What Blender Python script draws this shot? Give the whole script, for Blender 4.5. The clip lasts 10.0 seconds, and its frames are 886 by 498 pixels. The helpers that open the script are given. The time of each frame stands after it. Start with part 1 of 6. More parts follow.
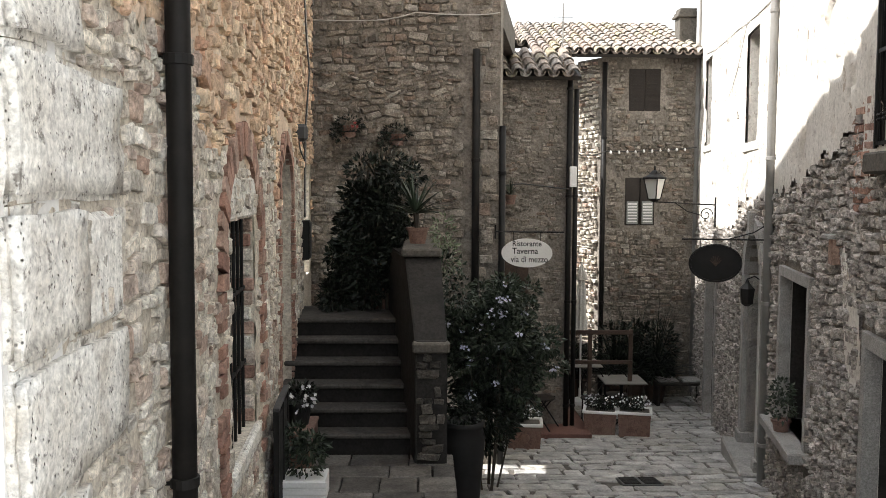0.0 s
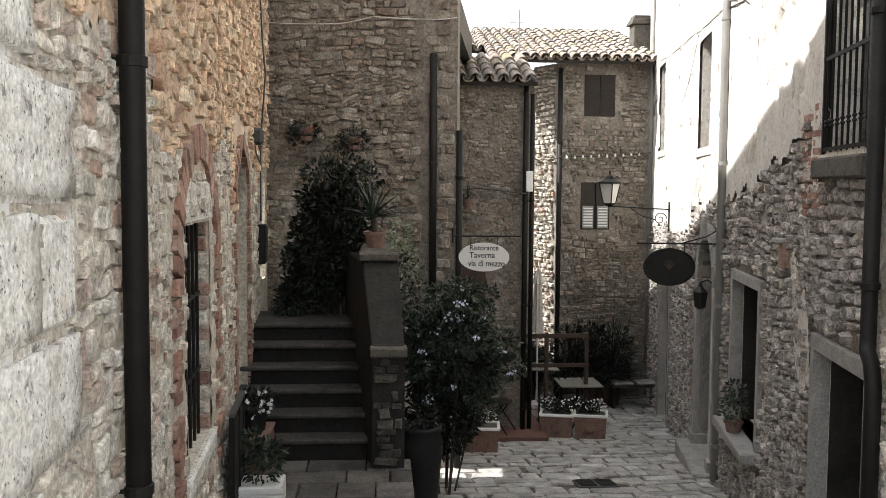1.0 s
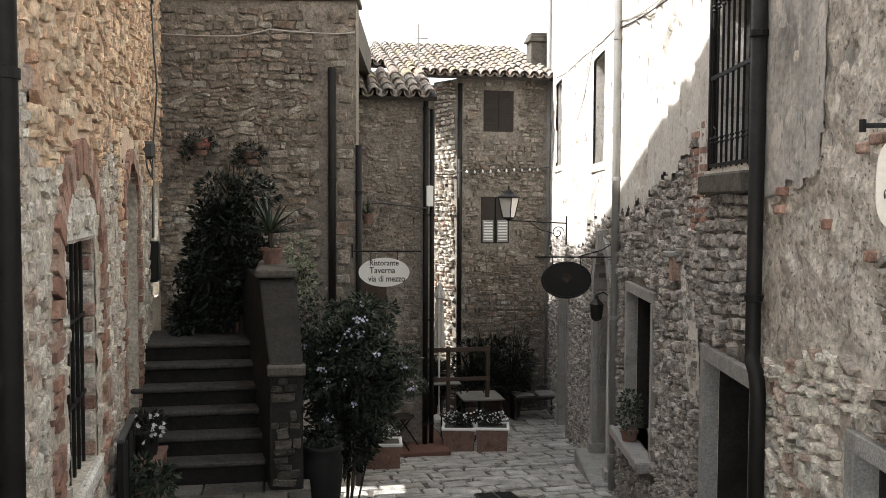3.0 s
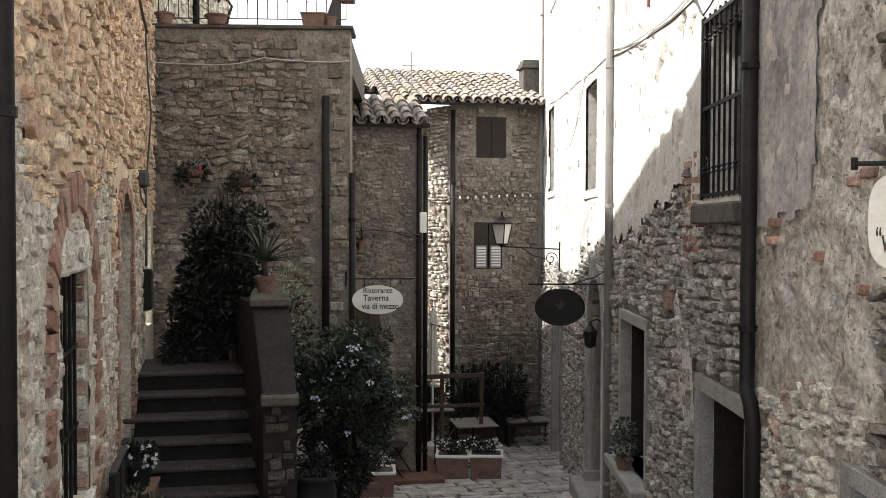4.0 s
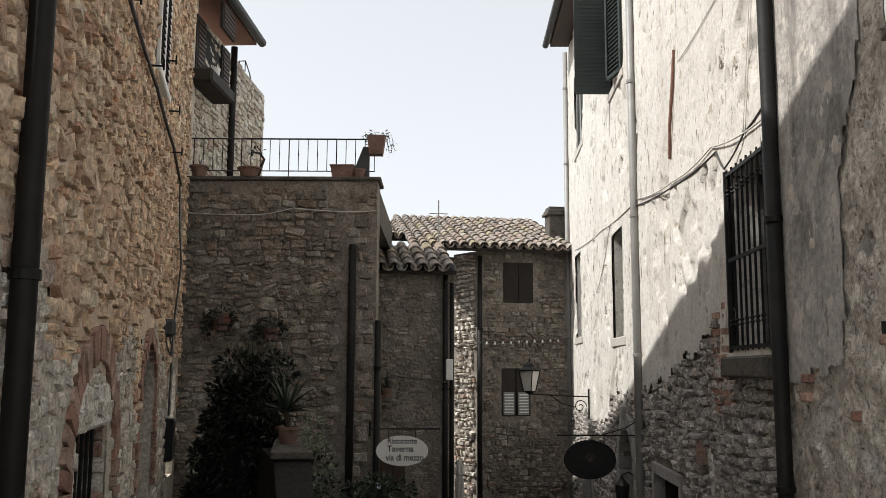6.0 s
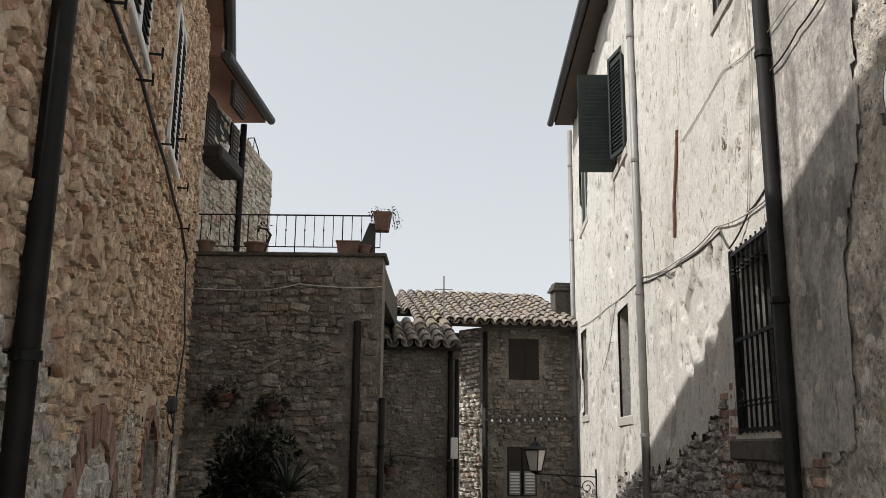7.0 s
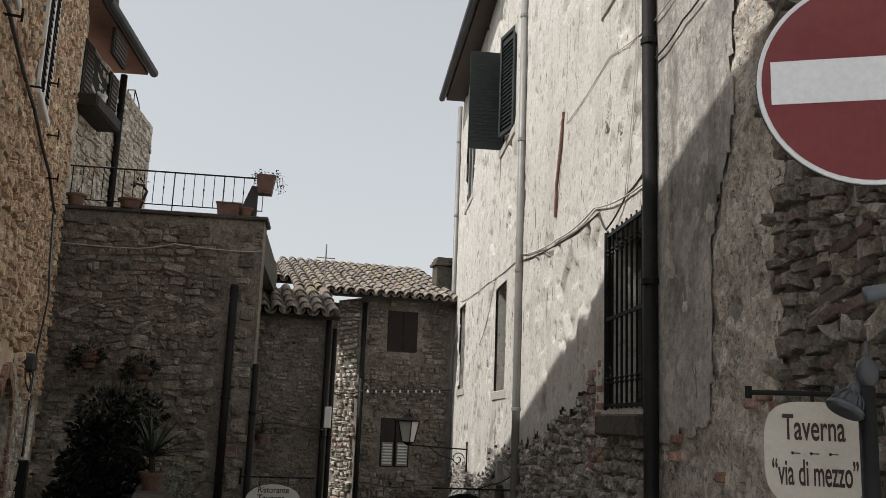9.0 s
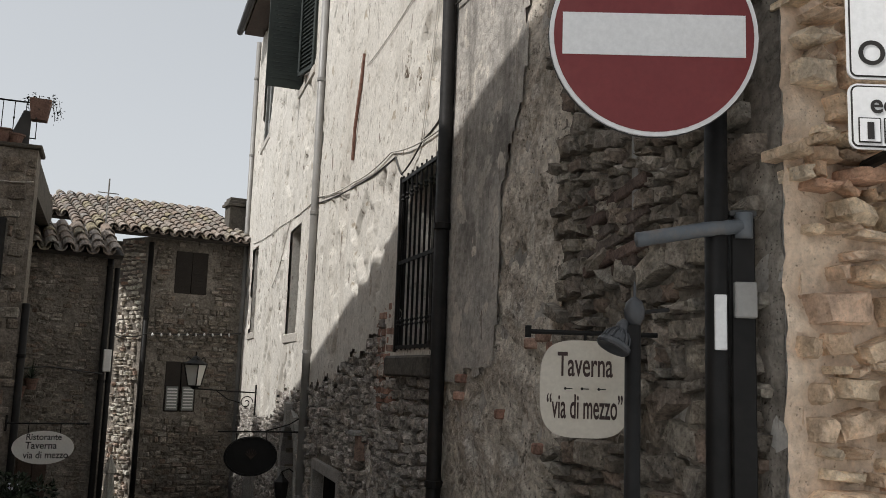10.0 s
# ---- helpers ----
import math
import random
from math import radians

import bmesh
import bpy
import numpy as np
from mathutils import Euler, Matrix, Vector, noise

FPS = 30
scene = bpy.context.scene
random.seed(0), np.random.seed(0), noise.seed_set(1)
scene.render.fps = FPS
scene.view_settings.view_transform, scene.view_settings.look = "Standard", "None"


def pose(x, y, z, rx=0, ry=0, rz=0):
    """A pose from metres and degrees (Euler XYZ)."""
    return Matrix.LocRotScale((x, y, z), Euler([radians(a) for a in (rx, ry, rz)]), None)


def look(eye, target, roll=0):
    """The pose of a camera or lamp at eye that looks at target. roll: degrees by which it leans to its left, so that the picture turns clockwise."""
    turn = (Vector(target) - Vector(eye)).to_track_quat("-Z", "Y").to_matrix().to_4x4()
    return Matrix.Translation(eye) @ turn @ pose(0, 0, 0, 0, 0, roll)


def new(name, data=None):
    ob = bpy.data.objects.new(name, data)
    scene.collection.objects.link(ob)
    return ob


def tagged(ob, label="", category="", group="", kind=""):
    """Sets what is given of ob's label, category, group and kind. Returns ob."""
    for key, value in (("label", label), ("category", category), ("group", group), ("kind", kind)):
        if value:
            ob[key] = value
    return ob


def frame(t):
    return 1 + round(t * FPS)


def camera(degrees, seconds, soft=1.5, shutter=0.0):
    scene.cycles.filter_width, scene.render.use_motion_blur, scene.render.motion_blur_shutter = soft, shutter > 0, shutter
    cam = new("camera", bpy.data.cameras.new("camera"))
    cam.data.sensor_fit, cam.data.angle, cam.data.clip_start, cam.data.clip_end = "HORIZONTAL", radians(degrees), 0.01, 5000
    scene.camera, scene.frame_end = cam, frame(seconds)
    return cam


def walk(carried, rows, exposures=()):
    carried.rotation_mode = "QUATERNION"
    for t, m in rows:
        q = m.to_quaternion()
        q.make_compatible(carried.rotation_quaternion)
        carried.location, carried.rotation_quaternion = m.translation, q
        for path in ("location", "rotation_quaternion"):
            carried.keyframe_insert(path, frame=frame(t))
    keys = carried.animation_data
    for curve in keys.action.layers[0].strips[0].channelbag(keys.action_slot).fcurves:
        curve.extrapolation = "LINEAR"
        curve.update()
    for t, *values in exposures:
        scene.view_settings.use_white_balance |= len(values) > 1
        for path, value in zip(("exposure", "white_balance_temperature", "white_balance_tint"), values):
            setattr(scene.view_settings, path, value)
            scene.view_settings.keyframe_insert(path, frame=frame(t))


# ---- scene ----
cam = camera(52.8, 10.0, soft=0.6)
PATH = [
    (0, (-0.146, -0.230, 3.654), (-0.099, 1.764, 3.511), 0.25),
    (0.5, (-0.157, -0.243, 3.659), (-0.063, 1.750, 3.523), 0.37),
    (1, (-0.149, -0.236, 3.654), (-0.006, 1.754, 3.521), 0.38),
    (1.5, (-0.140, -0.235, 3.657), (0.063, 1.750, 3.525), 0.41),
    (2, (-0.131, -0.229, 3.658), (0.129, 1.750, 3.529), 0.33),
    (2.5, (-0.105, -0.204, 3.655), (0.217, 1.767, 3.537), 0.25),
    (4, (-0.120, -0.210, 3.714), (0.254, 1.754, 3.665), 0.17),
    (4.5, (-0.109, -0.211, 3.726), (0.244, 1.758, 3.719), 0.06),
    (5, (-0.117, -0.221, 3.751), (0.221, 1.750, 3.814), 0.06),
    (5.5, (-0.096, -0.184, 3.774), (0.224, 1.783, 3.944), 0.15),
    (7, (-0.077, -0.175, 3.817), (0.212, 1.757, 4.247), 0.64),
    (7.5, (-0.076, -0.135, 3.841), (0.214, 1.782, 4.332), 1.14),
    (8, (-0.078, -0.135, 3.828), (0.243, 1.775, 4.325), 1.86),
    (8.5, (-0.057, -0.149, 3.808), (0.347, 1.758, 4.255), 2.29),
    (9, (-0.044, -0.140, 3.793), (0.499, 1.748, 4.171), 2.24),
    (9.5, (-0.002, -0.111, 3.778), (0.742, 1.719, 4.095), 2.11),
    (10, (-0.012, -0.105, 3.773), (0.959, 1.623, 4.048), 2.00),
]
EXPOSURES = [(0, 1.95), (2.5, 1.88), (4.0, 1.75), (4.5, 1.55), (5.0, 1.28), (5.5, 0.97), (7.0, 0.4), (7.5, 0.3), (9.0, 0.22), (10, 0.2)]
walk(cam, [(t, look(eye, target, roll)) for t, eye, target, roll in PATH], EXPOSURES)

# ---- light ----
SUN_EL = math.atan(1.157)
world = bpy.data.worlds.new("world")
scene.world = world
world.use_nodes = True
wn = world.node_tree.nodes
sky = wn.new("ShaderNodeTexSky")
sky.sky_type = "NISHITA"
sky.sun_disc = False
sky.sun_elevation = SUN_EL
sky.sun_rotation = radians(-90)
sky.air_density, sky.dust_density, sky.ozone_density = 1.0, 2.2, 1.0
soften = wn.new("ShaderNodeHueSaturation")
soften.inputs["Saturation"].default_value = 0.25
world.node_tree.links.new(sky.outputs["Color"], soften.inputs["Color"])
haze = wn.new("ShaderNodeMix")
haze.data_type = "RGBA"
haze.inputs[0].default_value = 0.55
haze.inputs[7].default_value = (3.45, 3.62, 3.75, 1)
world.node_tree.links.new(soften.outputs["Color"], haze.inputs[6])
world.node_tree.links.new(haze.outputs[2], wn["Background"].inputs["Color"])
wn["Background"].inputs["Strength"].default_value = 0.15
sun = new("sun", bpy.data.lights.new("sun", "SUN"))
sun.data.energy, sun.data.angle, sun.data.color = 2.9, radians(0.55), (1.0, 0.972, 0.935)
sun.matrix_world = look((-20, 10, 20), (-20 + 10, 10, 20 - 11.57))


# ---- helpers of this scene ----
def part(name, bm, material, parent=None, label="", smooth=False):
    me = bpy.data.meshes.new(name)
    bm.normal_update()
    bm.to_mesh(me)
    bm.free()
    me.materials.append(material)
    if smooth:
        for p in me.polygons:
            p.use_smooth = True
    ob = new(name, me)
    if parent:
        ob.parent = parent
    if label:
        ob["label"] = label
    return ob


def thing(name, label, category, m=None, group="", kind=""):
    ob = new(name)
    ob.empty_display_size = 0.1
    if m is not None:
        ob.matrix_world = m
    return tagged(ob, label, category, group, kind)


def box(bm, x0, x1, y0, y1, z0, z1, bevel=0.0, m=None):
    vs = [bm.verts.new((x, y, z)) for x in (x0, x1) for y in (y0, y1) for z in (z0, z1)]
    fs = [bm.faces.new([vs[i] for i in q]) for q in ((0, 1, 3, 2), (4, 6, 7, 5), (0, 4, 5, 1), (2, 3, 7, 6), (0, 2, 6, 4), (1, 5, 7, 3))]
    if m is not None:
        for v in vs:
            v.co = m @ v.co
    if bevel:
        es = list({e for f in fs for e in f.edges})
        bmesh.ops.bevel(bm, geom=es, offset=bevel, segments=1, affect="EDGES", profile=0.5)
    return vs


def boxed(x0, x1, y0, y1, z0, z1, bevel=0.0):
    bm = bmesh.new()
    box(bm, x0, x1, y0, y1, z0, z1, bevel)
    return bm


def tube(bm, pts, r, n=8, cap=True, r1=None):
    """A round bar along points; r1: the radius at its end."""
    pts = [Vector(p) for p in pts]
    rings = []
    ref = None
    for i, p in enumerate(pts):
        a = pts[max(i - 1, 0)]
        b = pts[min(i + 1, len(pts) - 1)]
        d = (b - a).normalized()
        if ref is None:
            ref = Vector((0, 0, 1)) if abs(d.z) < 0.9 else Vector((1, 0, 0))
        u = d.cross(ref).normalized()
        w = u.cross(d)
        ref = w
        rr = r if r1 is None else r + (r1 - r) * i / max(1, len(pts) - 1)
        rings.append([bm.verts.new(p + rr * (math.cos(2 * math.pi * k / n) * u + math.sin(2 * math.pi * k / n) * w)) for k in range(n)])
    for a, b in zip(rings, rings[1:]):
        for k in range(n):
            bm.faces.new((a[k], a[(k + 1) % n], b[(k + 1) % n], b[k]))
    if cap and n > 2:
        bm.faces.new(rings[0][::-1])
        bm.faces.new(rings[-1])
    return bm


def lathe(bm, profile, n=20, at=(0, 0, 0)):
    """A turned shape from (radius, height) pairs."""
    rings = []
    for r, z in profile:
        rings.append([bm.verts.new((at[0] + r * math.cos(2 * math.pi * k / n), at[1] + r * math.sin(2 * math.pi * k / n), at[2] + z)) for k in range(n)])
    for a, b in zip(rings, rings[1:]):
        for k in range(n):
            bm.faces.new((a[k], a[(k + 1) % n], b[(k + 1) % n], b[k]))
    bm.faces.new(rings[0][::-1])
    bm.faces.new(rings[-1])
    return bm


def plate(bm, outline, y0, y1):
    """A flat piece from (x, z) corners, between two depths."""
    a = [bm.verts.new((x, y0, z)) for x, z in outline]
    b = [bm.verts.new((x, y1, z)) for x, z in outline]
    bm.faces.new(a)
    bm.faces.new(b[::-1])
    for i in range(len(a)):
        j = (i + 1) % len(a)
        bm.faces.new((a[j], a[i], b[i], b[j]))
    return bm


def oval(rx, rz, n=40, p=2.0, cx=0.0, cz=0.0):
    out = []
    for k in range(n):
        a = 2 * math.pi * k / n
        c, s = math.cos(a), math.sin(a)
        out.append((cx + rx * math.copysign(abs(c) ** (2 / p), c), cz + rz * math.copysign(abs(s) ** (2 / p), s)))
    return out


def frame_of(x, y, dx, dy):
    """A wall's own axes: x along it, y into it, z up."""
    d = Vector((dx, dy, 0)).normalized()
    n = Vector((0, 0, 1)).cross(d)
    return Matrix(((d.x, n.x, 0, x), (d.y, n.y, 0, y), (0, 0, 1, 0), (0, 0, 0, 1)))


# ---- materials ----
def surface(name, cols, scale=3.0, fine=40.0, rough=0.9, bump=0.4, dist=0.01, spread=0.0, island=None, metal=0.0, stain=0.0, stain_col=(0.03, 0.028, 0.025), stain_scale=0.8, streak=False, spec=0.3, patch=None, contrast=0.45, pits=0.0, pit_scale=55.0, grained=None, flecks=0.0):
    """A worn surface: colours mixed at two scales, grain, stains and relief.
    island: 'object' or 'island' varies each piece by itself."""
    m = bpy.data.materials.new(name)
    m.use_nodes = True
    nt = m.node_tree
    n, l = nt.nodes, nt.links
    bsdf = n["Principled BSDF"]
    bsdf.inputs["Metallic"].default_value = metal
    bsdf.inputs["Specular IOR Level"].default_value = spec
    geo = n.new("ShaderNodeNewGeometry")
    pos = geo.outputs["Position"]

    def noise_tex(sc, detail=5, rough_=0.6, vec=pos):
        t = n.new("ShaderNodeTexNoise")
        t.inputs["Scale"].default_value = sc
        t.inputs["Detail"].default_value = detail
        t.inputs["Roughness"].default_value = rough_
        l.new(vec, t.inputs["Vector"])
        return t.outputs["Fac"]

    def ramp(fac, stops):
        r = n.new("ShaderNodeValToRGB")
        el = r.color_ramp.elements
        while len(el) < len(stops):
            el.new(0.5)
        for e, (p, c) in zip(el, stops):
            e.position, e.color = p, (*c, 1)
        l.new(fac, r.inputs["Fac"])
        return r.outputs["Color"]

    def mix(fac, a, b, kind="MIX"):
        x = n.new("ShaderNodeMix")
        x.data_type, x.blend_type = "RGBA", kind
        for sock, v in ((x.inputs[0], fac), (x.inputs[6], a), (x.inputs[7], b)):
            if isinstance(v, (int, float)):
                sock.default_value = v
            elif isinstance(v, tuple):
                sock.default_value = (*v, 1)
            else:
                l.new(v, sock)
        return x.outputs[2]

    cols = [tuple(0.74 * v + 0.26 * (0.3 * c[0] + 0.6 * c[1] + 0.1 * c[2]) for v in c) for c in cols]
    k = len(cols)
    if island:
        if island == "object":
            rnd = n.new("ShaderNodeObjectInfo").outputs["Random"]
        else:
            rnd = geo.outputs["Random Per Island"]
        base = ramp(rnd, [((i + 0.5) / k, c) for i, c in enumerate(cols)])
        var = ramp(noise_tex(scale), [(0.34, (1 - contrast,) * 3), (0.66, (1 + contrast * 0.6,) * 3)])
        base = mix(1.0, base, var, "MULTIPLY")
    else:
        base = ramp(noise_tex(scale), [(0.32 + 0.36 * i / max(1, k - 1), c) for i, c in enumerate(cols)])
    grain = ramp(noise_tex(fine, 4, 0.65), [(0.32, (0.5,) * 3), (0.68, (1.3,) * 3)])
    base = mix(grained if grained is not None else 0.8 if bump >= 0.3 else 0.15, base, grain, "MULTIPLY")
    if patch:
        pcol, psc, lo, hi = patch
        base = mix(ramp(noise_tex(psc, 8, 0.62), [(lo, (0, 0, 0)), (hi, (1, 1, 1))]), base, pcol)
    if pits:
        v = n.new("ShaderNodeTexVoronoi")
        v.inputs["Scale"].default_value = pit_scale
        v.inputs["Randomness"].default_value = 1.0
        l.new(pos, v.inputs["Vector"])
        spot = ramp(v.outputs["Distance"], [(0.06, (1, 1, 1)), (0.22, (0, 0, 0))])
        where = ramp(noise_tex(pit_scale * 0.18, 4, 0.7), [(0.44, (0, 0, 0)), (0.52, (pits,) * 3)])
        hole = mix(1.0, spot, where, "MULTIPLY")
        base = mix(hole, base, (0.06, 0.05, 0.04))
        crack = ramp(noise_tex(pit_scale * 0.35, 8, 0.72), [(0.36, (1, 1, 1)), (0.44, (0, 0, 0))])
        base = mix(mix(1.0, crack, (pits * 0.75,) * 3, "MULTIPLY"), base, (0.09, 0.075, 0.06))
    if flecks:
        tall = n.new("ShaderNodeMapping")
        tall.inputs["Scale"].default_value = (1, 1, 0.3)
        l.new(pos, tall.inputs["Vector"])
        thin = ramp(noise_tex(15, 4, 0.7, tall.outputs["Vector"]), [(0.60, (0, 0, 0)), (0.625, (1, 1, 1))])
        place_ = ramp(noise_tex(0.8, 3, 0.6), [(0.42, (0.12,) * 3), (0.58, (flecks,) * 3)])
        base = mix(mix(1.0, thin, place_, "MULTIPLY"), base, (0.13, 0.10, 0.075))
        hair = ramp(noise_tex(2.2, 9, 0.75), [(0.493, (0, 0, 0)), (0.5, (1, 1, 1)), (0.507, (0, 0, 0))])
        base = mix(mix(1.0, hair, (0.35,) * 3, "MULTIPLY"), base, (0.3, 0.25, 0.2))
    if stain:
        vec = pos
        if streak:
            mp = n.new("ShaderNodeMapping")
            mp.inputs["Scale"].default_value = (1, 1, 0.18)
            l.new(pos, mp.inputs["Vector"])
            vec = mp.outputs["Vector"]
        f = ramp(noise_tex(stain_scale, 6, 0.65, vec), [(0.5, (0, 0, 0)), (0.72, (stain,) * 3)])
        base = mix(f, base, stain_col)
    l.new(base, bsdf.inputs["Base Color"])
    r = ramp(noise_tex(fine * 0.4), [(0.3, (max(0.05, rough - 0.12),) * 3), (0.7, (min(1, rough + 0.08),) * 3)])
    l.new(r, bsdf.inputs["Roughness"])
    if bump:
        h = n.new("ShaderNodeMath")
        h.operation = "MULTIPLY_ADD"
        l.new(noise_tex(fine * 0.45, 6, 0.65), h.inputs[0])
        h.inputs[1].default_value = 0.7
        l.new(noise_tex(scale * 3.5, 4, 0.6), h.inputs[2])
        if pits:
            low = n.new("ShaderNodeMath")
            low.operation = "MULTIPLY_ADD"
            l.new(hole, low.inputs[0])
            low.inputs[1].default_value = -0.6
            l.new(h.outputs[0], low.inputs[2])
            h = low
        b = n.new("ShaderNodeBump")
        b.inputs["Strength"].default_value = bump
        b.inputs["Distance"].default_value = dist
        l.new(h.outputs[0], b.inputs["Height"])
        l.new(b.outputs["Normal"], bsdf.inputs["Normal"])
    return m


STONE = [tuple(1.22 * v for v in c) for c in [(0.271, 0.227, 0.169), (0.211, 0.169, 0.126), (0.319, 0.275, 0.214), (0.176, 0.146, 0.115), (0.292, 0.251, 0.2), (0.244, 0.166, 0.115), (0.346, 0.309, 0.251)]]
PALE = [(0.799, 0.713, 0.572), (0.713, 0.626, 0.497), (0.82, 0.778, 0.648), (0.626, 0.529, 0.41), (0.767, 0.691, 0.572), (0.497, 0.313, 0.216), (0.778, 0.713, 0.605)]
GREY = [tuple(1.4 * v for v in c) for c in [(0.31, 0.277, 0.245), (0.374, 0.338, 0.298), (0.253, 0.223, 0.196), (0.44, 0.398, 0.35), (0.334, 0.293, 0.253)]]
mortar_pale = surface("mortar_pale", [(0.70, 0.62, 0.48), (0.60, 0.52, 0.40), (0.76, 0.68, 0.55)], 2.2, 30, 0.95, 1.0, 0.03, pits=0.6, pit_scale=75, stain=0.35, stain_col=(0.2, 0.17, 0.13))
mortar_grey = surface("mortar_grey", [(0.30, 0.258, 0.207), (0.22, 0.187, 0.149), (0.36, 0.31, 0.25)], 2.0, 28, 0.95, 1.0, 0.03, pits=0.8, pit_scale=75, stain=0.6, stain_col=(0.07, 0.06, 0.05))
stone_pale = {k: surface("stone_pale_" + k, PALE, 9, 60, 0.92, 1.0, 0.02, island=k, pits=0.55, pit_scale=80) for k in ("object", "island")}
stone_warm = {k: surface("stone_warm_" + k, STONE, 8, 55, 0.92, 1.0, 0.02, island=k, pits=0.8, pit_scale=60, stain=0.5, stain_col=(0.07, 0.06, 0.05), stain_scale=0.9) for k in ("object", "island")}
stone_grey = {k: surface("stone_grey_" + k, GREY, 8, 55, 0.92, 1.0, 0.02, island=k, pits=0.8, pit_scale=60, stain=0.4, stain_col=(0.08, 0.07, 0.06), stain_scale=1.1) for k in ("object", "island")}
block_white = surface("block_white", [(0.76, 0.72, 0.63), (0.80, 0.77, 0.70), (0.68, 0.62, 0.52)], 3.0, 45, 0.9, 1.0, 0.016, pits=1.0, pit_scale=50, stain=0.35, stain_col=(0.25, 0.21, 0.16), stain_scale=6)
plaster_white = surface("plaster_white", [(0.64, 0.60, 0.53), (0.70, 0.66, 0.585), (0.59, 0.55, 0.48)], 1.3, 30, 0.93, 0.6, 0.012, pits=0.5, pit_scale=28, stain=0.35, stain_col=(0.40, 0.35, 0.29), stain_scale=1.2, streak=True, patch=((0.42, 0.37, 0.30), 4.5, 0.63, 0.655), grained=0.34, flecks=1.0)
plaster_grey = surface("plaster_grey", [(0.34, 0.312, 0.278), (0.52, 0.48, 0.425), (0.26, 0.237, 0.21)], 2.2, 24, 0.93, 0.8, 0.02, pits=0.5, pit_scale=50, stain=0.8, stain_col=(0.10, 0.092, 0.082), stain_scale=2.6, streak=True, patch=((0.62, 0.575, 0.51), 5.0, 0.57, 0.61), grained=0.6, flecks=0.7)
plaster_beige = surface("plaster_beige", [(0.62, 0.535, 0.43), (0.72, 0.64, 0.53), (0.47, 0.395, 0.31), (0.66, 0.60, 0.52)], 3.2, 22, 0.93, 1.0, 0.045, pits=0.95, pit_scale=34, stain=0.45, stain_col=(0.20, 0.165, 0.125), stain_scale=2.4, patch=((0.74, 0.69, 0.61), 3.6, 0.60, 0.66), grained=0.75)
brick_red = {k: surface("brick_red_" + k, [(0.40, 0.19, 0.12), (0.46, 0.25, 0.17), (0.32, 0.15, 0.10), (0.50, 0.32, 0.23), (0.38, 0.22, 0.15)], 10, 70, 0.92, 0.6, 0.006, island=k) for k in ("object", "island")}
# shade of the enclosed stair corner lowered into this stone's base colour
shade_stone = surface("shade_stone", [(0.022, 0.02, 0.0175), (0.032, 0.028, 0.0245), (0.016, 0.014, 0.0125)], 2.5, 40, 0.9, 0.6, 0.008, stain=0.5, stain_scale=2)
# stair shading put into the colours: near-black risers, lighter treads
riser_shaded = surface("riser_shaded", [(0.016, 0.014, 0.0125), (0.023, 0.020, 0.0175), (0.012, 0.0105, 0.009)], 2.5, 40, 0.92, 0.6, 0.008)
tread_lit = surface("tread_lit", [(0.055, 0.049, 0.042), (0.08, 0.07, 0.06), (0.038, 0.033, 0.029)], 4, 40, 0.85, 0.6, 0.008, stain=0.6, stain_col=(0.03, 0.026, 0.022), stain_scale=3)
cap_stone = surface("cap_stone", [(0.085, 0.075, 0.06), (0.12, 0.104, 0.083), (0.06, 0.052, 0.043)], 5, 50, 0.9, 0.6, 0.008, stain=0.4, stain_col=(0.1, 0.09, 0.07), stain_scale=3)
serena = surface("serena", [(0.30, 0.285, 0.262), (0.36, 0.342, 0.315), (0.25, 0.238, 0.22)], 4, 80, 0.85, 0.3, 0.004, stain=0.3, stain_col=(0.2, 0.19, 0.17), stain_scale=4)
paving = {k: surface("paving_" + k, [(0.47, 0.45, 0.42), (0.55, 0.53, 0.50), (0.38, 0.362, 0.335), (0.60, 0.58, 0.55), (0.46, 0.43, 0.375)], 5, 45, 0.5, 0.6, 0.010, island=k, stain=0.4, stain_col=(0.12, 0.11, 0.095), stain_scale=1.5, spec=0.4) for k in ("object", "island")}
soil = surface("soil", [(0.10, 0.085, 0.07), (0.14, 0.12, 0.10)], 4, 50, 0.95, 0.8, 0.01)
iron = surface("iron", [(0.009, 0.0085, 0.008), (0.016, 0.0145, 0.0135)], 12, 90, 0.55, 0.15, 0.002, spec=0.2)
pipe_dark = surface("pipe_dark", [(0.011, 0.010, 0.009), (0.016, 0.014, 0.0125)], 6, 80, 0.6, 0.1, 0.002, spec=0.2, stain=0.25, stain_col=(0.045, 0.038, 0.032), stain_scale=7)
pipe_zinc = surface("pipe_zinc", [(0.22, 0.21, 0.195), (0.29, 0.28, 0.26)], 5, 60, 0.5, 0.1, 0.002, spec=0.5, stain=0.4, stain_col=(0.2, 0.19, 0.17))
gutter_mat = surface("gutter_mat", [(0.05, 0.05, 0.05), (0.07, 0.07, 0.07)], 4, 60, 0.55, 0.1, 0.002)
wood_dark = surface("wood_dark", [(0.026, 0.019, 0.015), (0.038, 0.029, 0.022)], 6, 60, 0.7, 0.3, 0.003)
wood_brown = surface("wood_brown", [(0.06, 0.035, 0.023), (0.084, 0.048, 0.031)], 6, 60, 0.6, 0.3, 0.003)
shutter_green = surface("shutter_green", [(0.021, 0.03, 0.027), (0.03, 0.042, 0.036)], 6, 60, 0.65, 0.2, 0.002)
shutter_blind = surface("shutter_blind", [(0.23, 0.24, 0.23), (0.28, 0.29, 0.275)], 6, 60, 0.65, 0.2, 0.002)
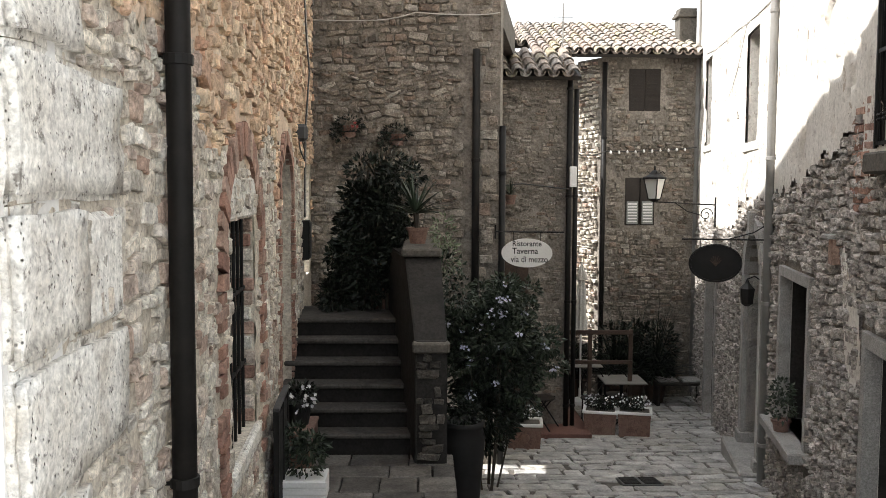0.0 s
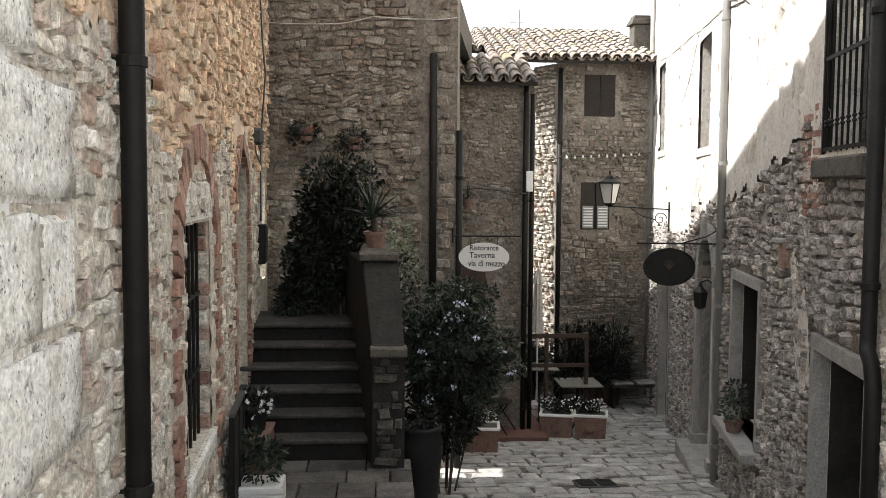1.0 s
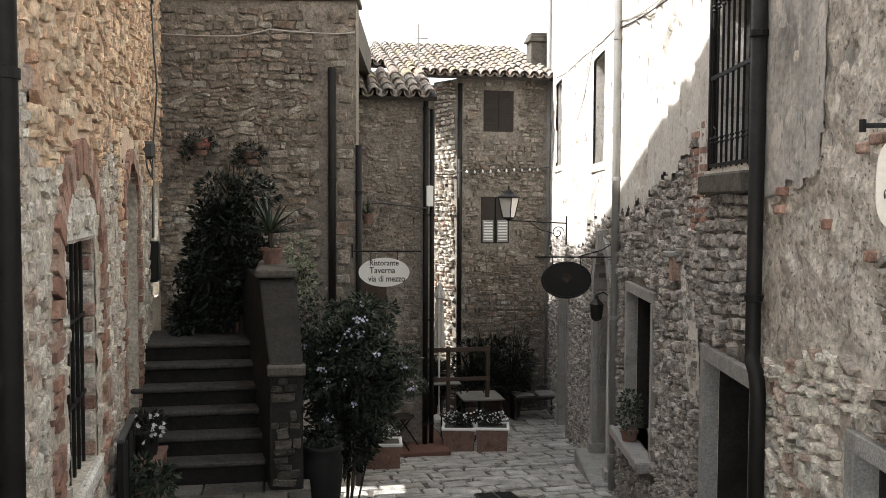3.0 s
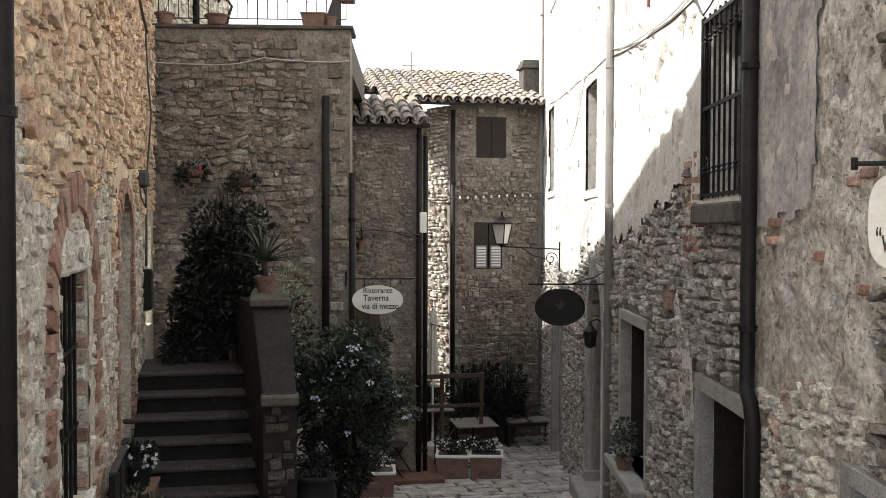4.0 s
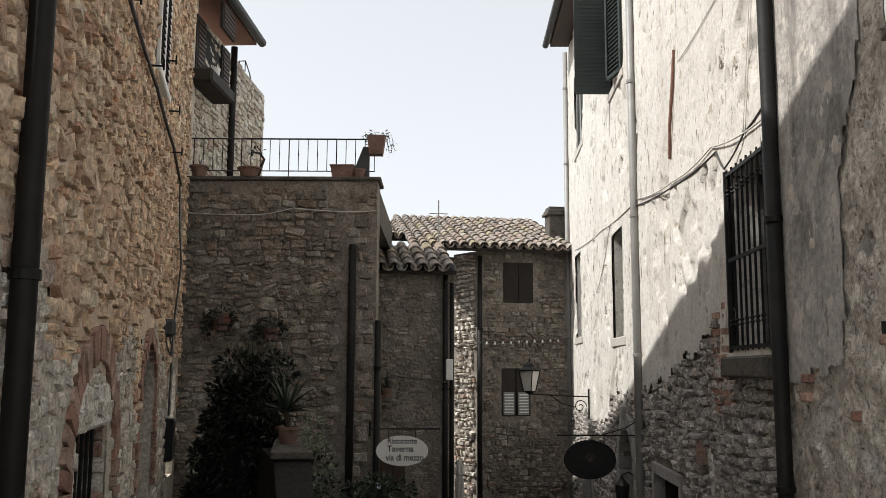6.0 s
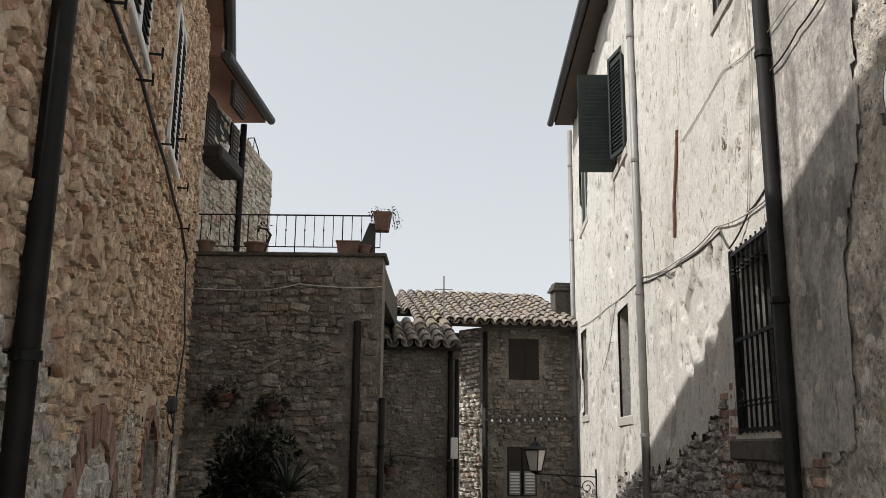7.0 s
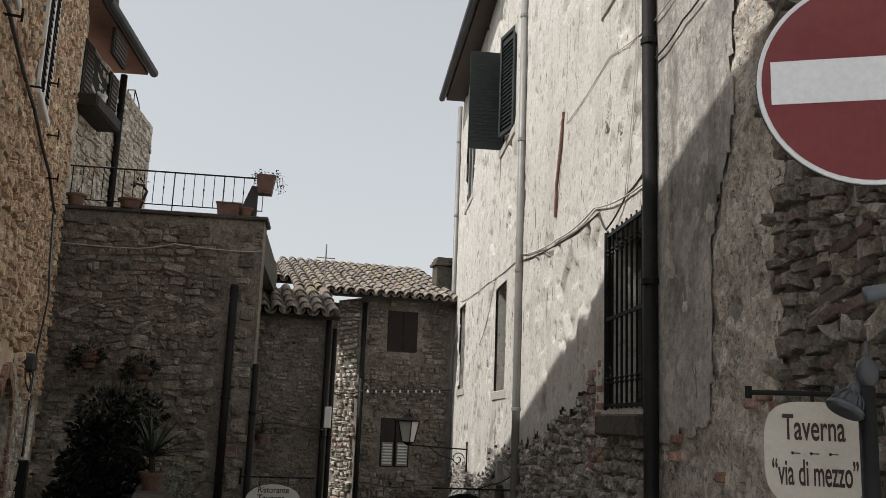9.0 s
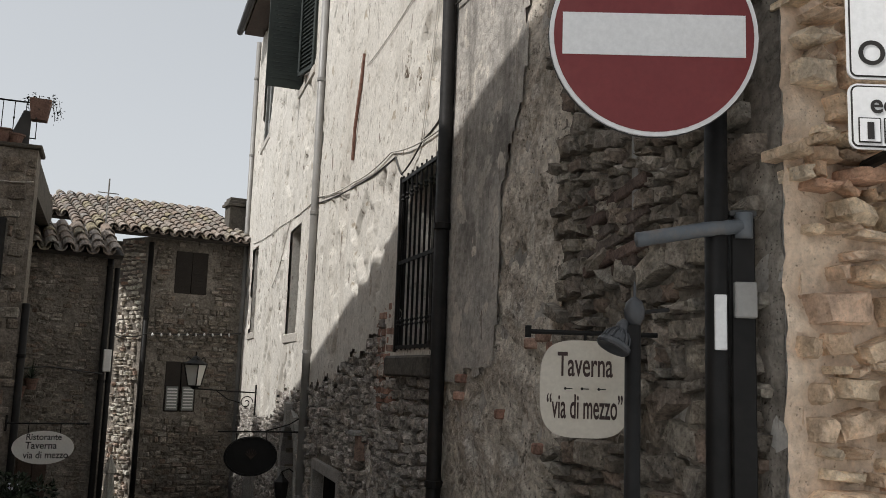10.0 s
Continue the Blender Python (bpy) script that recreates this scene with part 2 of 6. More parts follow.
white_paint = surface("white_paint", [(0.74, 0.73, 0.70), (0.80, 0.79, 0.76)], 5, 60, 0.6, 0.15, 0.002)
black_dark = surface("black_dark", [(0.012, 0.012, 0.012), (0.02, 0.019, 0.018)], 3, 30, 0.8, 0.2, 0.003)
# near-black fill that stands in for unlit rooms behind openings
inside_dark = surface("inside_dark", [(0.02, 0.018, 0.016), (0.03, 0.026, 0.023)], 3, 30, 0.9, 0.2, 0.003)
terracotta = surface("terracotta", [(0.20, 0.10, 0.07), (0.25, 0.135, 0.098), (0.16, 0.08, 0.058)], 6, 60, 0.85, 0.3, 0.003, stain=0.4, stain_col=(0.2, 0.15, 0.11), stain_scale=5)
cable_mat = surface("cable_mat", [(0.05, 0.048, 0.045), (0.08, 0.076, 0.07)], 9, 60, 0.6, 0.0)
cable_pale = surface("cable_pale", [(0.5, 0.47, 0.42), (0.6, 0.56, 0.5)], 9, 60, 0.7, 0.0)
soffit_brick = surface("soffit_brick", [(0.247, 0.101, 0.064), (0.292, 0.135, 0.09)], 5, 50, 0.9, 0.4, 0.005)
tile_mat = {k: surface("tile_" + k, [(0.29, 0.235, 0.19), (0.25, 0.18, 0.135), (0.35, 0.305, 0.26), (0.31, 0.215, 0.15), (0.22, 0.195, 0.17), (0.33, 0.27, 0.15)], 7, 60, 0.9, 0.5, 0.005, island=k, stain=0.6, stain_col=(0.30, 0.28, 0.25), stain_scale=6) for k in ("object", "island")}

OCHRE = [(0.825, 0.646, 0.454), (0.688, 0.509, 0.343), (0.88, 0.729, 0.537), (0.578, 0.427, 0.289), (0.77, 0.618, 0.454), (0.605, 0.358, 0.234), (0.853, 0.743, 0.591)]
OCHRE = [(min(0.92, 1.10 * r), 0.96 * g, 0.80 * b) for r, g, b in OCHRE]
stone_ochre = {k: surface("stone_ochre_" + k, OCHRE, 9, 60, 0.92, 1.0, 0.025, island=k, grained=0.45, pits=0.3, pit_scale=70) for k in ("object", "island")}
mortar_ochre = surface("mortar_ochre", [(0.84, 0.63, 0.43), (0.72, 0.515, 0.34), (0.90, 0.715, 0.515)], 2.2, 30, 0.95, 1.0, 0.03, pits=0.3, pit_scale=60, stain=0.3, stain_col=(0.24, 0.19, 0.135), grained=0.45)


# ---- walls ----
FL = frame_of(-1.105, 3.07, -0.0549, 0.9985)
FE = frame_of(-1.0, 3.07, -0.0677, 0.9977)
FR = frame_of(2.76, 4.83, -0.196, -0.9806)
FT = frame_of(-1.5, 10.70, 2.27, -0.35)
FF = frame_of(0.0, 16.6, 1, 0)


def rs(y):
    """The way along the right wall's axis to the place y of the plan."""
    return -(y - 4.83) / 0.9806


def ls(y):
    return (y - 3.07) / 0.9985


def rhole(y0, y1, z0, z1):
    return (rs(y1), rs(y0), z0, z1)


def inside(s, z, holes, pad=0.0):
    return any(a - pad < s < b + pad and c - pad < z < d + pad for a, b, c, d in holes)


def slab(name, m, s0, s1, z0, z1, t, material, holes, label="", category="wall", front=0.0, setting=True):
    """A thick wall with openings cut through it."""
    bm = bmesh.new()
    ss = sorted({s0, s1, *[v for h in holes for v in h[:2] if s0 < v < s1]})
    zs = sorted({z0, z1, *[v for h in holes for v in h[2:] if z0 < v < z1]})
    cache = {}

    def v(s, n, z):
        k = (s, n, z)
        if k not in cache:
            cache[k] = bm.verts.new(k)
        return cache[k]

    def solid(i, j):
        if not (0 <= i < len(ss) - 1 and 0 <= j < len(zs) - 1):
            return False
        return not inside((ss[i] + ss[i + 1]) / 2, (zs[j] + zs[j + 1]) / 2, holes)

    for i in range(len(ss) - 1):
        for j in range(len(zs) - 1):
            if not solid(i, j):
                continue
            a, b, c, d = ss[i], ss[i + 1], zs[j], zs[j + 1]
            bm.faces.new((v(a, front, c), v(b, front, c), v(b, front, d), v(a, front, d)))
            bm.faces.new((v(b, t, c), v(a, t, c), v(a, t, d), v(b, t, d)))
            if not solid(i - 1, j):
                bm.faces.new((v(a, t, c), v(a, front, c), v(a, front, d), v(a, t, d)))
            if not solid(i + 1, j):
                bm.faces.new((v(b, front, c), v(b, t, c), v(b, t, d), v(b, front, d)))
            if not solid(i, j - 1):
                bm.faces.new((v(a, t, c), v(b, t, c), v(b, front, c), v(a, front, c)))
            if not solid(i, j + 1):
                bm.faces.new((v(a, front, d), v(b, front, d), v(b, t, d), v(a, t, d)))
    ob = part(name, bm, material)
    ob.matrix_world = m
    return tagged(ob, label, category, kind="structure") if setting else ob


def skin(name, parent, s0, s1, z0, z1, cell, holes, material, relief, keep=None, label=""):
    """The wall's uneven face: relief(s, z) is how far it stands out."""
    def steps(a, b, extra):
        vals = list(np.linspace(a, b, max(2, int((b - a) / cell) + 1)))
        extra = [e for e in extra if a < e < b]
        vals = [v for v in vals if all(abs(v - e) > cell * 0.5 for e in extra)] + extra
        return sorted(vals)
    ss = steps(s0, s1, {h[i] for h in holes for i in (0, 1)})
    zs = steps(z0, z1, {h[i] for h in holes for i in (2, 3)})
    verts, faces, index = [], [], {}

    def v(i, j):
        if (i, j) not in index:
            index[(i, j)] = len(verts)
            a, b = ss[i], zs[j]
            if 0 < i < len(ss) - 1 and 0 < j < len(zs) - 1 and not inside(a, b, holes, cell):
                a += 0.42 * cell * noise.noise((a * 31, b * 31, 3.0)) * 1.6
                b += 0.42 * cell * noise.noise((a * 31, b * 31, 8.0)) * 1.6
            verts.append((a, -relief(a, b), b))
        return index[(i, j)]
    for i in range(len(ss) - 1):
        for j in range(len(zs) - 1):
            s, z = (ss[i] + ss[i + 1]) / 2, (zs[j] + zs[j + 1]) / 2
            if inside(s, z, holes) or (keep and not keep(s, z)):
                continue
            faces.append((v(i, j), v(i + 1, j), v(i + 1, j + 1), v(i, j + 1)))
    me = bpy.data.meshes.new(name)
    me.from_pydata(verts, [], faces)
    me.materials.append(material)
    for p in me.polygons:
        p.use_smooth = True
    ob = new(name, me)
    ob.parent = parent
    if label:
        ob["label"] = label
    return ob


def wobble(s, z, sc, seed=0.0):
    return noise.noise((s * sc, z * sc, seed))


def rough_face(amp, sc, seed, base=0.004):
    return lambda s, z: base + amp * (0.6 * wobble(s, z, sc, seed) + 0.4 * wobble(s, z, sc * 3.1, seed + 7))


def arch(name, parent, s0, s1, zs, zt, t, material, front=0.0):
    """Fills the corners over an arched opening whose square hole reaches zt."""
    bm = bmesh.new()
    c, r = (s0 + s1) / 2, (s1 - s0) / 2
    k = 12
    pts = [(c - r * math.cos(math.pi * i / k), zs + (zt - zs) * math.sin(math.pi * i / k)) for i in range(k + 1)]
    for (xa, za), (xb, zb) in zip(pts, pts[1:]):
        f = [bm.verts.new(q) for q in ((xa, front, za), (xb, front, zb), (xb, front, zt + 0.001), (xa, front, zt + 0.001))]
        bm.faces.new(f)
        g = [bm.verts.new(q) for q in ((xa, t, za), (xb, t, zb), (xb, front, zb), (xa, front, za))]
        bm.faces.new(g)
    return part(name, bm, material, parent)


rng = random.Random(5)


def stone_variants(count, seed, sides=8, square=(4.5, 9.0), cap=0.84):
    """Unit stones: 1 wide, 1 high, standing 1 out of the wall along -y."""
    r = random.Random(seed)
    out = []
    for _ in range(count):
        p = r.uniform(*square)
        ring = []
        for k in range(sides):
            a = 2 * math.pi * (k + r.uniform(-0.3, 0.3)) / sides
            c, s = math.cos(a), math.sin(a)
            q = r.uniform(0.80, 1.08)
            ring.append((0.5 * q * math.copysign(abs(c) ** (2 / p), c), 0.5 * q * math.copysign(abs(s) ** (2 / p), s)))
        vs, fs = [], []
        tx, tz = r.uniform(-0.35, 0.35), r.uniform(-0.35, 0.35)
        for scale_, y in ((1.0, 0.6), (0.97, -0.45), (cap, -0.9)):
            for x, z in ring:
                jx = x * scale_ * r.uniform(0.94, 1.06)
                vs.append((jx, y - (0.3 * (tx * x + tz * z) + r.uniform(-0.3, 0.3) if y < 0 else 0), z * scale_ * r.uniform(0.94, 1.06)))
        vs.append((r.uniform(-0.1, 0.1), -1.0, r.uniform(-0.1, 0.1)))
        for b in range(2):
            for k in range(sides):
                j = (k + 1) % sides
                fs.append((b * sides + k, b * sides + j, (b + 1) * sides + j, (b + 1) * sides + k))
        for k in range(sides):
            fs.append((2 * sides + k, 2 * sides + (k + 1) % sides, 3 * sides))
        out.append((vs, fs))
    return out


STONES = stone_variants(14, 3)
UNIT_MESHES = {}


def unit_mesh(i, material):
    key = (i, material.name)
    if key not in UNIT_MESHES:
        me = bpy.data.meshes.new("stone")
        me.from_pydata(STONES[i][0], [], STONES[i][1])
        me.materials.append(material)
        UNIT_MESHES[key] = me
    return UNIT_MESHES[key]


LATER = []


def masonry(parent, s0, s1, z0, z1, holes, mats, seed, h=(0.07, 0.15), w=(0.10, 0.32), proud=(0.012, 0.035), gap=0.018, cover=0.92, keep=None, near=None, tilt=4.0):
    """Rubble laid in uneven courses. Stones in the stretch near = (s0, s1, z0, z1) are pieces, the rest is one mesh."""
    r = random.Random(seed)
    pieces, rest_v, rest_f, base = [], [], [], 0
    z = z0
    while z < z1:
        ch = r.uniform(*h)
        s = s0 + r.uniform(-0.2, 0)
        while s < s1:
            cw = r.uniform(*w) * (0.75 + 0.5 * ch / h[1])
            if r.random() < 0.16:
                cw *= 0.5
            parts_ = [(ch, 0.0)]
            if ch > 0.11 and r.random() < 0.22:
                q = r.uniform(0.4, 0.6)
                parts_ = [(ch * q, 0.0), (ch * (1 - q), ch * q)]
            for hh, dz in parts_:
                cs = s + cw / 2
                cz = z + dz + hh / 2 + 0.09 * wobble(cs, z, 1.1, seed) + 0.03 * wobble(cs, z, 4, seed + 3) + r.uniform(-0.008, 0.008)
                if cs - cw / 2 < s0 or cs + cw / 2 > s1 or cz > z1 or r.random() > cover:
                    continue
                if inside(cs, cz, holes, max(cw, hh) * 0.42) or (keep and not keep(cs, cz)):
                    continue
                sx, sz = max(0.03, cw - gap * r.uniform(0.4, 1.8)), max(0.025, hh - gap * r.uniform(0.3, 1.6))
                pieces.append((cs, cz, sx, sz, r.uniform(*proud), radians(r.gauss(0, tilt)), r.randrange(len(STONES))))
            s += cw
        z += ch
    chosen = []
    if near:
        a, b, c, d = near
        chosen = [p for p in pieces if a < p[0] < b and c < p[1] < d][:300]
        mark = set(map(id, chosen))
        pieces = [p for p in pieces if id(p) not in mark]
    for cs, cz, sx, sz, pr, ang, k in pieces:
        vs, fs = STONES[k]
        ca, sa = math.cos(ang), math.sin(ang)
        for x, y, zz in vs:
            x, zz = x * sx, zz * sz
            rest_v.append((cs + ca * x - sa * zz, y * pr - 0.012, cz + sa * x + ca * zz))
        rest_f.extend(tuple(i + base for i in f) for f in fs)
        base += len(vs)
    me = bpy.data.meshes.new("stonework")
    me.from_pydata(rest_v, [], rest_f)
    me.materials.append(mats["island"])
    ob = new("stonework", me)
    ob.parent = parent
    tagged(ob, kind="stuff")
    if chosen:
        LATER.append((parent, chosen, mats["object"]))


def lay_pieces():
    for parent, chosen, material in LATER:
        for cs, cz, sx, sz, pr, ang, k in chosen:
            ob = new("stone", unit_mesh(k, material))
            ob.parent = parent
            ob.matrix_local = Matrix.Translation((cs, -0.012, cz)) @ Matrix.Rotation(-ang, 4, "Y") @ Matrix.Diagonal((sx, pr, sz, 1))


def brick_ring(parent, c, zs, r0, r1, z_low, n, mats, depth=0.03, jamb=0.11):
    """Bricks set round an arch and down both jambs, each a piece."""
    bm = bmesh.new()
    box(bm, -0.5, 0.5, -1, 1, -0.5, 0.5, 0.04)
    me = bpy.data.meshes.new("brick")
    bm.to_mesh(me)
    bm.free()
    me.materials.append(mats["object"])

    def put(s, z, w, h, ang, d):
        ob = new("brick", me)
        ob.parent = parent
        ob.matrix_local = Matrix.Translation((s, -0.006, z)) @ Matrix.Rotation(-ang, 4, "Y") @ Matrix.Diagonal((w, d, h, 1))
    rm, rl = (r0 + r1) / 2, r1 - r0
    for i in range(n):
        a = math.pi * (i + 0.5) / n
        put(c - rm * math.cos(a), zs + rm * math.sin(a), rl * rng.uniform(0.9, 1.05), math.pi * rm / n * 0.86, math.pi - a + radians(rng.gauss(0, 2)), depth * rng.uniform(0.7, 1.2))
    z = zs - 0.035
    while z > z_low:
        for side in (-1, 1):
            if rng.random() < 0.93:
                w = rng.choice((rl, rl * 1.5, rl * 0.9))
                put(c + side * (r0 + w / 2), z, w * 0.94, 0.055, radians(rng.gauss(0, 2)), depth * rng.uniform(0.6, 1.2))
        z -= 0.068


# left house
LH = [(ls(4.58), ls(5.58), 2.09, 3.45), (ls(7.13), ls(8.23), 1.02, 4.01), (ls(4.6), ls(5.46), 6.22, 7.66), (ls(7.05), ls(7.86), 6.2, 7.5)]
wall_left = slab("wall_left", FL, ls(1.68), ls(9.65), -1.0, 9.15, 0.5, mortar_pale, LH, "tall rubble stone house wall with pale mortar")


def upper(s, z):
    """The wall's warmer, less limed part above the street."""
    return z > 4.1 - 0.08 * s + 0.7 * wobble(s, z, 0.9, 14)


skin("mortar_face", wall_left, ls(1.68), ls(9.65), 0.8, 9.15, 0.036, LH, mortar_pale, rough_face(0.026, 8, 2.0, 0.008), lambda s, z: not upper(s, z))
skin("mortar_upper", wall_left, ls(1.68), ls(9.65), 3.0, 9.15, 0.045, LH, mortar_ochre, rough_face(0.022, 7, 2.0, 0.006), upper)
arch("arch_corner", wall_left, ls(7.13), ls(8.23), 3.43, 4.01, 0.5, mortar_pale, -0.01)


def block_end(z):
    """Where the corner block of the course at height z ends."""
    return ls(2.49) if int((z - 0.046) / 0.356) % 2 == 0 else ls(2.14)


def ring_keep(s, z):
    if 0.66 < math.hypot(s - ls(5.08), max(0, z - 3.11)) < 0.97 and z > 1.8:
        return False
    return not (abs(s - ls(7.68)) < 0.72 and z < 4.25) and s > block_end(z) + 0.02


masonry(wall_left, ls(2.05), ls(9.62), 0.8, 9.1, LH, stone_pale, 11, (0.04, 0.125), (0.045, 0.18), (0.006, 0.026), 0.012, 0.88, lambda s, z: ring_keep(s, z) and not upper(s, z), (-1.0, 1.7, 2.4, 5.0), 10)
masonry(wall_left, ls(2.05), ls(9.62), 3.2, 9.1, LH, stone_ochre, 12, (0.04, 0.125), (0.045, 0.18), (0.010, 0.042), 0.014, 0.9, lambda s, z: ring_keep(s, z) and upper(s, z), (-0.5, 1.7, 5.0, 6.4), 12)

# terrace wall
TH = []
wall_terrace = slab("wall_terrace", FT, -0.35, 2.297, -1.0, 6.02, 0.45, mortar_grey, TH, "rubble stone retaining wall below a terrace")
skin("mortar_face", wall_terrace, -0.35, 2.297, 1.5, 6.02, 0.04, TH, mortar_grey, rough_face(0.030, 7, 5.0, 0.008))
masonry(wall_terrace, -0.3, 1.90, 1.8, 5.95, TH, stone_warm, 21, (0.035, 0.12), (0.05, 0.24), (0.010, 0.040), 0.006, 0.95, None, (-0.1, 1.9, 4.9, 5.95), 9)
masonry(wall_terrace, 1.91, 2.31, 1.0, 5.95, TH, stone_warm, 22, (0.09, 0.2), (0.11, 0.2), (0.012, 0.03), 0.016, 0.97, None, None, 2)
bm = boxed(-0.35, 2.34, -0.05, 0.5, 6.022, 6.07, 0.012)
ob = part("terrace_edge", bm, cap_stone)
ob.matrix_world = FT
tagged(ob, "weathered stone coping along the terrace edge", "coping", kind="structure")
bm = boxed(-0.35, 2.29, 0.51, 3.4, 5.6, 6.0)
ob = part("terrace_floor", bm, cap_stone)
ob.matrix_world = FT
tagged(ob, "paved terrace floor above the retaining wall", "terrace", kind="structure")
ob = slab("wall_terrace_side", frame_of(0.77 + 0.02, 10.82, 0.0, 1), 0.0, 2.0, -1.0, 6.0, 0.4, mortar_grey, [], "stone side wall of the terrace")
masonry(ob, 0.0, 2.0, 1.0, 5.95, [], stone_warm, 24, (0.06, 0.14), (0.08, 0.26), (0.01, 0.03), 0.014, 0.93, None, None, 4)

# right house
RH = [rhole(4.85, 5.68, 3.93, 5.16), rhole(14.8, 15.65, 4.36, 5.86), rhole(10.3, 11.2, 4.2, 5.57), rhole(7.51, 8.66, 1.30, 2.76), rhole(4.75, 5.76, 0.2, 2.55),
      rhole(1.9, 3.35, 0.6, 2.56), rhole(9.74, 10.78, -0.5, 3.12), rhole(13.65, 14.75, -1.0, 2.2), rhole(10.1, 11.05, 7.5, 8.92), rhole(14.3, 15.4, 7.72, 9.2), rhole(4.72, 5.8, 7.06, 8.4)]
wall_right = slab("wall_right", FR, rs(16.9), rs(4.7), -1.5, 10.15, 0.5, plaster_white, RH, "tall house wall with flaking pale plaster", front=0.0)


def rubble_top(s):
    y = 4.83 - 0.9806 * s
    return 3.5 + (0.22 * max(0, 9 - y) if y > 6 else 0.3) + 0.25 * wobble(s, 0, 1.3, 3) - (0.45 if y > 11.6 else 0) + 0.1 * wobble(s, 0, 5, 9)


def plaster_keep(s, z):
    return z > rubble_top(s) or (wobble(s, z, 1.1, 31) > 0.42 and z > 2.2)


def right_relief(s, z):
    flake = noise.noise((s * 1.4, z * 0.7, 4.0)) + 0.5 * noise.noise((s * 5, z * 3.2, 8.0))
    lift = 0.018 if flake > -0.30 else -0.012
    rough = max(0.0, min(1.0, 0.35 + 2.2 * wobble(s, z * 0.35, 0.8, 21)))
    chip = -0.022 if wobble(s, z * 0.55, 6.0, 17) + 0.5 * wobble(s, z, 17, 18) > 0.56 else 0.0
    return 0.024 + lift + chip + 0.009 * wobble(s, z, 1.6, 1.0) + rough * (0.005 * wobble(s, z * 0.6, 9, 2.0) + 0.004 * wobble(s, z * 0.7, 22, 5.0))


skin("plaster", wall_right, rs(16.9), rs(4.7), 1.5, 10.15, 0.036, RH, plaster_white, right_relief, plaster_keep, "flaking lime plaster, pale cream")
skin("mortar_face", wall_right, rs(16.9), rs(4.7), -0.6, 4.2, 0.06, RH, mortar_grey, rough_face(0.014, 5, 12.0, 0.006), lambda s, z: z < rubble_top(s) + 0.25)
arch("arch_corner", wall_right, rs(10.78), rs(9.74), 2.55, 3.12, 0.5, mortar_grey, -0.006)
masonry(wall_right, rs(16.8), rs(4.72), -0.4, 4.3, RH + [rhole(4.65, 5.9, 0, 2.68), rhole(7.38, 8.9, 1.1, 2.88), rhole(9.6, 10.95, -0.5, 3.2), rhole(13.5, 14.8, -1, 2.3)], stone_grey, 31, (0.04, 0.11), (0.045, 0.12), (0.02, 0.065), 0.014, 0.92, lambda s, z: z < rubble_top(s) - 0.03, (rs(7.0), rs(5.0), 2.75, 3.75), 26)
wall_right_near = slab("wall_right_near", FR, rs(4.695), rs(1.66), 0.0, 10.15, 0.5, plaster_grey, RH, "stained grey and ochre plaster wall with exposed rubble")


def near_top(s):
    return 3.78 + 0.18 * wobble(s, 0, 1.6, 41) + 0.08 * wobble(s, 0, 6, 42)


def low_top(s):
    return 2.95 + 0.2 * wobble(s, 0, 1.2, 43) + 0.06 * wobble(s, 0, 6, 44) + max(0, (s - 1.9)) * 1.3


def rubble_edge(s, z):
    """The bare rubble beside the corner: how far s lies inside it."""
    return s - rs(3.12) + 0.14 * wobble(s, z, 1.7, 78) + 0.06 * wobble(s, z, 6, 79)


def grey_keep(s, z):
    return z > near_top(s) and s < rs(3.85 - 0.3 * max(0, z - 4.4)) + 0.16 * wobble(s, z, 1.6, 83) + 0.05 * wobble(s, z, 6, 84)


skin("plaster_grey", wall_right_near, rs(4.695), rs(1.66), 2.5, 10.15, 0.045, RH, plaster_grey, lambda s, z: 0.028 + 0.008 * wobble(s, z, 2.0, 51) + 0.005 * wobble(s, z, 8, 52), grey_keep, "stained grey plaster")
skin("plaster_ochre", wall_right_near, rs(4.695), rs(1.66), 1.5, 10.15, 0.04, RH, plaster_beige, lambda s, z: 0.010 + 0.022 * wobble(s, z, 7, 61.0) + 0.014 * wobble(s, z, 17, 62.0), lambda s, z: rubble_edge(s, z) < 0.03, "ochre plaster worn over rubble")
skin("mortar_face", wall_right_near, rs(3.6), rs(1.66), 1.5, 8.0, 0.04, RH, mortar_grey, rough_face(0.02, 6.5, 63.0, 0.004), lambda s, z: rubble_edge(s, z) > -0.05)
low_door = [rhole(1.8, 3.45, 0.5, 2.66)]
masonry(wall_right_near, rs(4.6), rs(1.68), 1.0, 7.5, RH + low_door, stone_warm, 41, (0.04, 0.13), (0.05, 0.20), (0.024, 0.065), 0.010, 0.95, lambda s, z: rubble_edge(s, z) > 0.0, (rs(3.2), rs(1.68), 3.0, 4.6), 12)
masonry(wall_right_near, rs(4.6), rs(2.9), 1.0, 3.6, RH + low_door, stone_pale, 42, (0.05, 0.13), (0.06, 0.16), (0.02, 0.06), 0.014, 0.9, lambda s, z: rubble_edge(s, z) < 0.0 and z < low_top(s) - 0.08, None, 12)

for y, z, w in ((3.30, 3.93, 0.12), (3.43, 3.90, 0.10), (3.18, 3.88, 0.11), (4.42, 3.62, 0.10), (4.40, 3.72, 0.12), (3.32, 3.42, 0.07), (3.78, 3.55, 0.06)):
    ob = part("brick", boxed(rs(y), rs(y) + w, -0.045, 0.02, z, z + 0.05, 0.008), brick_red["object"], wall_right_near)

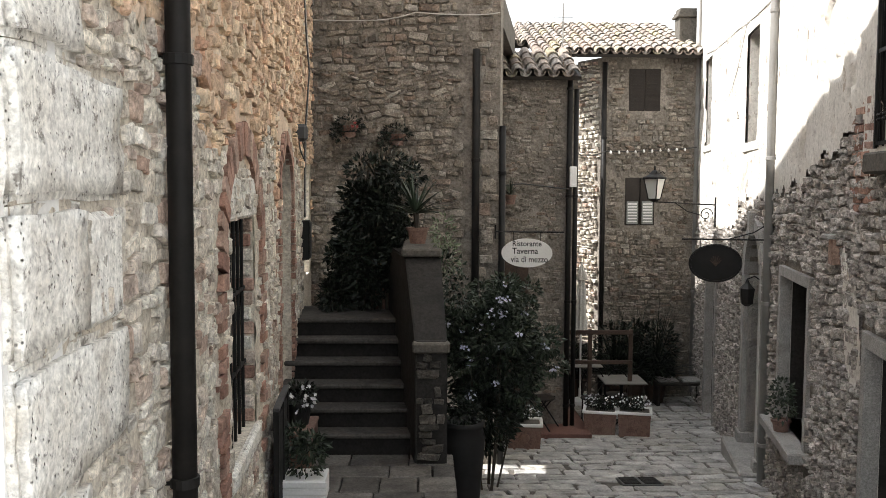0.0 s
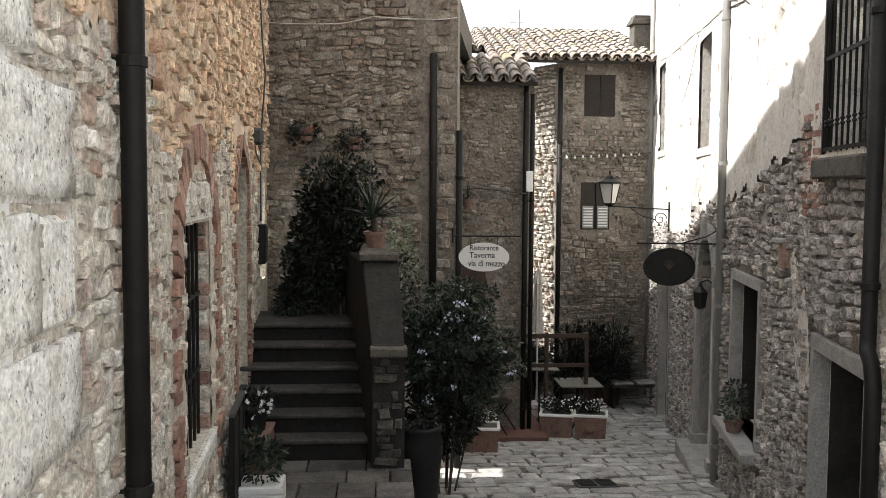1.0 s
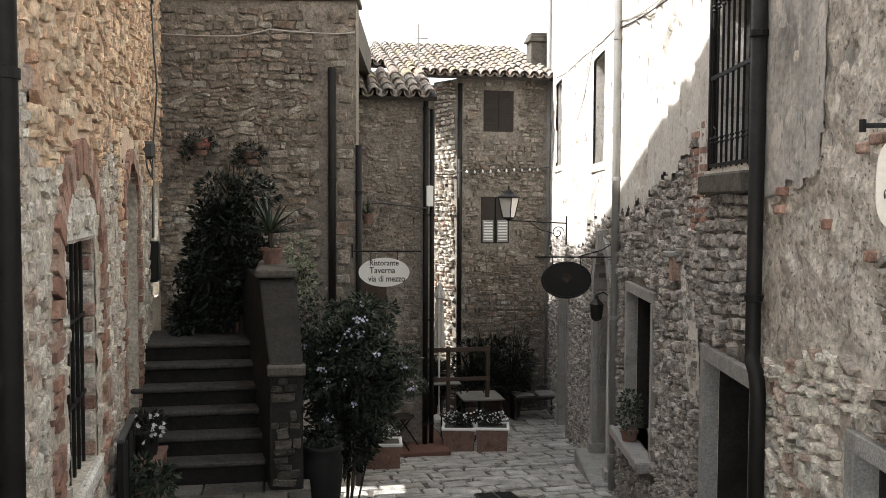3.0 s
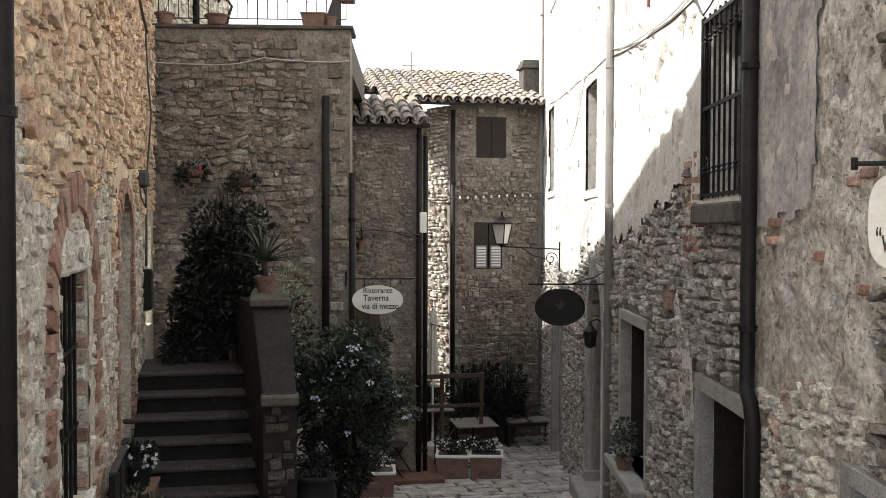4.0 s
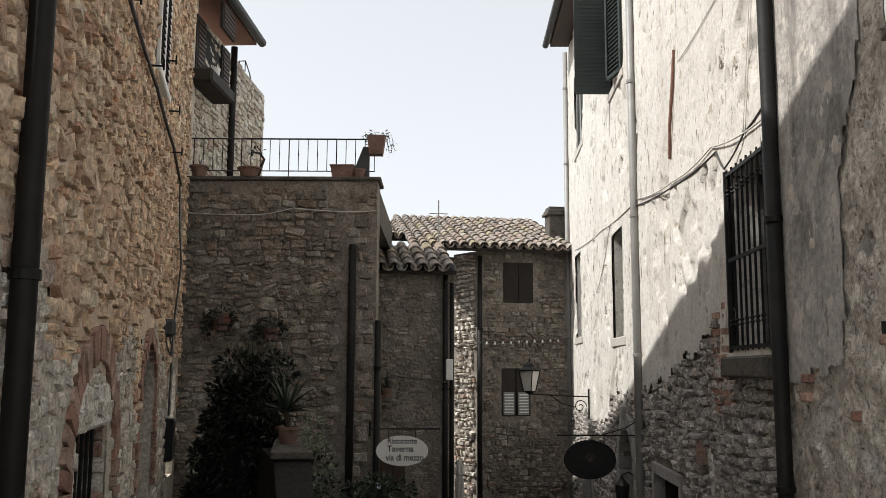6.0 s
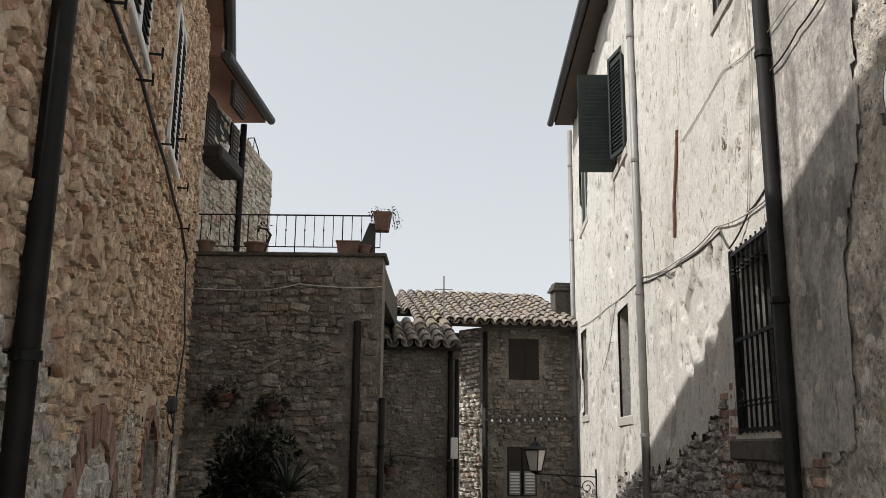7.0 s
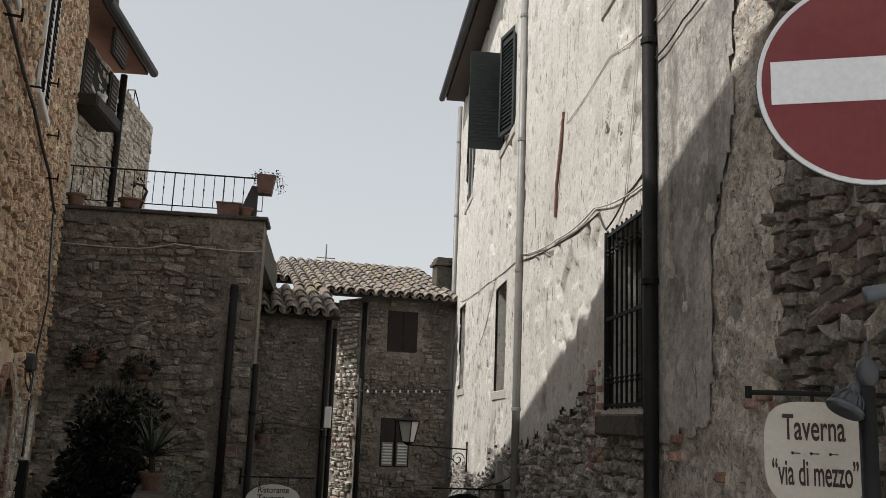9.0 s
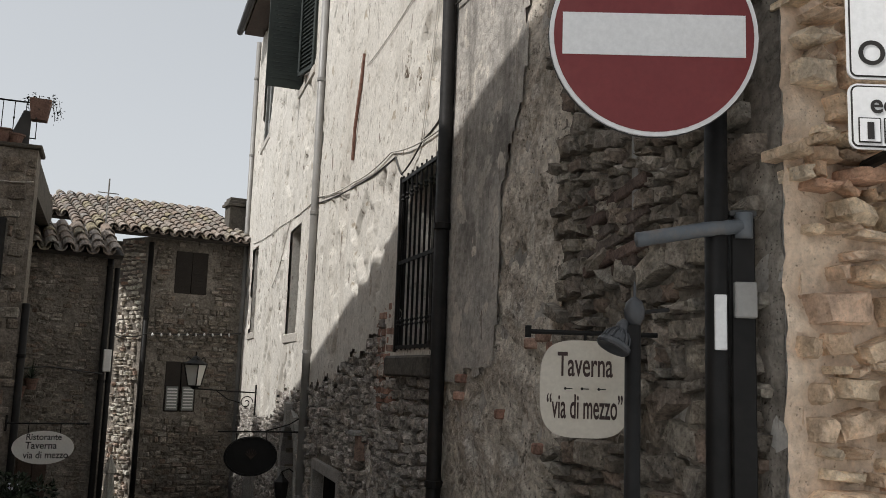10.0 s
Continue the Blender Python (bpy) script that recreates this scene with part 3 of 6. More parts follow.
FQ = frame_of(2.105, 1.645, 0.9806, -0.196)
wall_corner = slab("wall_corner", FQ, 0.06, 8.0, 0.0, 10.15, 0.5, mortar_ochre, [], "ochre rubble wall round the corner towards the square")
skin("mortar_face", wall_corner, 0.0, 3.0, 1.5, 7.0, 0.03, [], mortar_ochre, lambda s, z: 0.004 + 0.022 * wobble(s * 0.6, z * 1.6, 5, 71.0) + 0.016 * wobble(s, z * 1.4, 18, 72.0))
masonry(wall_corner, -0.04, 3.0, 1.6, 7.0, [], stone_ochre, 43, (0.035, 0.12), (0.06, 0.22), (0.045, 0.11), 0.016, 0.93, None, (-0.05, 1.0, 2.8, 5.0), 9)

# far house, its oblique sunlit flank and the small house before it
FH = [(3.74, 4.31, 5.07, 5.83), (3.70, 4.24, 2.92, 3.80)]
wall_far = slab("wall_far", FF, 3.215, 5.05, -2.0, 6.05, 0.45, mortar_grey, FH, "rubble stone house front at the end of the lane")
skin("mortar_face", wall_far, 3.22, 5.05, -0.6, 6.05, 0.06, FH, mortar_grey, rough_face(0.012, 5, 15.0))
masonry(wall_far, 3.27, 5.0, -0.5, 6.0, [(3.70, 4.35, 5.0, 5.9), (3.66, 4.28, 2.88, 3.85)], stone_warm, 51, (0.045, 0.13), (0.06, 0.24), (0.018, 0.045), 0.014, 0.93, None, (3.2, 5.0, 1.5, 5.0), 4)
FS = frame_of(2.87, 17.25, 0.35, -0.65)
wall_flank = slab("wall_flank", FS, 0.0, 0.738, -2.0, 6.05, 0.3, mortar_grey, [], "narrow sunlit flank of pale rubble stone")
masonry(wall_flank, 0.0, 0.735, -0.5, 6.0, [], stone_pale, 52, (0.05, 0.12), (0.06, 0.17), (0.03, 0.07), 0.03, 0.9, None, (0, 0.74, 1.0, 5.2), 6)
wall_far_side = slab("wall_far_left", frame_of(0, 17.62, 1, 0), -8.0, 2.95, -2.0, 6.05, 0.4, mortar_grey, [], "rubble wall of the far house along the side lane")
# added out of view to keep sun off the ground by the flank
slab("garden_wall", frame_of(1.5, 15.95, 0, 1), 0.0, 1.6, -1.0, 2.4, 0.2, mortar_grey, [], "unseen rubble wall added to block sun from the far ground")
SMALL = frame_of(0.80, 12.85, 1, 0)
wall_small = slab("wall_small_house", SMALL, 0.0, 1.2, -2.0, 5.22, 0.35, mortar_grey, [], "brick and rubble front of the small house")
skin("mortar_face", wall_small, 0.0, 1.2, 0.5, 5.22, 0.05, [], mortar_grey, rough_face(0.016, 6, 17.0))
masonry(wall_small, 0.02, 1.16, 0.5, 5.2, [], stone_warm, 53, (0.04, 0.075), (0.06, 0.18), (0.008, 0.02), 0.014, 0.72, None, (0, 1.2, 3.8, 5.2), 6)
# runs on past the small house to block sun before the flank
slab("wall_small_side", frame_of(2.0, 13.21, 0, 1), 0.0, 3.34, -2.0, 5.22, 0.3, mortar_grey, [], "side wall of the small house, lengthened out of view to block sun")
# house behind the terrace
F2 = frame_of(-1.64, 11.31, 0.9, 4.4)
wall_back = slab("wall_back_house", F2, 0.0, 4.0, 4.5, 8.5, 0.4, mortar_pale, [], "tall stone house wall beyond the terrace")
masonry(wall_back, 0.0, 4.0, 5.8, 8.5, [], stone_pale, 61, (0.07, 0.14), (0.1, 0.3), (0.012, 0.03), 0.018, 0.9, None, None, 5)


# ---- ground ----
PROFILE = [(-60, 2.6), (-8, 2.4), (-1, 2.1), (1, 1.95), (3, 1.5), (5, 1.1), (7, 0.72), (9.7, 0.37), (13.9, -0.15), (16.85, -0.40), (20.8, -0.8), (30, -1.6), (60, -3.0), (400, -6.0)]


def ground_z(y):
    for (ya, za), (yb, zb) in zip(PROFILE, PROFILE[1:]):
        if ya <= y <= yb:
            return za + (zb - za) * (y - ya) / (yb - ya)
    return PROFILE[0][1] if y < PROFILE[0][0] else PROFILE[-1][1]


bm = bmesh.new()
xs = [-400, -60, -10, -4, 0, 2, 4, 6, 10, 60, 400]
ys = [-400] + [p[0] for p in PROFILE]
g = [[bm.verts.new((x, y, ground_z(y) - 0.03)) for x in xs] for y in ys]
for j in range(len(ys) - 1):
    for i in range(len(xs) - 1):
        bm.faces.new((g[j][i], g[j][i + 1], g[j + 1][i + 1], g[j + 1][i]))
ground = tagged(part("ground", bm, soil), "earth and mortar bed below the street paving", "ground", kind="structure")


# pale sheet out of view, added to reflect sun onto the walls
bm = bmesh.new()
rows_ = [[bm.verts.new((x, y, ground_z(y) + 0.0)) for x in (-30, -1.6, 2.2, 30)] for y in (-30, -8, -1, 1, 1.6)]
for p, q in zip(rows_, rows_[1:]):
    for i in range(3):
        bm.faces.new((p[i], p[i + 1], q[i + 1], q[i]))
tagged(part("square_paving", bm, paving["island"]), "unseen pale paving added to bounce sunlight onto the lane's walls", "paving", kind="structure")

# ---- platform and stair ----
PX = 0.12
# landing body in the stone darkened for the corner's shade
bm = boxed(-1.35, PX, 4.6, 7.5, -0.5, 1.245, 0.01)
platform = tagged(part("platform", bm, shade_stone), "raised stone landing at the foot of the stair", "landing", kind="structure")
stair = thing("stone_stair", "worn stone stair with six treads against the house wall, shading in its colours", "stair")
tagged(stair, kind="structure")
RISE, GO, FOOT = 0.17, 0.234, 7.52
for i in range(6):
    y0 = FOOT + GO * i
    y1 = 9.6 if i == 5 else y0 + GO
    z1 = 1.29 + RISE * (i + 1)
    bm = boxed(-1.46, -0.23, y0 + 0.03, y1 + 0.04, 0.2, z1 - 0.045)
    # riser coloured as if in shade, tread as if lit
    part("riser", bm, riser_shaded, stair)
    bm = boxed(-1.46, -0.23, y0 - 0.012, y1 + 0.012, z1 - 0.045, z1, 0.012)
    part("tread", bm, tread_lit, stair)


# ---- roofs ----
def barrel_tile(n=6):
    """One curved roof tile, 1 long along y, tapering."""
    vs, fs = [], []
    for y, r in ((0.0, 0.088), (1.0, 0.070)):
        for rr in (r, r - 0.014):
            for k in range(n + 1):
                a = math.pi * k / n
                vs.append((-rr * math.cos(a), y, rr * math.sin(a)))
    m = n + 1
    for k in range(n):
        fs.append((k, k + 1, 2 * m + k + 1, 2 * m + k))
        fs.append((m + k + 1, m + k, 3 * m + k, 3 * m + k + 1))
        fs.append((k + 1, k, m + k, m + k + 1))
    me = bpy.data.meshes.new("tile")
    me.from_pydata(vs, [], fs)
    me.materials.append(tile_mat["object"])
    return me


TILE = barrel_tile()


def tile_roof(name, label, m, width, length, step=0.19, lap=0.30, seed=1):
    """Rows of curved tiles on a sloping deck; m: origin at the eave's end, y up the slope."""
    r = random.Random(seed)
    roof = thing(name, label, "roof", m)
    tagged(roof, kind="structure")
    part("deck", boxed(-0.03, width + 0.03, 0.0, length, -0.07, -0.01), wood_dark, roof)
    cols, rows = int(width / step), int(length / lap)
    for i in range(cols + 1):
        for j in range(rows):
            for under in (0, 1):
                if under and i == cols:
                    continue
                ob = new("tile", TILE)
                ob.parent = roof
                x = (i + 0.5 * under) * step
                y = j * lap - 0.06 + r.uniform(-0.02, 0.02)
                rot = Matrix.Rotation(math.pi, 4, "Y") if under else Matrix()
                z = 0.075 if under else 0.035
                ob.matrix_local = Matrix.Translation((x + r.uniform(-0.008, 0.008), y, z + 0.012 * r.random())) @ Matrix.Rotation(radians(r.gauss(0, 1.6)), 4, "Z") @ Matrix.Rotation(radians(-1.5), 4, "X") @ rot @ Matrix.Diagonal((1, lap * 1.25, 1, 1))
    return roof


tile_roof("roof_far", "weathered clay barrel tile roof of the far house", Matrix.Translation((1.95, 16.25, 6.07)) @ Matrix.Rotation(math.atan(0.32), 4, "X"), 3.2, 3.6, seed=2)
tile_roof("roof_far_left", "weathered clay barrel tile roof behind the small house", Matrix.Translation((-0.4, 17.6, 6.42)) @ Matrix.Rotation(math.atan(0.32), 4, "X"), 2.45, 2.2, seed=4)
tile_roof("roof_small", "mossy clay barrel tile roof of the small house", Matrix.Translation((0.82, 12.62, 5.22)) @ Matrix.Rotation(math.atan(0.42), 4, "X"), 1.28, 1.35, 0.2, seed=3)


def eave(name, label, m, length, over, z, under=None, gut=True):
    """A projecting eave: boards over brick soffit, rafter ends, gutter."""
    e = thing(name, label, "eave", m)
    tagged(e, kind="structure")
    part("soffit", boxed(0, length, -over + 0.04, 0.6, z, z + 0.06), under or soffit_brick, e)
    part("roof_edge", boxed(0, length, -over, 0.6, z + 0.062, z + 0.12), tile_mat["island"], e)
    if gut:
        bm = bmesh.new()
        tube(bm, [(0, -over - 0.05, z + 0.03), (length, -over - 0.05, z + 0.03)], 0.065, 10)
        part("gutter", bm, gutter_mat, e, "dark half-round gutter")
    return e


el = eave("eave_left", "brick soffit eave with a dark gutter", FE @ Matrix.Translation((ls(1.2), 0, 0)), ls(12.5) - ls(1.2), 0.22, 9.17)
eb = eave("eave_back", "brick soffit eave turning along the back house", frame_of(-1.50, 11.0, 0.9, 4.4) @ Matrix.Translation((0, 0.0, 0)), 2.45, 0.16, 8.74)
ea, eb_ = FR @ Vector((rs(16.3), -0.025, 0)), FR @ Vector((rs(10.3), 0.111, 0))
er = eave("eave_right", "projecting eave of the tall pale house", frame_of(ea.x, ea.y, eb_.x - ea.x, eb_.y - ea.y), rs(1.3) - rs(16.3), 0.42, 10.16, wood_brown)
part("roof_slope", boxed(rs(16.3), rs(1.5), 0.3, 6.0, 10.29, 10.36), tile_mat["island"], None).matrix_world = FR
tagged(bpy.data.objects["roof_slope"], "tile roof of the tall pale house", "roof", kind="structure")
ob = part("roof_left", boxed(ls(1.4), ls(9.7), 0.0, 6.0, 9.2, 9.26), tile_mat["island"])
ob.matrix_world = FE
tagged(ob, "tile roof of the left house", "roof", kind="structure")
ob = part("back_house_end", boxed(-2.2, -1.56, 10.9, 11.6, 6.0, 8.9), mortar_pale)
tagged(ob, "stone wall closing the terrace towards the house", "wall", kind="structure")

# added wall; its hidden opening is sized to shape the ground's sun patch
sun_slot_wall = slab("wall_passage", frame_of(-1.50, 9.66, 0.0, 1), 0.0, 1.05, -0.5, 9.0, 0.2, mortar_pale, [(0.12, 0.85, 2.6, 3.8)], "added stone wall beside the stair with a slot that shapes the sun patch")
masonry(sun_slot_wall, 0.0, 1.05, 3.0, 8.95, [(0.12, 0.85, 2.6, 3.8)], stone_ochre, 66, (0.04, 0.12), (0.05, 0.18), (0.014, 0.04), 0.014, 0.9, None, None, 10)

ob = part("eave_return", boxed(-2.3, -1.36, 10.98, 11.2, 8.75, 9.2, 0.01), soffit_brick)
tagged(ob, "brick step between the two eaves", "eave", kind="structure")


# ---- openings of the right house ----
def leafed_door(parent, name, s0, s1, z0, z1, n, material, boards=4):
    d = part(name, boxed(s0, s1, n + 0.02, n + 0.05, z0, z1), material, parent)
    w = (s1 - s0) / boards
    for i in range(boards):
        part("board", boxed(s0 + i * w + 0.006, s0 + (i + 1) * w - 0.006, n, n + 0.021, z0 + 0.01, z1 - 0.01, 0.004), material, d)
    return d


def surround(name, label, y0, y1, z0, z1, wide, top, out, leaf, material=serena, sill=0.0, depth=0.22):
    """Dressed stone round an opening in the right wall, with what closes it."""
    a, b = rs(y1), rs(y0)
    o = thing(name, label, "window" if "window" in name else "door", FR)
    tagged(o, kind="structure")
    for x0, x1 in ((a - wide, a + 0.004), (b - 0.004, b + wide)):
        part("jamb", boxed(x0, x1, -out, 0.07, z0, z1, 0.006), material, o)
    part("lintel", boxed(a - wide, b + wide, -out, 0.07, z1 - 0.004, z1 + top, 0.006), material, o)
    # recess shade painted on: near-black sheets cover the inner faces
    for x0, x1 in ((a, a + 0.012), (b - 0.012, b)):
        part("reveal", boxed(x0, x1, 0.072, 0.48, z0, z1), shade_stone, o)
    part("reveal", boxed(a + 0.013, b - 0.013, 0.072, 0.48, z1 - 0.012, z1), shade_stone, o)
    if sill:
        part("sill", boxed(a - wide - 0.05, b + wide + 0.05, -out - sill, 0.18, z0 - 0.1, z0, 0.012), material, o)
    if leaf:
        leafed_door(o, "leaf", a + 0.013, b - 0.013, z0, z1 - 0.013, depth, leaf, 4)
    return o


door_grey = surface("door_grey", [(0.075, 0.068, 0.06), (0.10, 0.09, 0.08)], 4, 50, 0.7, 0.3, 0.003, streak=True, stain=0.5, stain_col=(0.04, 0.036, 0.032))
cream_door = surface("cream_door", [(0.40, 0.37, 0.31), (0.46, 0.43, 0.37)], 4, 50, 0.6, 0.2, 0.003)
surround("window_1", "ground floor window in a grey stone surround with a deep sill", 7.51, 8.66, 1.30, 2.76, 0.085, 0.10, 0.05, wood_dark, sill=0.14, depth=0.36)
surround("door_1", "cellar doorway in a grey stone surround", 4.75, 5.76, 0.2, 2.55, 0.085, 0.11, 0.05, door_grey, depth=0.4)
# this leaf's near-black boards stand in for the unlit inside
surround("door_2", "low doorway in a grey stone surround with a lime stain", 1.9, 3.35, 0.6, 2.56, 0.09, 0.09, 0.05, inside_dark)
surround("door_4", "doorway in pale stone at the lane's far end", 13.65, 14.75, -0.3, 2.2, 0.16, 0.14, 0.06, cream_door)
arch_door = thing("door_3", "tall arched doorway with grey stone jambs", "door", FR)
tagged(arch_door, kind="structure")
A0, A1 = rs(10.78), rs(9.74)
for x0, x1 in ((A0 - 0.17, A0 + 0.0), (A1 - 0.0, A1 + 0.17)):
    part("jamb", boxed(x0, x1, -0.07, 0.2, 0.55, 2.55, 0.01), serena, arch_door)
    part("jamb_base", boxed(x0 - 0.02, x1 + 0.02, -0.10, 0.2, 0.0, 0.55, 0.012), serena, arch_door)
# the arch's inner faces get the same painted recess shade
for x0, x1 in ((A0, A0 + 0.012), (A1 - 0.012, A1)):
    part("reveal", boxed(x0, x1, 0.202, 0.49, 0.1, 2.55), shade_stone, arch_door)
ac, ar = (A0 + A1) / 2, (A1 - A0) / 2
for i in range(9):
    a0, a1 = math.pi * i / 9 + 0.012, math.pi * (i + 1) / 9 - 0.012
    bm = bmesh.new()
    pts = [(ac - ar * math.cos(a0), 2.55 + 0.57 * math.sin(a0)), (ac - ar * math.cos(a1), 2.55 + 0.57 * math.sin(a1)),
           (ac - (ar + 0.17) * math.cos(a1), 2.55 + 0.74 * math.sin(a1)), (ac - (ar + 0.17) * math.cos(a0), 2.55 + 0.74 * math.sin(a0))]
    plate(bm, pts, -0.07, 0.2)
    part("arch_stone", bm, serena, arch_door)
part("keystone", boxed(ac - 0.09, ac + 0.09, -0.12, 0.1, 3.06, 3.36, 0.015), serena, arch_door)
leafed_door(arch_door, "leaf", A0, A1, 0.1, 3.12, 0.3, wood_dark, 5)
part("step", boxed(A0 - 0.25, A1 + 0.25, -0.26, 0.3, 0.0, 0.42, 0.02), serena, arch_door, "worn grey doorstep")


sill_pale = surface("sill_pale", [(0.50, 0.46, 0.40), (0.58, 0.54, 0.47)], 5, 60, 0.9, 0.5, 0.006, stain=0.4, stain_col=(0.25, 0.2, 0.15), stain_scale=5)


def shuttered(name, label, y0, y1, z0, z1, material, open_leaf=False, sill=True, closed=True):
    a, b = rs(y1), rs(y0)
    o = thing(name, label, "window", FR)
    tagged(o, kind="structure")
    if sill:
        part("sill", boxed(a - 0.06, b + 0.16, -0.06, 0.2, z0 - 0.12, z0, 0.012), sill_pale, o)
    # dark sheet in place of the room's shade
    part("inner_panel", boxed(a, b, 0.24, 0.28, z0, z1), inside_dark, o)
    w = (b - a) / 2

    def leaf(x0, x1, n, rot=None, hinge=None):
        l = part("shutter", boxed(x0, x1, n, n + 0.015, z0, z1), material, o)
        for q0, q1, r0, r1 in ((x0, x0 + 0.05, z0, z1), (x1 - 0.05, x1, z0, z1), (x0, x1, z0, z0 + 0.06), (x0, x1, z1 - 0.06, z1)):
            part("rail", boxed(q0, q1, n - 0.022, n - 0.001, r0, r1, 0.004), material, l)
        k = int((z1 - z0) / 0.055)
        for i in range(2, k - 1):
            z = z0 + i * 0.055
            bm = bmesh.new()
            box(bm, x0 + 0.05, x1 - 0.05, -0.022, 0.018, -0.004, 0.004, m=Matrix.Translation((0, n, z)) @ Matrix.Rotation(radians(35), 4, "X"))
            part("slat", bm, material, l)
        if rot is not None:
            l.matrix_local = Matrix.Translation((hinge, n, 0)) @ Matrix.Rotation(rot, 4, "Z") @ Matrix.Translation((-hinge, -n, 0))
    if open_leaf:
        leaf(a, a + w, -0.03, radians(-88), a)
        leaf(a + w, b, -0.03, radians(14), b)
    elif closed:
        leaf(a, a + w - 0.004, 0.02)
        leaf(a + w + 0.004, b, 0.02)
    return o


shuttered("window_2", "tall narrow window with pale stone sill, backed by a near-black panel for the unlit room", 14.8, 15.65, 4.36, 5.86, inside_dark, closed=False)
shuttered("window_3", "tall window with pale stone sill in sunlit plaster", 10.3, 11.2, 4.2, 5.57, inside_dark, closed=False)
shuttered("window_4", "upper window with an open green louvred shutter", 10.1, 11.05, 7.5, 8.92, shutter_green, open_leaf=True)
shuttered("window_5", "upper window with closed grey louvred shutters", 14.3, 15.4, 7.72, 9.2, shutter_blind)
shuttered("window_6", "upper window with a green louvred shutter and stone sill", 4.72, 5.8, 7.06, 8.4, shutter_green)

# barred window
bw = thing("window_7", "tall window behind a projecting dark iron grille with stone sill", "window", FR)
tagged(bw, kind="structure")
B0, B1 = rs(5.66), rs(4.87)
part("sill", boxed(B0 - 0.04, B1 + 0.15, -0.13, 0.2, 3.74, 3.88, 0.015), cap_stone, bw)
part("window_frame", boxed(B0, B1, 0.18, 0.24, 3.93, 5.16), wood_dark, bw)
glass = bpy.data.materials.new("window_glass")
glass.use_nodes = True
gb = glass.node_tree.nodes["Principled BSDF"]
gb.inputs["Base Color"].default_value = (0.02, 0.022, 0.022, 1)
gb.inputs["Roughness"].default_value = 0.06
for i in range(2):
    w = (B1 - B0) / 2
    part("pane", boxed(B0 + i * w + 0.05, B0 + (i + 1) * w - 0.05, 0.165, 0.175, 4.0, 5.1), glass, bw)
grille = part("grille", boxed(B0 - 0.02, B1 + 0.02, -0.055, -0.035, 3.93, 3.955), iron, bw)
for z in (4.54, 5.15):
    part("crossbar", boxed(B0 - 0.02, B1 + 0.02, -0.055, -0.035, z, z + 0.025), iron, grille)
for i in range(8):
    x = B0 + (B1 - B0) * i / 7
    bm = bmesh.new()
    tube(bm, [(x, -0.045, 3.92), (x, -0.045, 5.2)], 0.009, 6)
    for z in (4.10, 4.13, 5.02, 5.05):
        lathe(bm, [(0.009, -0.012), (0.018, 0.0), (0.009, 0.012)], 6, (x, -0.045, z))
    part("bar", bm, iron, grille)
for x in (B0 - 0.02, B1 + 0.0):
    for z in (3.93, 5.15):
        part("bracket", boxed(x, x + 0.022, -0.055, 0.08, z, z + 0.022), iron, grille)
part("side_frame", boxed(B0 - 0.06, B0 - 0.03, -0.06, 0.02, 3.91, 5.2, 0.004), iron, bw)
part("side_frame", boxed(B1 + 0.03, B1 + 0.06, -0.06, 0.02, 3.91, 5.2, 0.004), iron, bw)


# ---- downpipes ----
def downpipe(label, m, s, n, z0, z1, r, material, kick=None):
    o = thing("downpipe", label, "downpipe", m, group="downpipes")
    bm = bmesh.new()
    pts = [(s, -n, z1), (s, -n, z0)]
    if kick:
        pts = [(s, -n, z1), (s, -n, z0 + 0.1), (s - kick * 0.06, -n - 0.02, z0 + 0.03), (s - kick * 0.16, -n - 0.03, z0 - 0.02), (s - kick * 0.2, -n - 0.03, z0 - 0.14), (s - kick * 0.2, -n - 0.03, z0 - 1.6)]
    tube(bm, pts, r, 14)
    part("pipe", bm, material, o, smooth=True)
    z = z0 + 0.4
    while z < z1:
        bm = bmesh.new()
        lathe(bm, [(r + 0.001, -0.02), (r + 0.008, -0.018), (r + 0.008, 0.018), (r + 0.001, 0.02)], 14, (s, -n, z))
        box(bm, s - 0.012, s + 0.012, -n + r * 0.8, 0.02, z - 0.012, z + 0.012)
        part("clamp", bm, material, o)
        z += 1.55
    return o


downpipe("dark brown painted metal downpipe on the rubble wall", FL, ls(3.04), 0.078, 0.6, 9.1, 0.046, pipe_dark)
downpipe("dark brown metal downpipe with an elbow above the doorway", FR, rs(4.63), 0.075, 2.72, 10.15, 0.045, pipe_dark, kick=-1)
downpipe("grey zinc downpipe on the pale plaster", FR, rs(9.2), 0.08, 0.45, 10.15, 0.045, pipe_zinc)
downpipe("grey zinc downpipe at the house corner", FR, rs(16.6), 0.08, -0.3, 10.15, 0.05, pipe_zinc)
downpipe("thin dark pipe on the terrace wall", FT, 2.02, 0.07, 2.0, 5.24, 0.045, pipe_dark)
downpipe("dark downpipe on the far house front", FF, 3.26, 0.06, -0.5, 5.95, 0.045, pipe_dark)
downpipe("dark pipe beside the small house", frame_of(1.99, 12.8, 1, 0), 0.0, 0.05, 0.0, 5.2, 0.04, pipe_dark)
downpipe("black pipe beside the small house", frame_of(2.09, 12.8, 1, 0), 0.0, 0.02, 0.0, 5.05, 0.035, iron)
downpipe("brown downpipe on the back house", frame_of(-1.27, 13.15, 0.9, 4.4), 0.0, 0.07, 6.1, 8.6, 0.05, pipe_dark)
downpipe("dark pole against the terrace corner", FT, 2.33, 0.02, 0.3, 4.35, 0.04, iron)

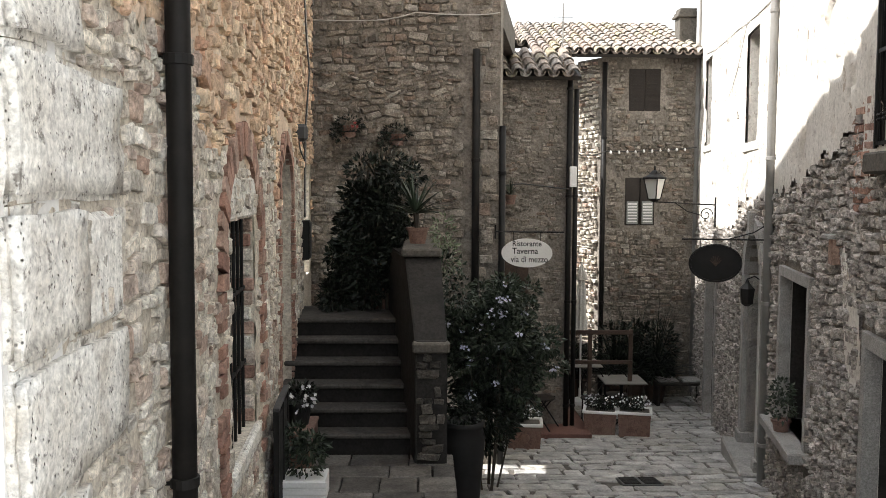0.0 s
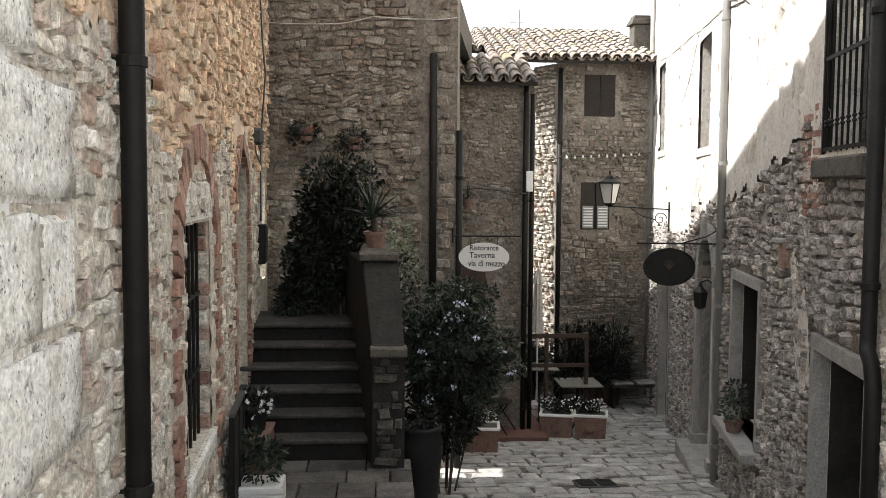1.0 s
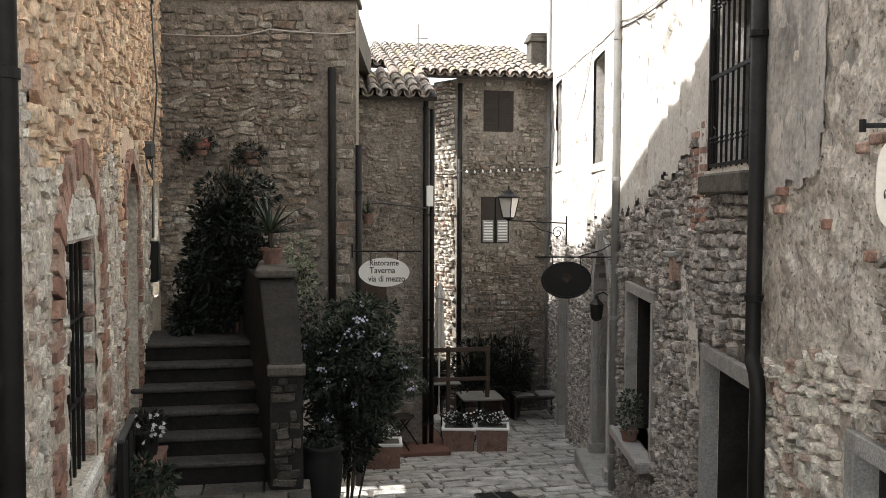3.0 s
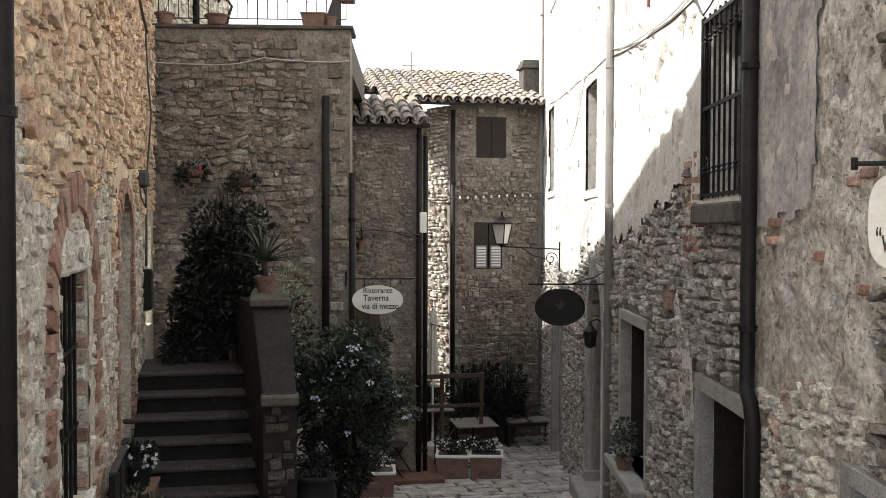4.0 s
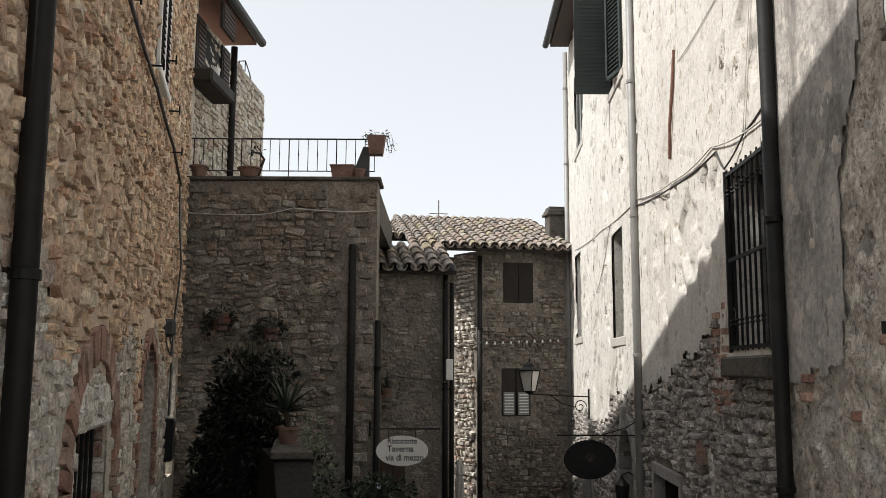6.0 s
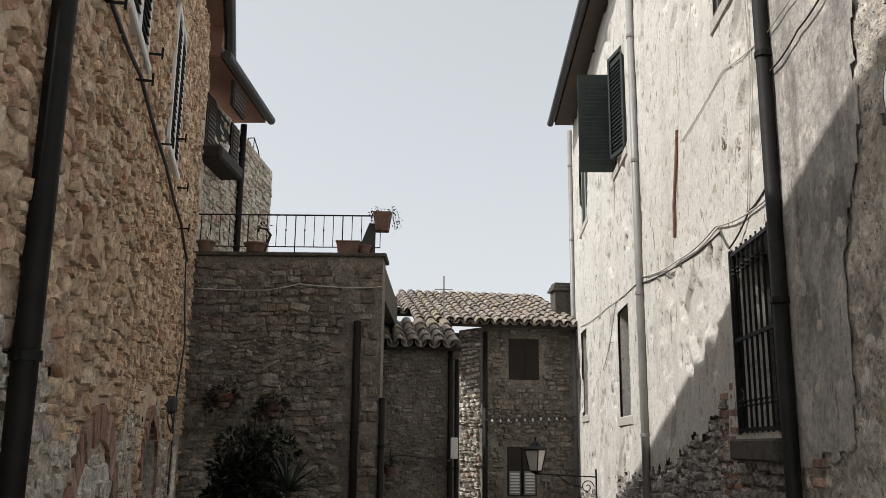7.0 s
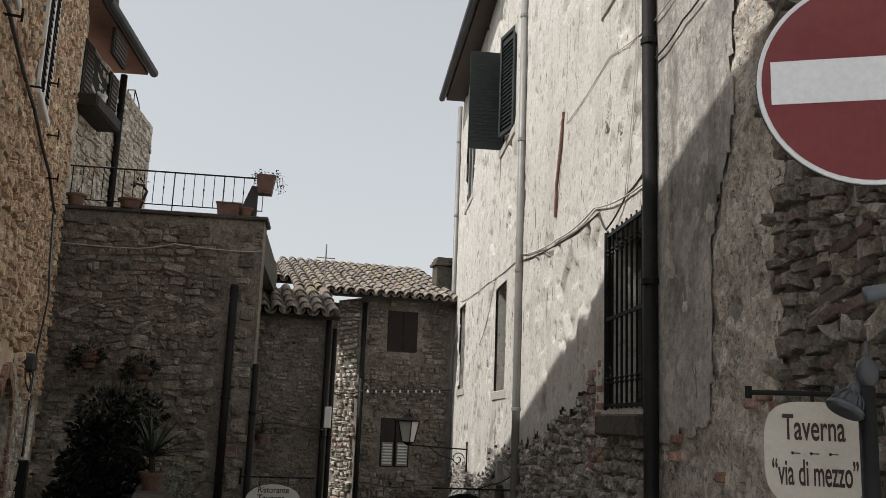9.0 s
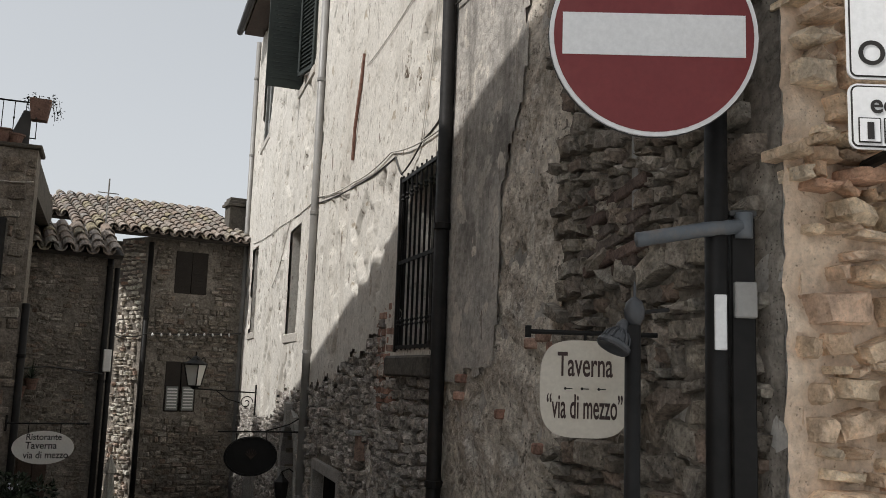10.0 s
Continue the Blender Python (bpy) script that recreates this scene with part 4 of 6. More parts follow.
# ---- left house things ----
quoins = thing("corner_blocks", "large dressed pale stone blocks at the house corner", "stonework", FL)
tagged(quoins, kind="structure")
rq = random.Random(8)
z = 0.046
k = 0
while z < 8.6:
    hgt = 0.356
    s0, s1 = ls(1.655), (ls(2.14) if k % 2 else ls(2.49)) + rq.uniform(-0.03, 0.03)
    bm = bmesh.new()
    box(bm, s0, s1, -0.035, 0.1, z + 0.002, z + hgt - 0.002)
    bmesh.ops.bevel(bm, geom=list(bm.edges), offset=0.022, segments=2, affect="EDGES")
    bmesh.ops.subdivide_edges(bm, edges=list(bm.edges), cuts=5, use_grid_fill=True)
    for v in bm.verts:
        edge = min(abs(v.co.x - s1), abs(v.co.z - z), abs(v.co.z - z - hgt)) < 0.03
        v.co.y += 0.014 * noise.noise(v.co * 8) + 0.008 * noise.noise(v.co * 24) + (0.014 * max(0, noise.noise(v.co * 15)) if edge else 0)
        v.co.x += 0.022 * noise.noise(v.co * 6 + Vector((5, 0, 0))) if v.co.x > s0 + 0.1 else 0.01 * noise.noise(v.co * 7)
        v.co.z += 0.014 * noise.noise(v.co * 6 + Vector((0, 9, 0))) + 0.006 * noise.noise(v.co * 20)
    part("block", bm, block_white, quoins, smooth=True)
    if k % 4 == 1:
        part("block", boxed(s1 + 0.02, s1 + 0.33, -0.03, 0.08, z + 0.01, z + hgt - 0.03, 0.02), block_white, quoins)
    z += hgt
    k += 1
ob = part("wall_left_front", boxed(0.0, 5.6, -0.02, 0.3, 0.0, 9.1), white_paint)
ob.matrix_world = frame_of(-1.03, 1.665, 1, 0.0) @ Matrix.Translation((-5.6, 0.0, 0))
tagged(ob, "pale plastered house front towards the square", "wall", kind="structure")
brick_ring(wall_left, ls(5.08), 3.11, 0.72, 0.91, 1.8, 26, brick_red, 0.03)
brick_ring(wall_left, ls(7.68), 3.43, 0.56, 0.69, 1.2, 20, brick_red, 0.03)
niche = thing("window_8", "square barred window with a stone lintel in a bricked arch", "window", FL)
tagged(niche, kind="structure")
part("lintel", boxed(ls(4.48), ls(5.68), -0.018, 0.3, 3.45, 3.70, 0.018), block_white, niche)
part("sill", boxed(ls(4.51), ls(5.63), -0.04, 0.35, 1.97, 2.088, 0.018), block_white, niche)
# black sheet in place of the unlit room behind the bars
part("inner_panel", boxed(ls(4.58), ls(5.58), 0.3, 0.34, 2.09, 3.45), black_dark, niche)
for i in range(6):
    x = ls(4.58) + 0.07 + i * 0.165
    bm = bmesh.new()
    tube(bm, [(x, 0.06, 2.09), (x, 0.06, 3.45)], 0.011, 6)
    part("bar", bm, iron, niche)
for z in (2.5, 2.98):
    part("crossbar", boxed(ls(4.58), ls(5.58), 0.05, 0.07, z, z + 0.02), iron, niche)
rq = random.Random(4)
for i in range(14):
    z = 2.10 + i * 0.096
    d = rq.uniform(0.06, 0.13)
    part("reveal_stone", boxed(ls(5.58) - rq.uniform(0.015, 0.035), ls(5.58) + 0.01, 0.0 + rq.uniform(-0.01, 0.02), 0.28, z, z + 0.083, 0.01), stone_pale["object"] if i % 3 else brick_red["object"], niche)
ld = thing("door_5", "deep arched doorway with a dark wooden door", "door", FL)
tagged(ld, kind="structure")
leafed_door(ld, "leaf", ls(7.13), ls(8.23), 1.25, 4.01, 0.28, wood_dark, 5)
for y0, y1, z0, z1 in ((4.6, 5.46, 6.22, 7.66), (7.05, 7.86, 6.2, 7.5)):
    o = thing("window_9" if y0 < 6 else "window_10", "upper window with louvred shutters folded on the rubble wall", "window", FL)
    tagged(o, kind="structure")
    part("sill", boxed(ls(y0) - 0.05, ls(y1) + 0.05, -0.07, 0.2, z0 - 0.06, z0, 0.01), white_paint, o)
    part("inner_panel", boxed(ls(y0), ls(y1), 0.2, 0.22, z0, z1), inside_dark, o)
    for x0, x1 in ((ls(y0), (ls(y0) + ls(y1)) / 2 - 0.003), ((ls(y0) + ls(y1)) / 2 + 0.003, ls(y1))):
        lf = part("shutter", boxed(x0, x1, -0.02, -0.005, z0, z1), shutter_blind, o)
        for q0, q1, r0, r1 in ((x0, x0 + 0.05, z0, z1), (x1 - 0.05, x1, z0, z1), (x0, x1, z0, z0 + 0.06), (x0, x1, z1 - 0.06, z1)):
            part("rail", boxed(q0, q1, -0.05, -0.021, r0, r1, 0.004), white_paint, lf)
        for i in range(2, int((z1 - z0) / 0.06) - 1):
            bm = bmesh.new()
            box(bm, x0 + 0.05, x1 - 0.05, -0.02, 0.018, -0.004, 0.004, m=Matrix.Translation((0, -0.035, z0 + i * 0.06)) @ Matrix.Rotation(radians(35), 4, "X"))
            part("slat", bm, wood_dark, lf)


def cable(label, m, pts, r, material, sag=0.0, n=24):
    """A cable strung through points on a wall, with small sags between."""
    out = []
    for (a, b) in zip(pts, pts[1:]):
        a, b = Vector(a), Vector(b)
        for i in range(n // max(1, len(pts) - 1) + 2):
            t = i / (n // max(1, len(pts) - 1) + 2)
            p = a.lerp(b, t)
            p.z -= sag * 4 * t * (1 - t)
            out.append(p)
    out.append(Vector(pts[-1]))
    bm = bmesh.new()
    tube(bm, out, r, 6)
    ob = part("cable", bm, material, smooth=True)
    ob.matrix_world = m
    return tagged(ob, label, "cable", group="cables")


cable("black cable bundle strung along the rubble wall", FL, [(ls(3.72), -0.06, 5.89), (ls(3.97), -0.06, 5.91), (ls(5.13), -0.06, 6.0), (ls(6.84), -0.06, 5.96), (ls(8.49), -0.06, 5.88), (ls(9.5), -0.06, 5.72)], 0.014, cable_mat, 0.02)
for dy, dz in ((0, 0), (0.05, 0.02), (-0.06, 0.01)):
    cable("grey cable hanging down the house corner", FL, [(ls(9.5 + dy), -0.05, 5.7), (ls(9.55 + dy), -0.07, 5.2), (ls(9.45), -0.10, 4.85 + dz), (ls(9.5 + dy), -0.05, 4.2), (ls(9.5 + dy), -0.04, 3.3)], 0.009, cable_mat if dz else cable_pale)
cable("pale cable across the terrace wall", FT, [(0.0, -0.05, 5.62), (0.9, -0.05, 5.60), (1.3, -0.06, 5.68), (2.0, -0.05, 5.64), (2.29, -0.05, 5.66)], 0.007, cable_pale, 0.01)
for y, z in ((3.97, 5.89), (5.13, 5.97), (5.48, 6.3), (6.55, 6.04), (7.5, 6.41), (8.05, 6.12), (8.5, 5.84), (5.67, 7.01)):
    bm = bmesh.new()
    box(bm, -0.007, 0.007, -0.14, 0.03, -0.006, 0.006)
    box(bm, -0.007, 0.007, -0.14, -0.127, -0.03, 0.05)
    ob = part("wall_bracket", bm, iron)
    ob.matrix_world = FL @ Matrix.Translation((ls(y), 0, z))
    tagged(ob, "small rusty iron bracket on the rubble wall", "bracket", group="wall brackets")
wl = thing("wall_lamp", "small grey bulkhead lamp on the rubble wall", "wall lamp", FL @ Matrix.Translation((ls(8.73), 0, 4.15)))
part("housing", boxed(-0.07, 0.07, -0.13, 0.0, -0.07, 0.1, 0.03), gutter_mat, wl)
bm = bmesh.new()
tube(bm, [(0.0, -0.08, -0.07), (0.03, -0.1, -0.16), (0.0, -0.09, -0.24), (-0.03, -0.06, -0.16), (-0.02, -0.03, 0.0)], 0.008, 6)
part("wire", bm, cable_mat, wl)
mb = thing("meter_box", "dark metal meter box beside the stair", "box", FL @ Matrix.Translation((ls(9.4), 0, 3.05)))
part("body", boxed(-0.1, 0.1, -0.1, 0.0, -0.2, 0.22, 0.01), iron, mb)
part("lid", boxed(-0.09, 0.09, -0.112, -0.101, -0.18, 0.2, 0.004), gutter_mat, mb)

# ---- right house small things ----
cable("thin grey cable across the pale plaster", FR, [(rs(15.6), -0.05, 5.98), (rs(12), -0.05, 5.78), (rs(9.15), -0.05, 5.68), (rs(7.3), -0.06, 5.48), (rs(6.0), -0.06, 5.46), (rs(4.8), -0.06, 5.33)], 0.006, cable_pale, 0.03)
cable("thin grey cable across the pale plaster", FR, [(rs(9.3), -0.05, 5.63), (rs(7.3), -0.05, 5.44), (rs(5.9), -0.05, 5.40), (rs(5.6), -0.08, 5.2), (rs(5.2), -0.05, 5.36), (rs(4.7), -0.05, 5.45)], 0.007, cable_mat, 0.02)
cable("slack pale wire between two windows", FR, [(rs(14.7), -0.05, 5.75), (rs(12.6), -0.06, 4.95), (rs(11.2), -0.05, 5.75)], 0.006, cable_pale, 0.12)
cable("dark cable climbing the upper plaster", FR, [(rs(4.68), -0.05, 6.11), (rs(4.1), -0.05, 6.12), (rs(3.47), -0.05, 6.2), (rs(2.9), -0.05, 6.35)], 0.006, cable_mat, 0.03)
cable("thin pale cable climbing the upper plaster", FR, [(rs(7.0), -0.05, 6.5), (rs(5.6), -0.05, 6.55), (rs(4.6), -0.05, 6.35), (rs(3.3), -0.05, 6.4)], 0.004, cable_pale, 0.02)
for dx in (0.0, 0.05):
    cable("thin wire hanging beside the downpipe", FR, [(rs(4.95 + dx), -0.05, 7.1), (rs(4.93 + dx), -0.05, 6.2), (rs(5.15 + dx), -0.06, 5.35)], 0.003, cable_pale)
bm = bmesh.new()
tube(bm, [(0, -0.05, 0.0), (-0.06, -0.06, -0.3), (-0.2, -0.065, -0.66), (-0.3, -0.05, -0.94)], 0.016, 6)
ob = part("rusted_bar", bm, soffit_brick)
ob.matrix_world = FR @ Matrix.Translation((rs(7.16), 0, 6.66))
tagged(ob, "rusted iron bar hanging on the plaster", "bar")
wb = thing("wall_niche_box", "small weathered wall box with a slanted stone cap", "box", FR @ Matrix.Translation((rs(6.6), 0, 3.05)))
part("body", boxed(-0.06, 0.06, -0.09, 0.02, 0.0, 0.2, 0.006), brick_red["object"], wb)
part("cap", boxed(-0.09, 0.09, -0.14, 0.02, 0.2, 0.235, 0.006), serena, wb)
patch_w = thing("brick_patch", "patch of exposed bricks beside the barred window", "brickwork", FR)
tagged(patch_w, kind="structure")
bm = bmesh.new()
box(bm, -0.11, 0.11, -0.04, 0.03, -0.026, 0.026, 0.004)
bme = bpy.data.meshes.new("brick")
bm.to_mesh(bme)
bm.free()
bme.materials.append(brick_red["object"])
rq = random.Random(12)
for j in range(13):
    for i in range(2):
        if rq.random() < 0.85:
            ob = new("brick", bme)
            ob.parent = patch_w
            ob.matrix_local = Matrix.Translation((rs(6.30) + 0.11 + i * 0.235 + (0.08 if j % 2 else 0) + rq.uniform(-0.01, 0.01), rq.uniform(-0.006, 0.004), 3.5 + j * 0.063)) @ Matrix.Rotation(radians(rq.gauss(0, 1.5)), 4, "Y")


def text_mesh(body, size, m, material, parent, name="lettering", thick=0.0012, xscale=1.0):
    cu = bpy.data.curves.new(name, "FONT")
    cu.body, cu.size, cu.align_x, cu.align_y, cu.extrude = body, size, "CENTER", "CENTER", thick
    cu.offset = 0.012 * size
    tmp = bpy.data.objects.new(name, cu)
    scene.collection.objects.link(tmp)
    bpy.context.view_layer.update()
    me = bpy.data.meshes.new_from_object(tmp.evaluated_get(bpy.context.evaluated_depsgraph_get()))
    bpy.data.objects.remove(tmp)
    me.materials.clear()
    me.materials.append(material)
    ob = new(name, me)
    ob.parent = parent
    ob.matrix_local = m @ Matrix.Rotation(radians(90), 4, "X") @ Matrix.Diagonal((xscale, 1, 1, 1))
    return ob


enamel_white = surface("enamel_white", [(0.78, 0.76, 0.70), (0.84, 0.82, 0.77)], 5, 60, 0.4, 0.05, 0.001, stain=0.15, stain_col=(0.4, 0.32, 0.22), stain_scale=5)
ink = surface("ink", [(0.02, 0.018, 0.016), (0.035, 0.03, 0.026)], 9, 60, 0.6, 0.0)

# oval sign of the restaurant
sg = thing("hanging_sign", "white oval enamel restaurant sign with dark lettering on an iron bracket", "sign", Matrix.Translation((1.05, 9.9, 2.885)) @ Matrix.Rotation(radians(-6), 4, "Z"))
bm = bmesh.new()
plate(bm, oval(0.29, 0.165), -0.012, 0.012)
board = part("board", bm, enamel_white, sg)
text_mesh("Ristorante", 0.088, Matrix.Translation((0.0, -0.0135, 0.105)), ink, board, xscale=0.9)
text_mesh("Taverna", 0.098, Matrix.Translation((-0.02, -0.0135, 0.02)), ink, board, xscale=0.92)
text_mesh("via di mezzo", 0.098, Matrix.Translation((0.03, -0.0135, -0.075)), ink, board, xscale=0.86)
bm = bmesh.new()
tube(bm, [(-0.36, 0, 0.24), (0.42, 0, 0.24)], 0.009, 6)
tube(bm, [(-0.36, 0, 0.16), (-0.36, 0, 0.32)], 0.012, 6)
tube(bm, [(-0.36, 0.0, 0.24), (-0.36, 0.5, 0.24)], 0.009, 6)
part("bracket", bm, iron, sg)
for x in (-0.15, 0.15):
    bm = bmesh.new()
    tube(bm, [(x, 0, 0.24), (x, 0, 0.14)], 0.005, 6)
    part("hook", bm, iron, sg)

# dark oval sign on the right house
sg = thing("hanging_sign", "black oval wrought iron sign hanging from a wall bracket", "sign", Matrix.Translation((3.06, 9.42, 2.815)) @ Matrix.Rotation(radians(-8), 4, "Z"))
bm = bmesh.new()
plate(bm, oval(0.285, 0.21), -0.014, 0.014)
board = part("board", bm, black_dark, sg)
bm = bmesh.new()
ring = [(0.27 * math.cos(a), -0.016, 0.195 * math.sin(a)) for a in [2 * math.pi * k / 32 for k in range(33)]]
tube(bm, ring, 0.008, 5, cap=False)
part("rim", bm, iron, board)
bm = bmesh.new()
for k in range(7):
    a = math.pi * (k + 0.5) / 7
    tube(bm, [(0, -0.017, -0.03), (0.06 * math.cos(a), -0.017, 0.02 + 0.06 * math.sin(a))], 0.004, 5)
part("emblem", bm, wood_brown, board)
bm = bmesh.new()
tube(bm, [(-0.36, 0, 0.26), (0.72, 0, 0.26)], 0.010, 6)
tube(bm, [(0.12, 0, 0.26), (0.4, 0, 0.34), (0.66, 0.0, 0.5)], 0.007, 6)
part("bracket", bm, iron, sg)
for x in (-0.16, 0.16):
    bm = bmesh.new()
    tube(bm, [(x, 0, 0.26), (x, 0, 0.17)], 0.005, 6)
    part("hook", bm, iron, sg)


# ---- street lamp on the right house ----
lamp_glass = bpy.data.materials.new("lamp_glass")
lamp_glass.use_nodes = True
lg = lamp_glass.node_tree.nodes["Principled BSDF"]
lg.inputs["Base Color"].default_value = (0.62, 0.61, 0.57, 1)
lg.inputs["Roughness"].default_value = 0.35
lamp = thing("street_lamp", "iron lantern with milky panes on a scrolled wall bracket", "street lamp", Matrix.Translation((3.44, 13.5, 3.46)))
bm = bmesh.new()
lathe(bm, [(0.09, 0.0), (0.16, 0.30)], 4)
part("pane", bm, lamp_glass, lamp, "milky glass panes")
for k in range(4):
    a = math.pi / 2 * k
    bm = bmesh.new()
    tube(bm, [(0.095 * math.cos(a), 0.095 * math.sin(a), -0.01), (0.168 * math.cos(a), 0.168 * math.sin(a), 0.31)], 0.010, 5)
    part("frame_bar", bm, iron, lamp)
bm = bmesh.new()
lathe(bm, [(0.18, 0.30), (0.185, 0.325), (0.09, 0.37), (0.05, 0.42), (0.015, 0.44), (0.012, 0.5)], 12)
part("cap", bm, iron, lamp)
for a in (0, 1.57, 3.14, 4.71):
    bm = bmesh.new()
    tube(bm, [(0.05 * math.cos(a), 0.05 * math.sin(a), 0.37), (0.12 * math.cos(a), 0.12 * math.sin(a), 0.42), (0.15 * math.cos(a), 0.15 * math.sin(a), 0.38)], 0.007, 5)
    part("scroll", bm, iron, lamp)
bm = bmesh.new()
lathe(bm, [(0.02, -0.06), (0.05, -0.04), (0.1, -0.01), (0.1, 0.0)], 8)
part("base", bm, iron, lamp)
bm = bmesh.new()
tube(bm, [(0.0, 0, -0.05), (0.25, 0.05, -0.06), (0.6, 0.1, -0.08), (1.03, 0.2, -0.10)], 0.012, 6)
sp = []
for k in range(22):
    a = k * 0.42
    rr = 0.11 * (1 - k / 26)
    sp.append((0.86 + rr * math.cos(a), 0.15, -0.25 + rr * math.sin(a)))
tube(bm, sp, 0.008, 5)
tube(bm, [(0.35, 0.07, -0.07), (0.55, 0.1, -0.2), (0.78, 0.14, -0.26)], 0.008, 5)
tube(bm, [(1.02, 0.2, 0.02), (1.02, 0.2, -0.45)], 0.014, 6)
part("bracket", bm, iron, lamp)

# lantern beside the arched door
ln = thing("wall_lantern", "small black iron lantern on the arched doorway", "lantern", FR @ Matrix.Translation((rs(9.7), -0.2, 2.42)))
bm = bmesh.new()
lathe(bm, [(0.03, -0.12), (0.07, -0.09), (0.09, 0.08), (0.03, 0.14), (0.008, 0.19)], 6)
part("body", bm, iron, ln)
bm = bmesh.new()
tube(bm, [(0, 0.0, 0.19), (0, 0.08, 0.22), (0, 0.18, 0.15)], 0.008, 5)
part("bracket", bm, iron, ln)

# ---- far house windows, chimney ----
fwn = thing("window_11", "small window closed by dark wooden shutters", "window", FF)
tagged(fwn, kind="structure")
for x0, x1 in ((3.73, 4.022), (4.028, 4.32)):
    lf = part("shutter", boxed(x0, x1, -0.02, 0.01, 5.06, 5.84, 0.005), wood_dark, fwn)
    for i in range(11):
        part("slat", boxed(x0 + 0.04, x1 - 0.04, -0.032, -0.021, 5.13 + i * 0.06, 5.165 + i * 0.06), wood_dark, lf)
part("inner_panel", boxed(3.74, 4.31, 0.1, 0.12, 5.07, 5.83), black_dark, fwn)
fwn = thing("window_12", "small window with louvred shutters, their lower flaps grey", "window", FF)
tagged(fwn, kind="structure")
part("inner_panel", boxed(3.70, 4.24, 0.1, 0.12, 2.92, 3.80), black_dark, fwn)
for x0, x1 in ((3.69, 3.962), (3.978, 4.25)):
    lf = part("shutter", boxed(x0, x1, -0.015, 0.012, 2.91, 3.81, 0.005), wood_dark, fwn)
    part("flap", boxed(x0 + 0.03, x1 - 0.03, -0.035, -0.016, 2.93, 3.36, 0.004), shutter_blind, lf, "pale grey flap")
    for i in range(7):
        part("slat", boxed(x0 + 0.05, x1 - 0.05, -0.05, -0.036, 2.97 + i * 0.055, 2.995 + i * 0.055), white_paint, lf)
ch = thing("chimney", "small brick chimney on the tiled roof", "chimney", Matrix.Translation((4.98, 17.3, 6.3)))
tagged(ch, kind="structure")
part("stack", boxed(-0.17, 0.17, -0.17, 0.17, 0, 0.6, 0.01), cap_stone, ch)
for i in range(3):
    part("cap_course", boxed(-0.22 + 0.03 * i, 0.22 - 0.03 * i, -0.22 + 0.03 * i, 0.22 - 0.03 * i, 0.605 + 0.06 * i, 0.66 + 0.06 * i, 0.006), cap_stone, ch)
cable("thin cable strung across the far fronts", Matrix(), [(2.1, 12.75, 4.15), (2.75, 15.8, 4.2), (3.3, 16.48, 4.30), (5.0, 16.48, 4.38)], 0.010, cable_mat, 0.03)
for k in range(10):
    bm = bmesh.new()
    lathe(bm, [(0.001, -0.03), (0.018, -0.02), (0.024, 0.0), (0.014, 0.02), (0.009, 0.035)], 8)
    ob = part("string_bulb", bm, white_paint)
    ob.matrix_world = Matrix.Translation((3.38 + 0.155 * k, 16.47, 4.275 + 0.0073 * k - 0.008 * (k % 2)))
    tagged(ob, "small white bulb on the cable across the far front", "bulb", group="string bulbs")
bm = bmesh.new()
tube(bm, [(2.05, 13.9, 5.15), (2.05, 13.9, 6.5)], 0.012, 6)
tube(bm, [(1.9, 13.9, 6.28), (2.2, 13.9, 6.28)], 0.008, 5)
ob = part("roof_aerial", bm, pipe_zinc)
tagged(ob, "thin metal aerial above the small roof", "aerial")


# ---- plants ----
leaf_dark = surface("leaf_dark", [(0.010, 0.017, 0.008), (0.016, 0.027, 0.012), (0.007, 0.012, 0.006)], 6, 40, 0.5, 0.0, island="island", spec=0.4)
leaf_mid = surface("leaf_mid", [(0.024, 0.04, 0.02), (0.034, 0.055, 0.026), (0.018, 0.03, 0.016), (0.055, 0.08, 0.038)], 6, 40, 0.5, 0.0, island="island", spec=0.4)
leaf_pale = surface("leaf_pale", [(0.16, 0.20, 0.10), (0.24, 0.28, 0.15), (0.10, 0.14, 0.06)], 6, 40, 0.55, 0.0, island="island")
leaf_sword = surface("leaf_sword", [(0.03, 0.05, 0.026), (0.045, 0.07, 0.035), (0.022, 0.038, 0.02)], 6, 40, 0.5, 0.0, island="island", spec=0.4)
petal_white = surface("petal_white", [(0.72, 0.72, 0.74), (0.80, 0.80, 0.80)], 8, 40, 0.7, 0.0, island="island")
petal_blue = surface("petal_blue", [(0.50, 0.52, 0.72), (0.62, 0.64, 0.80), (0.72, 0.72, 0.82)], 8, 40, 0.7, 0.0, island="island")
petal_red = surface("petal_red", [(0.45, 0.05, 0.05), (0.55, 0.10, 0.08)], 8, 40, 0.7, 0.0, island="island")
stem_mat = surface("stem_mat", [(0.045, 0.036, 0.024), (0.065, 0.05, 0.034)], 8, 40, 0.8, 0.2, 0.002)


def mesh_part(name, verts, faces, material, parent, label=""):
    me = bpy.data.meshes.new(name)
    me.from_pydata(verts, [], faces)
    me.materials.append(material)
    ob = new(name, me)
    ob.parent = parent
    if label:
        ob["label"] = label
    return ob


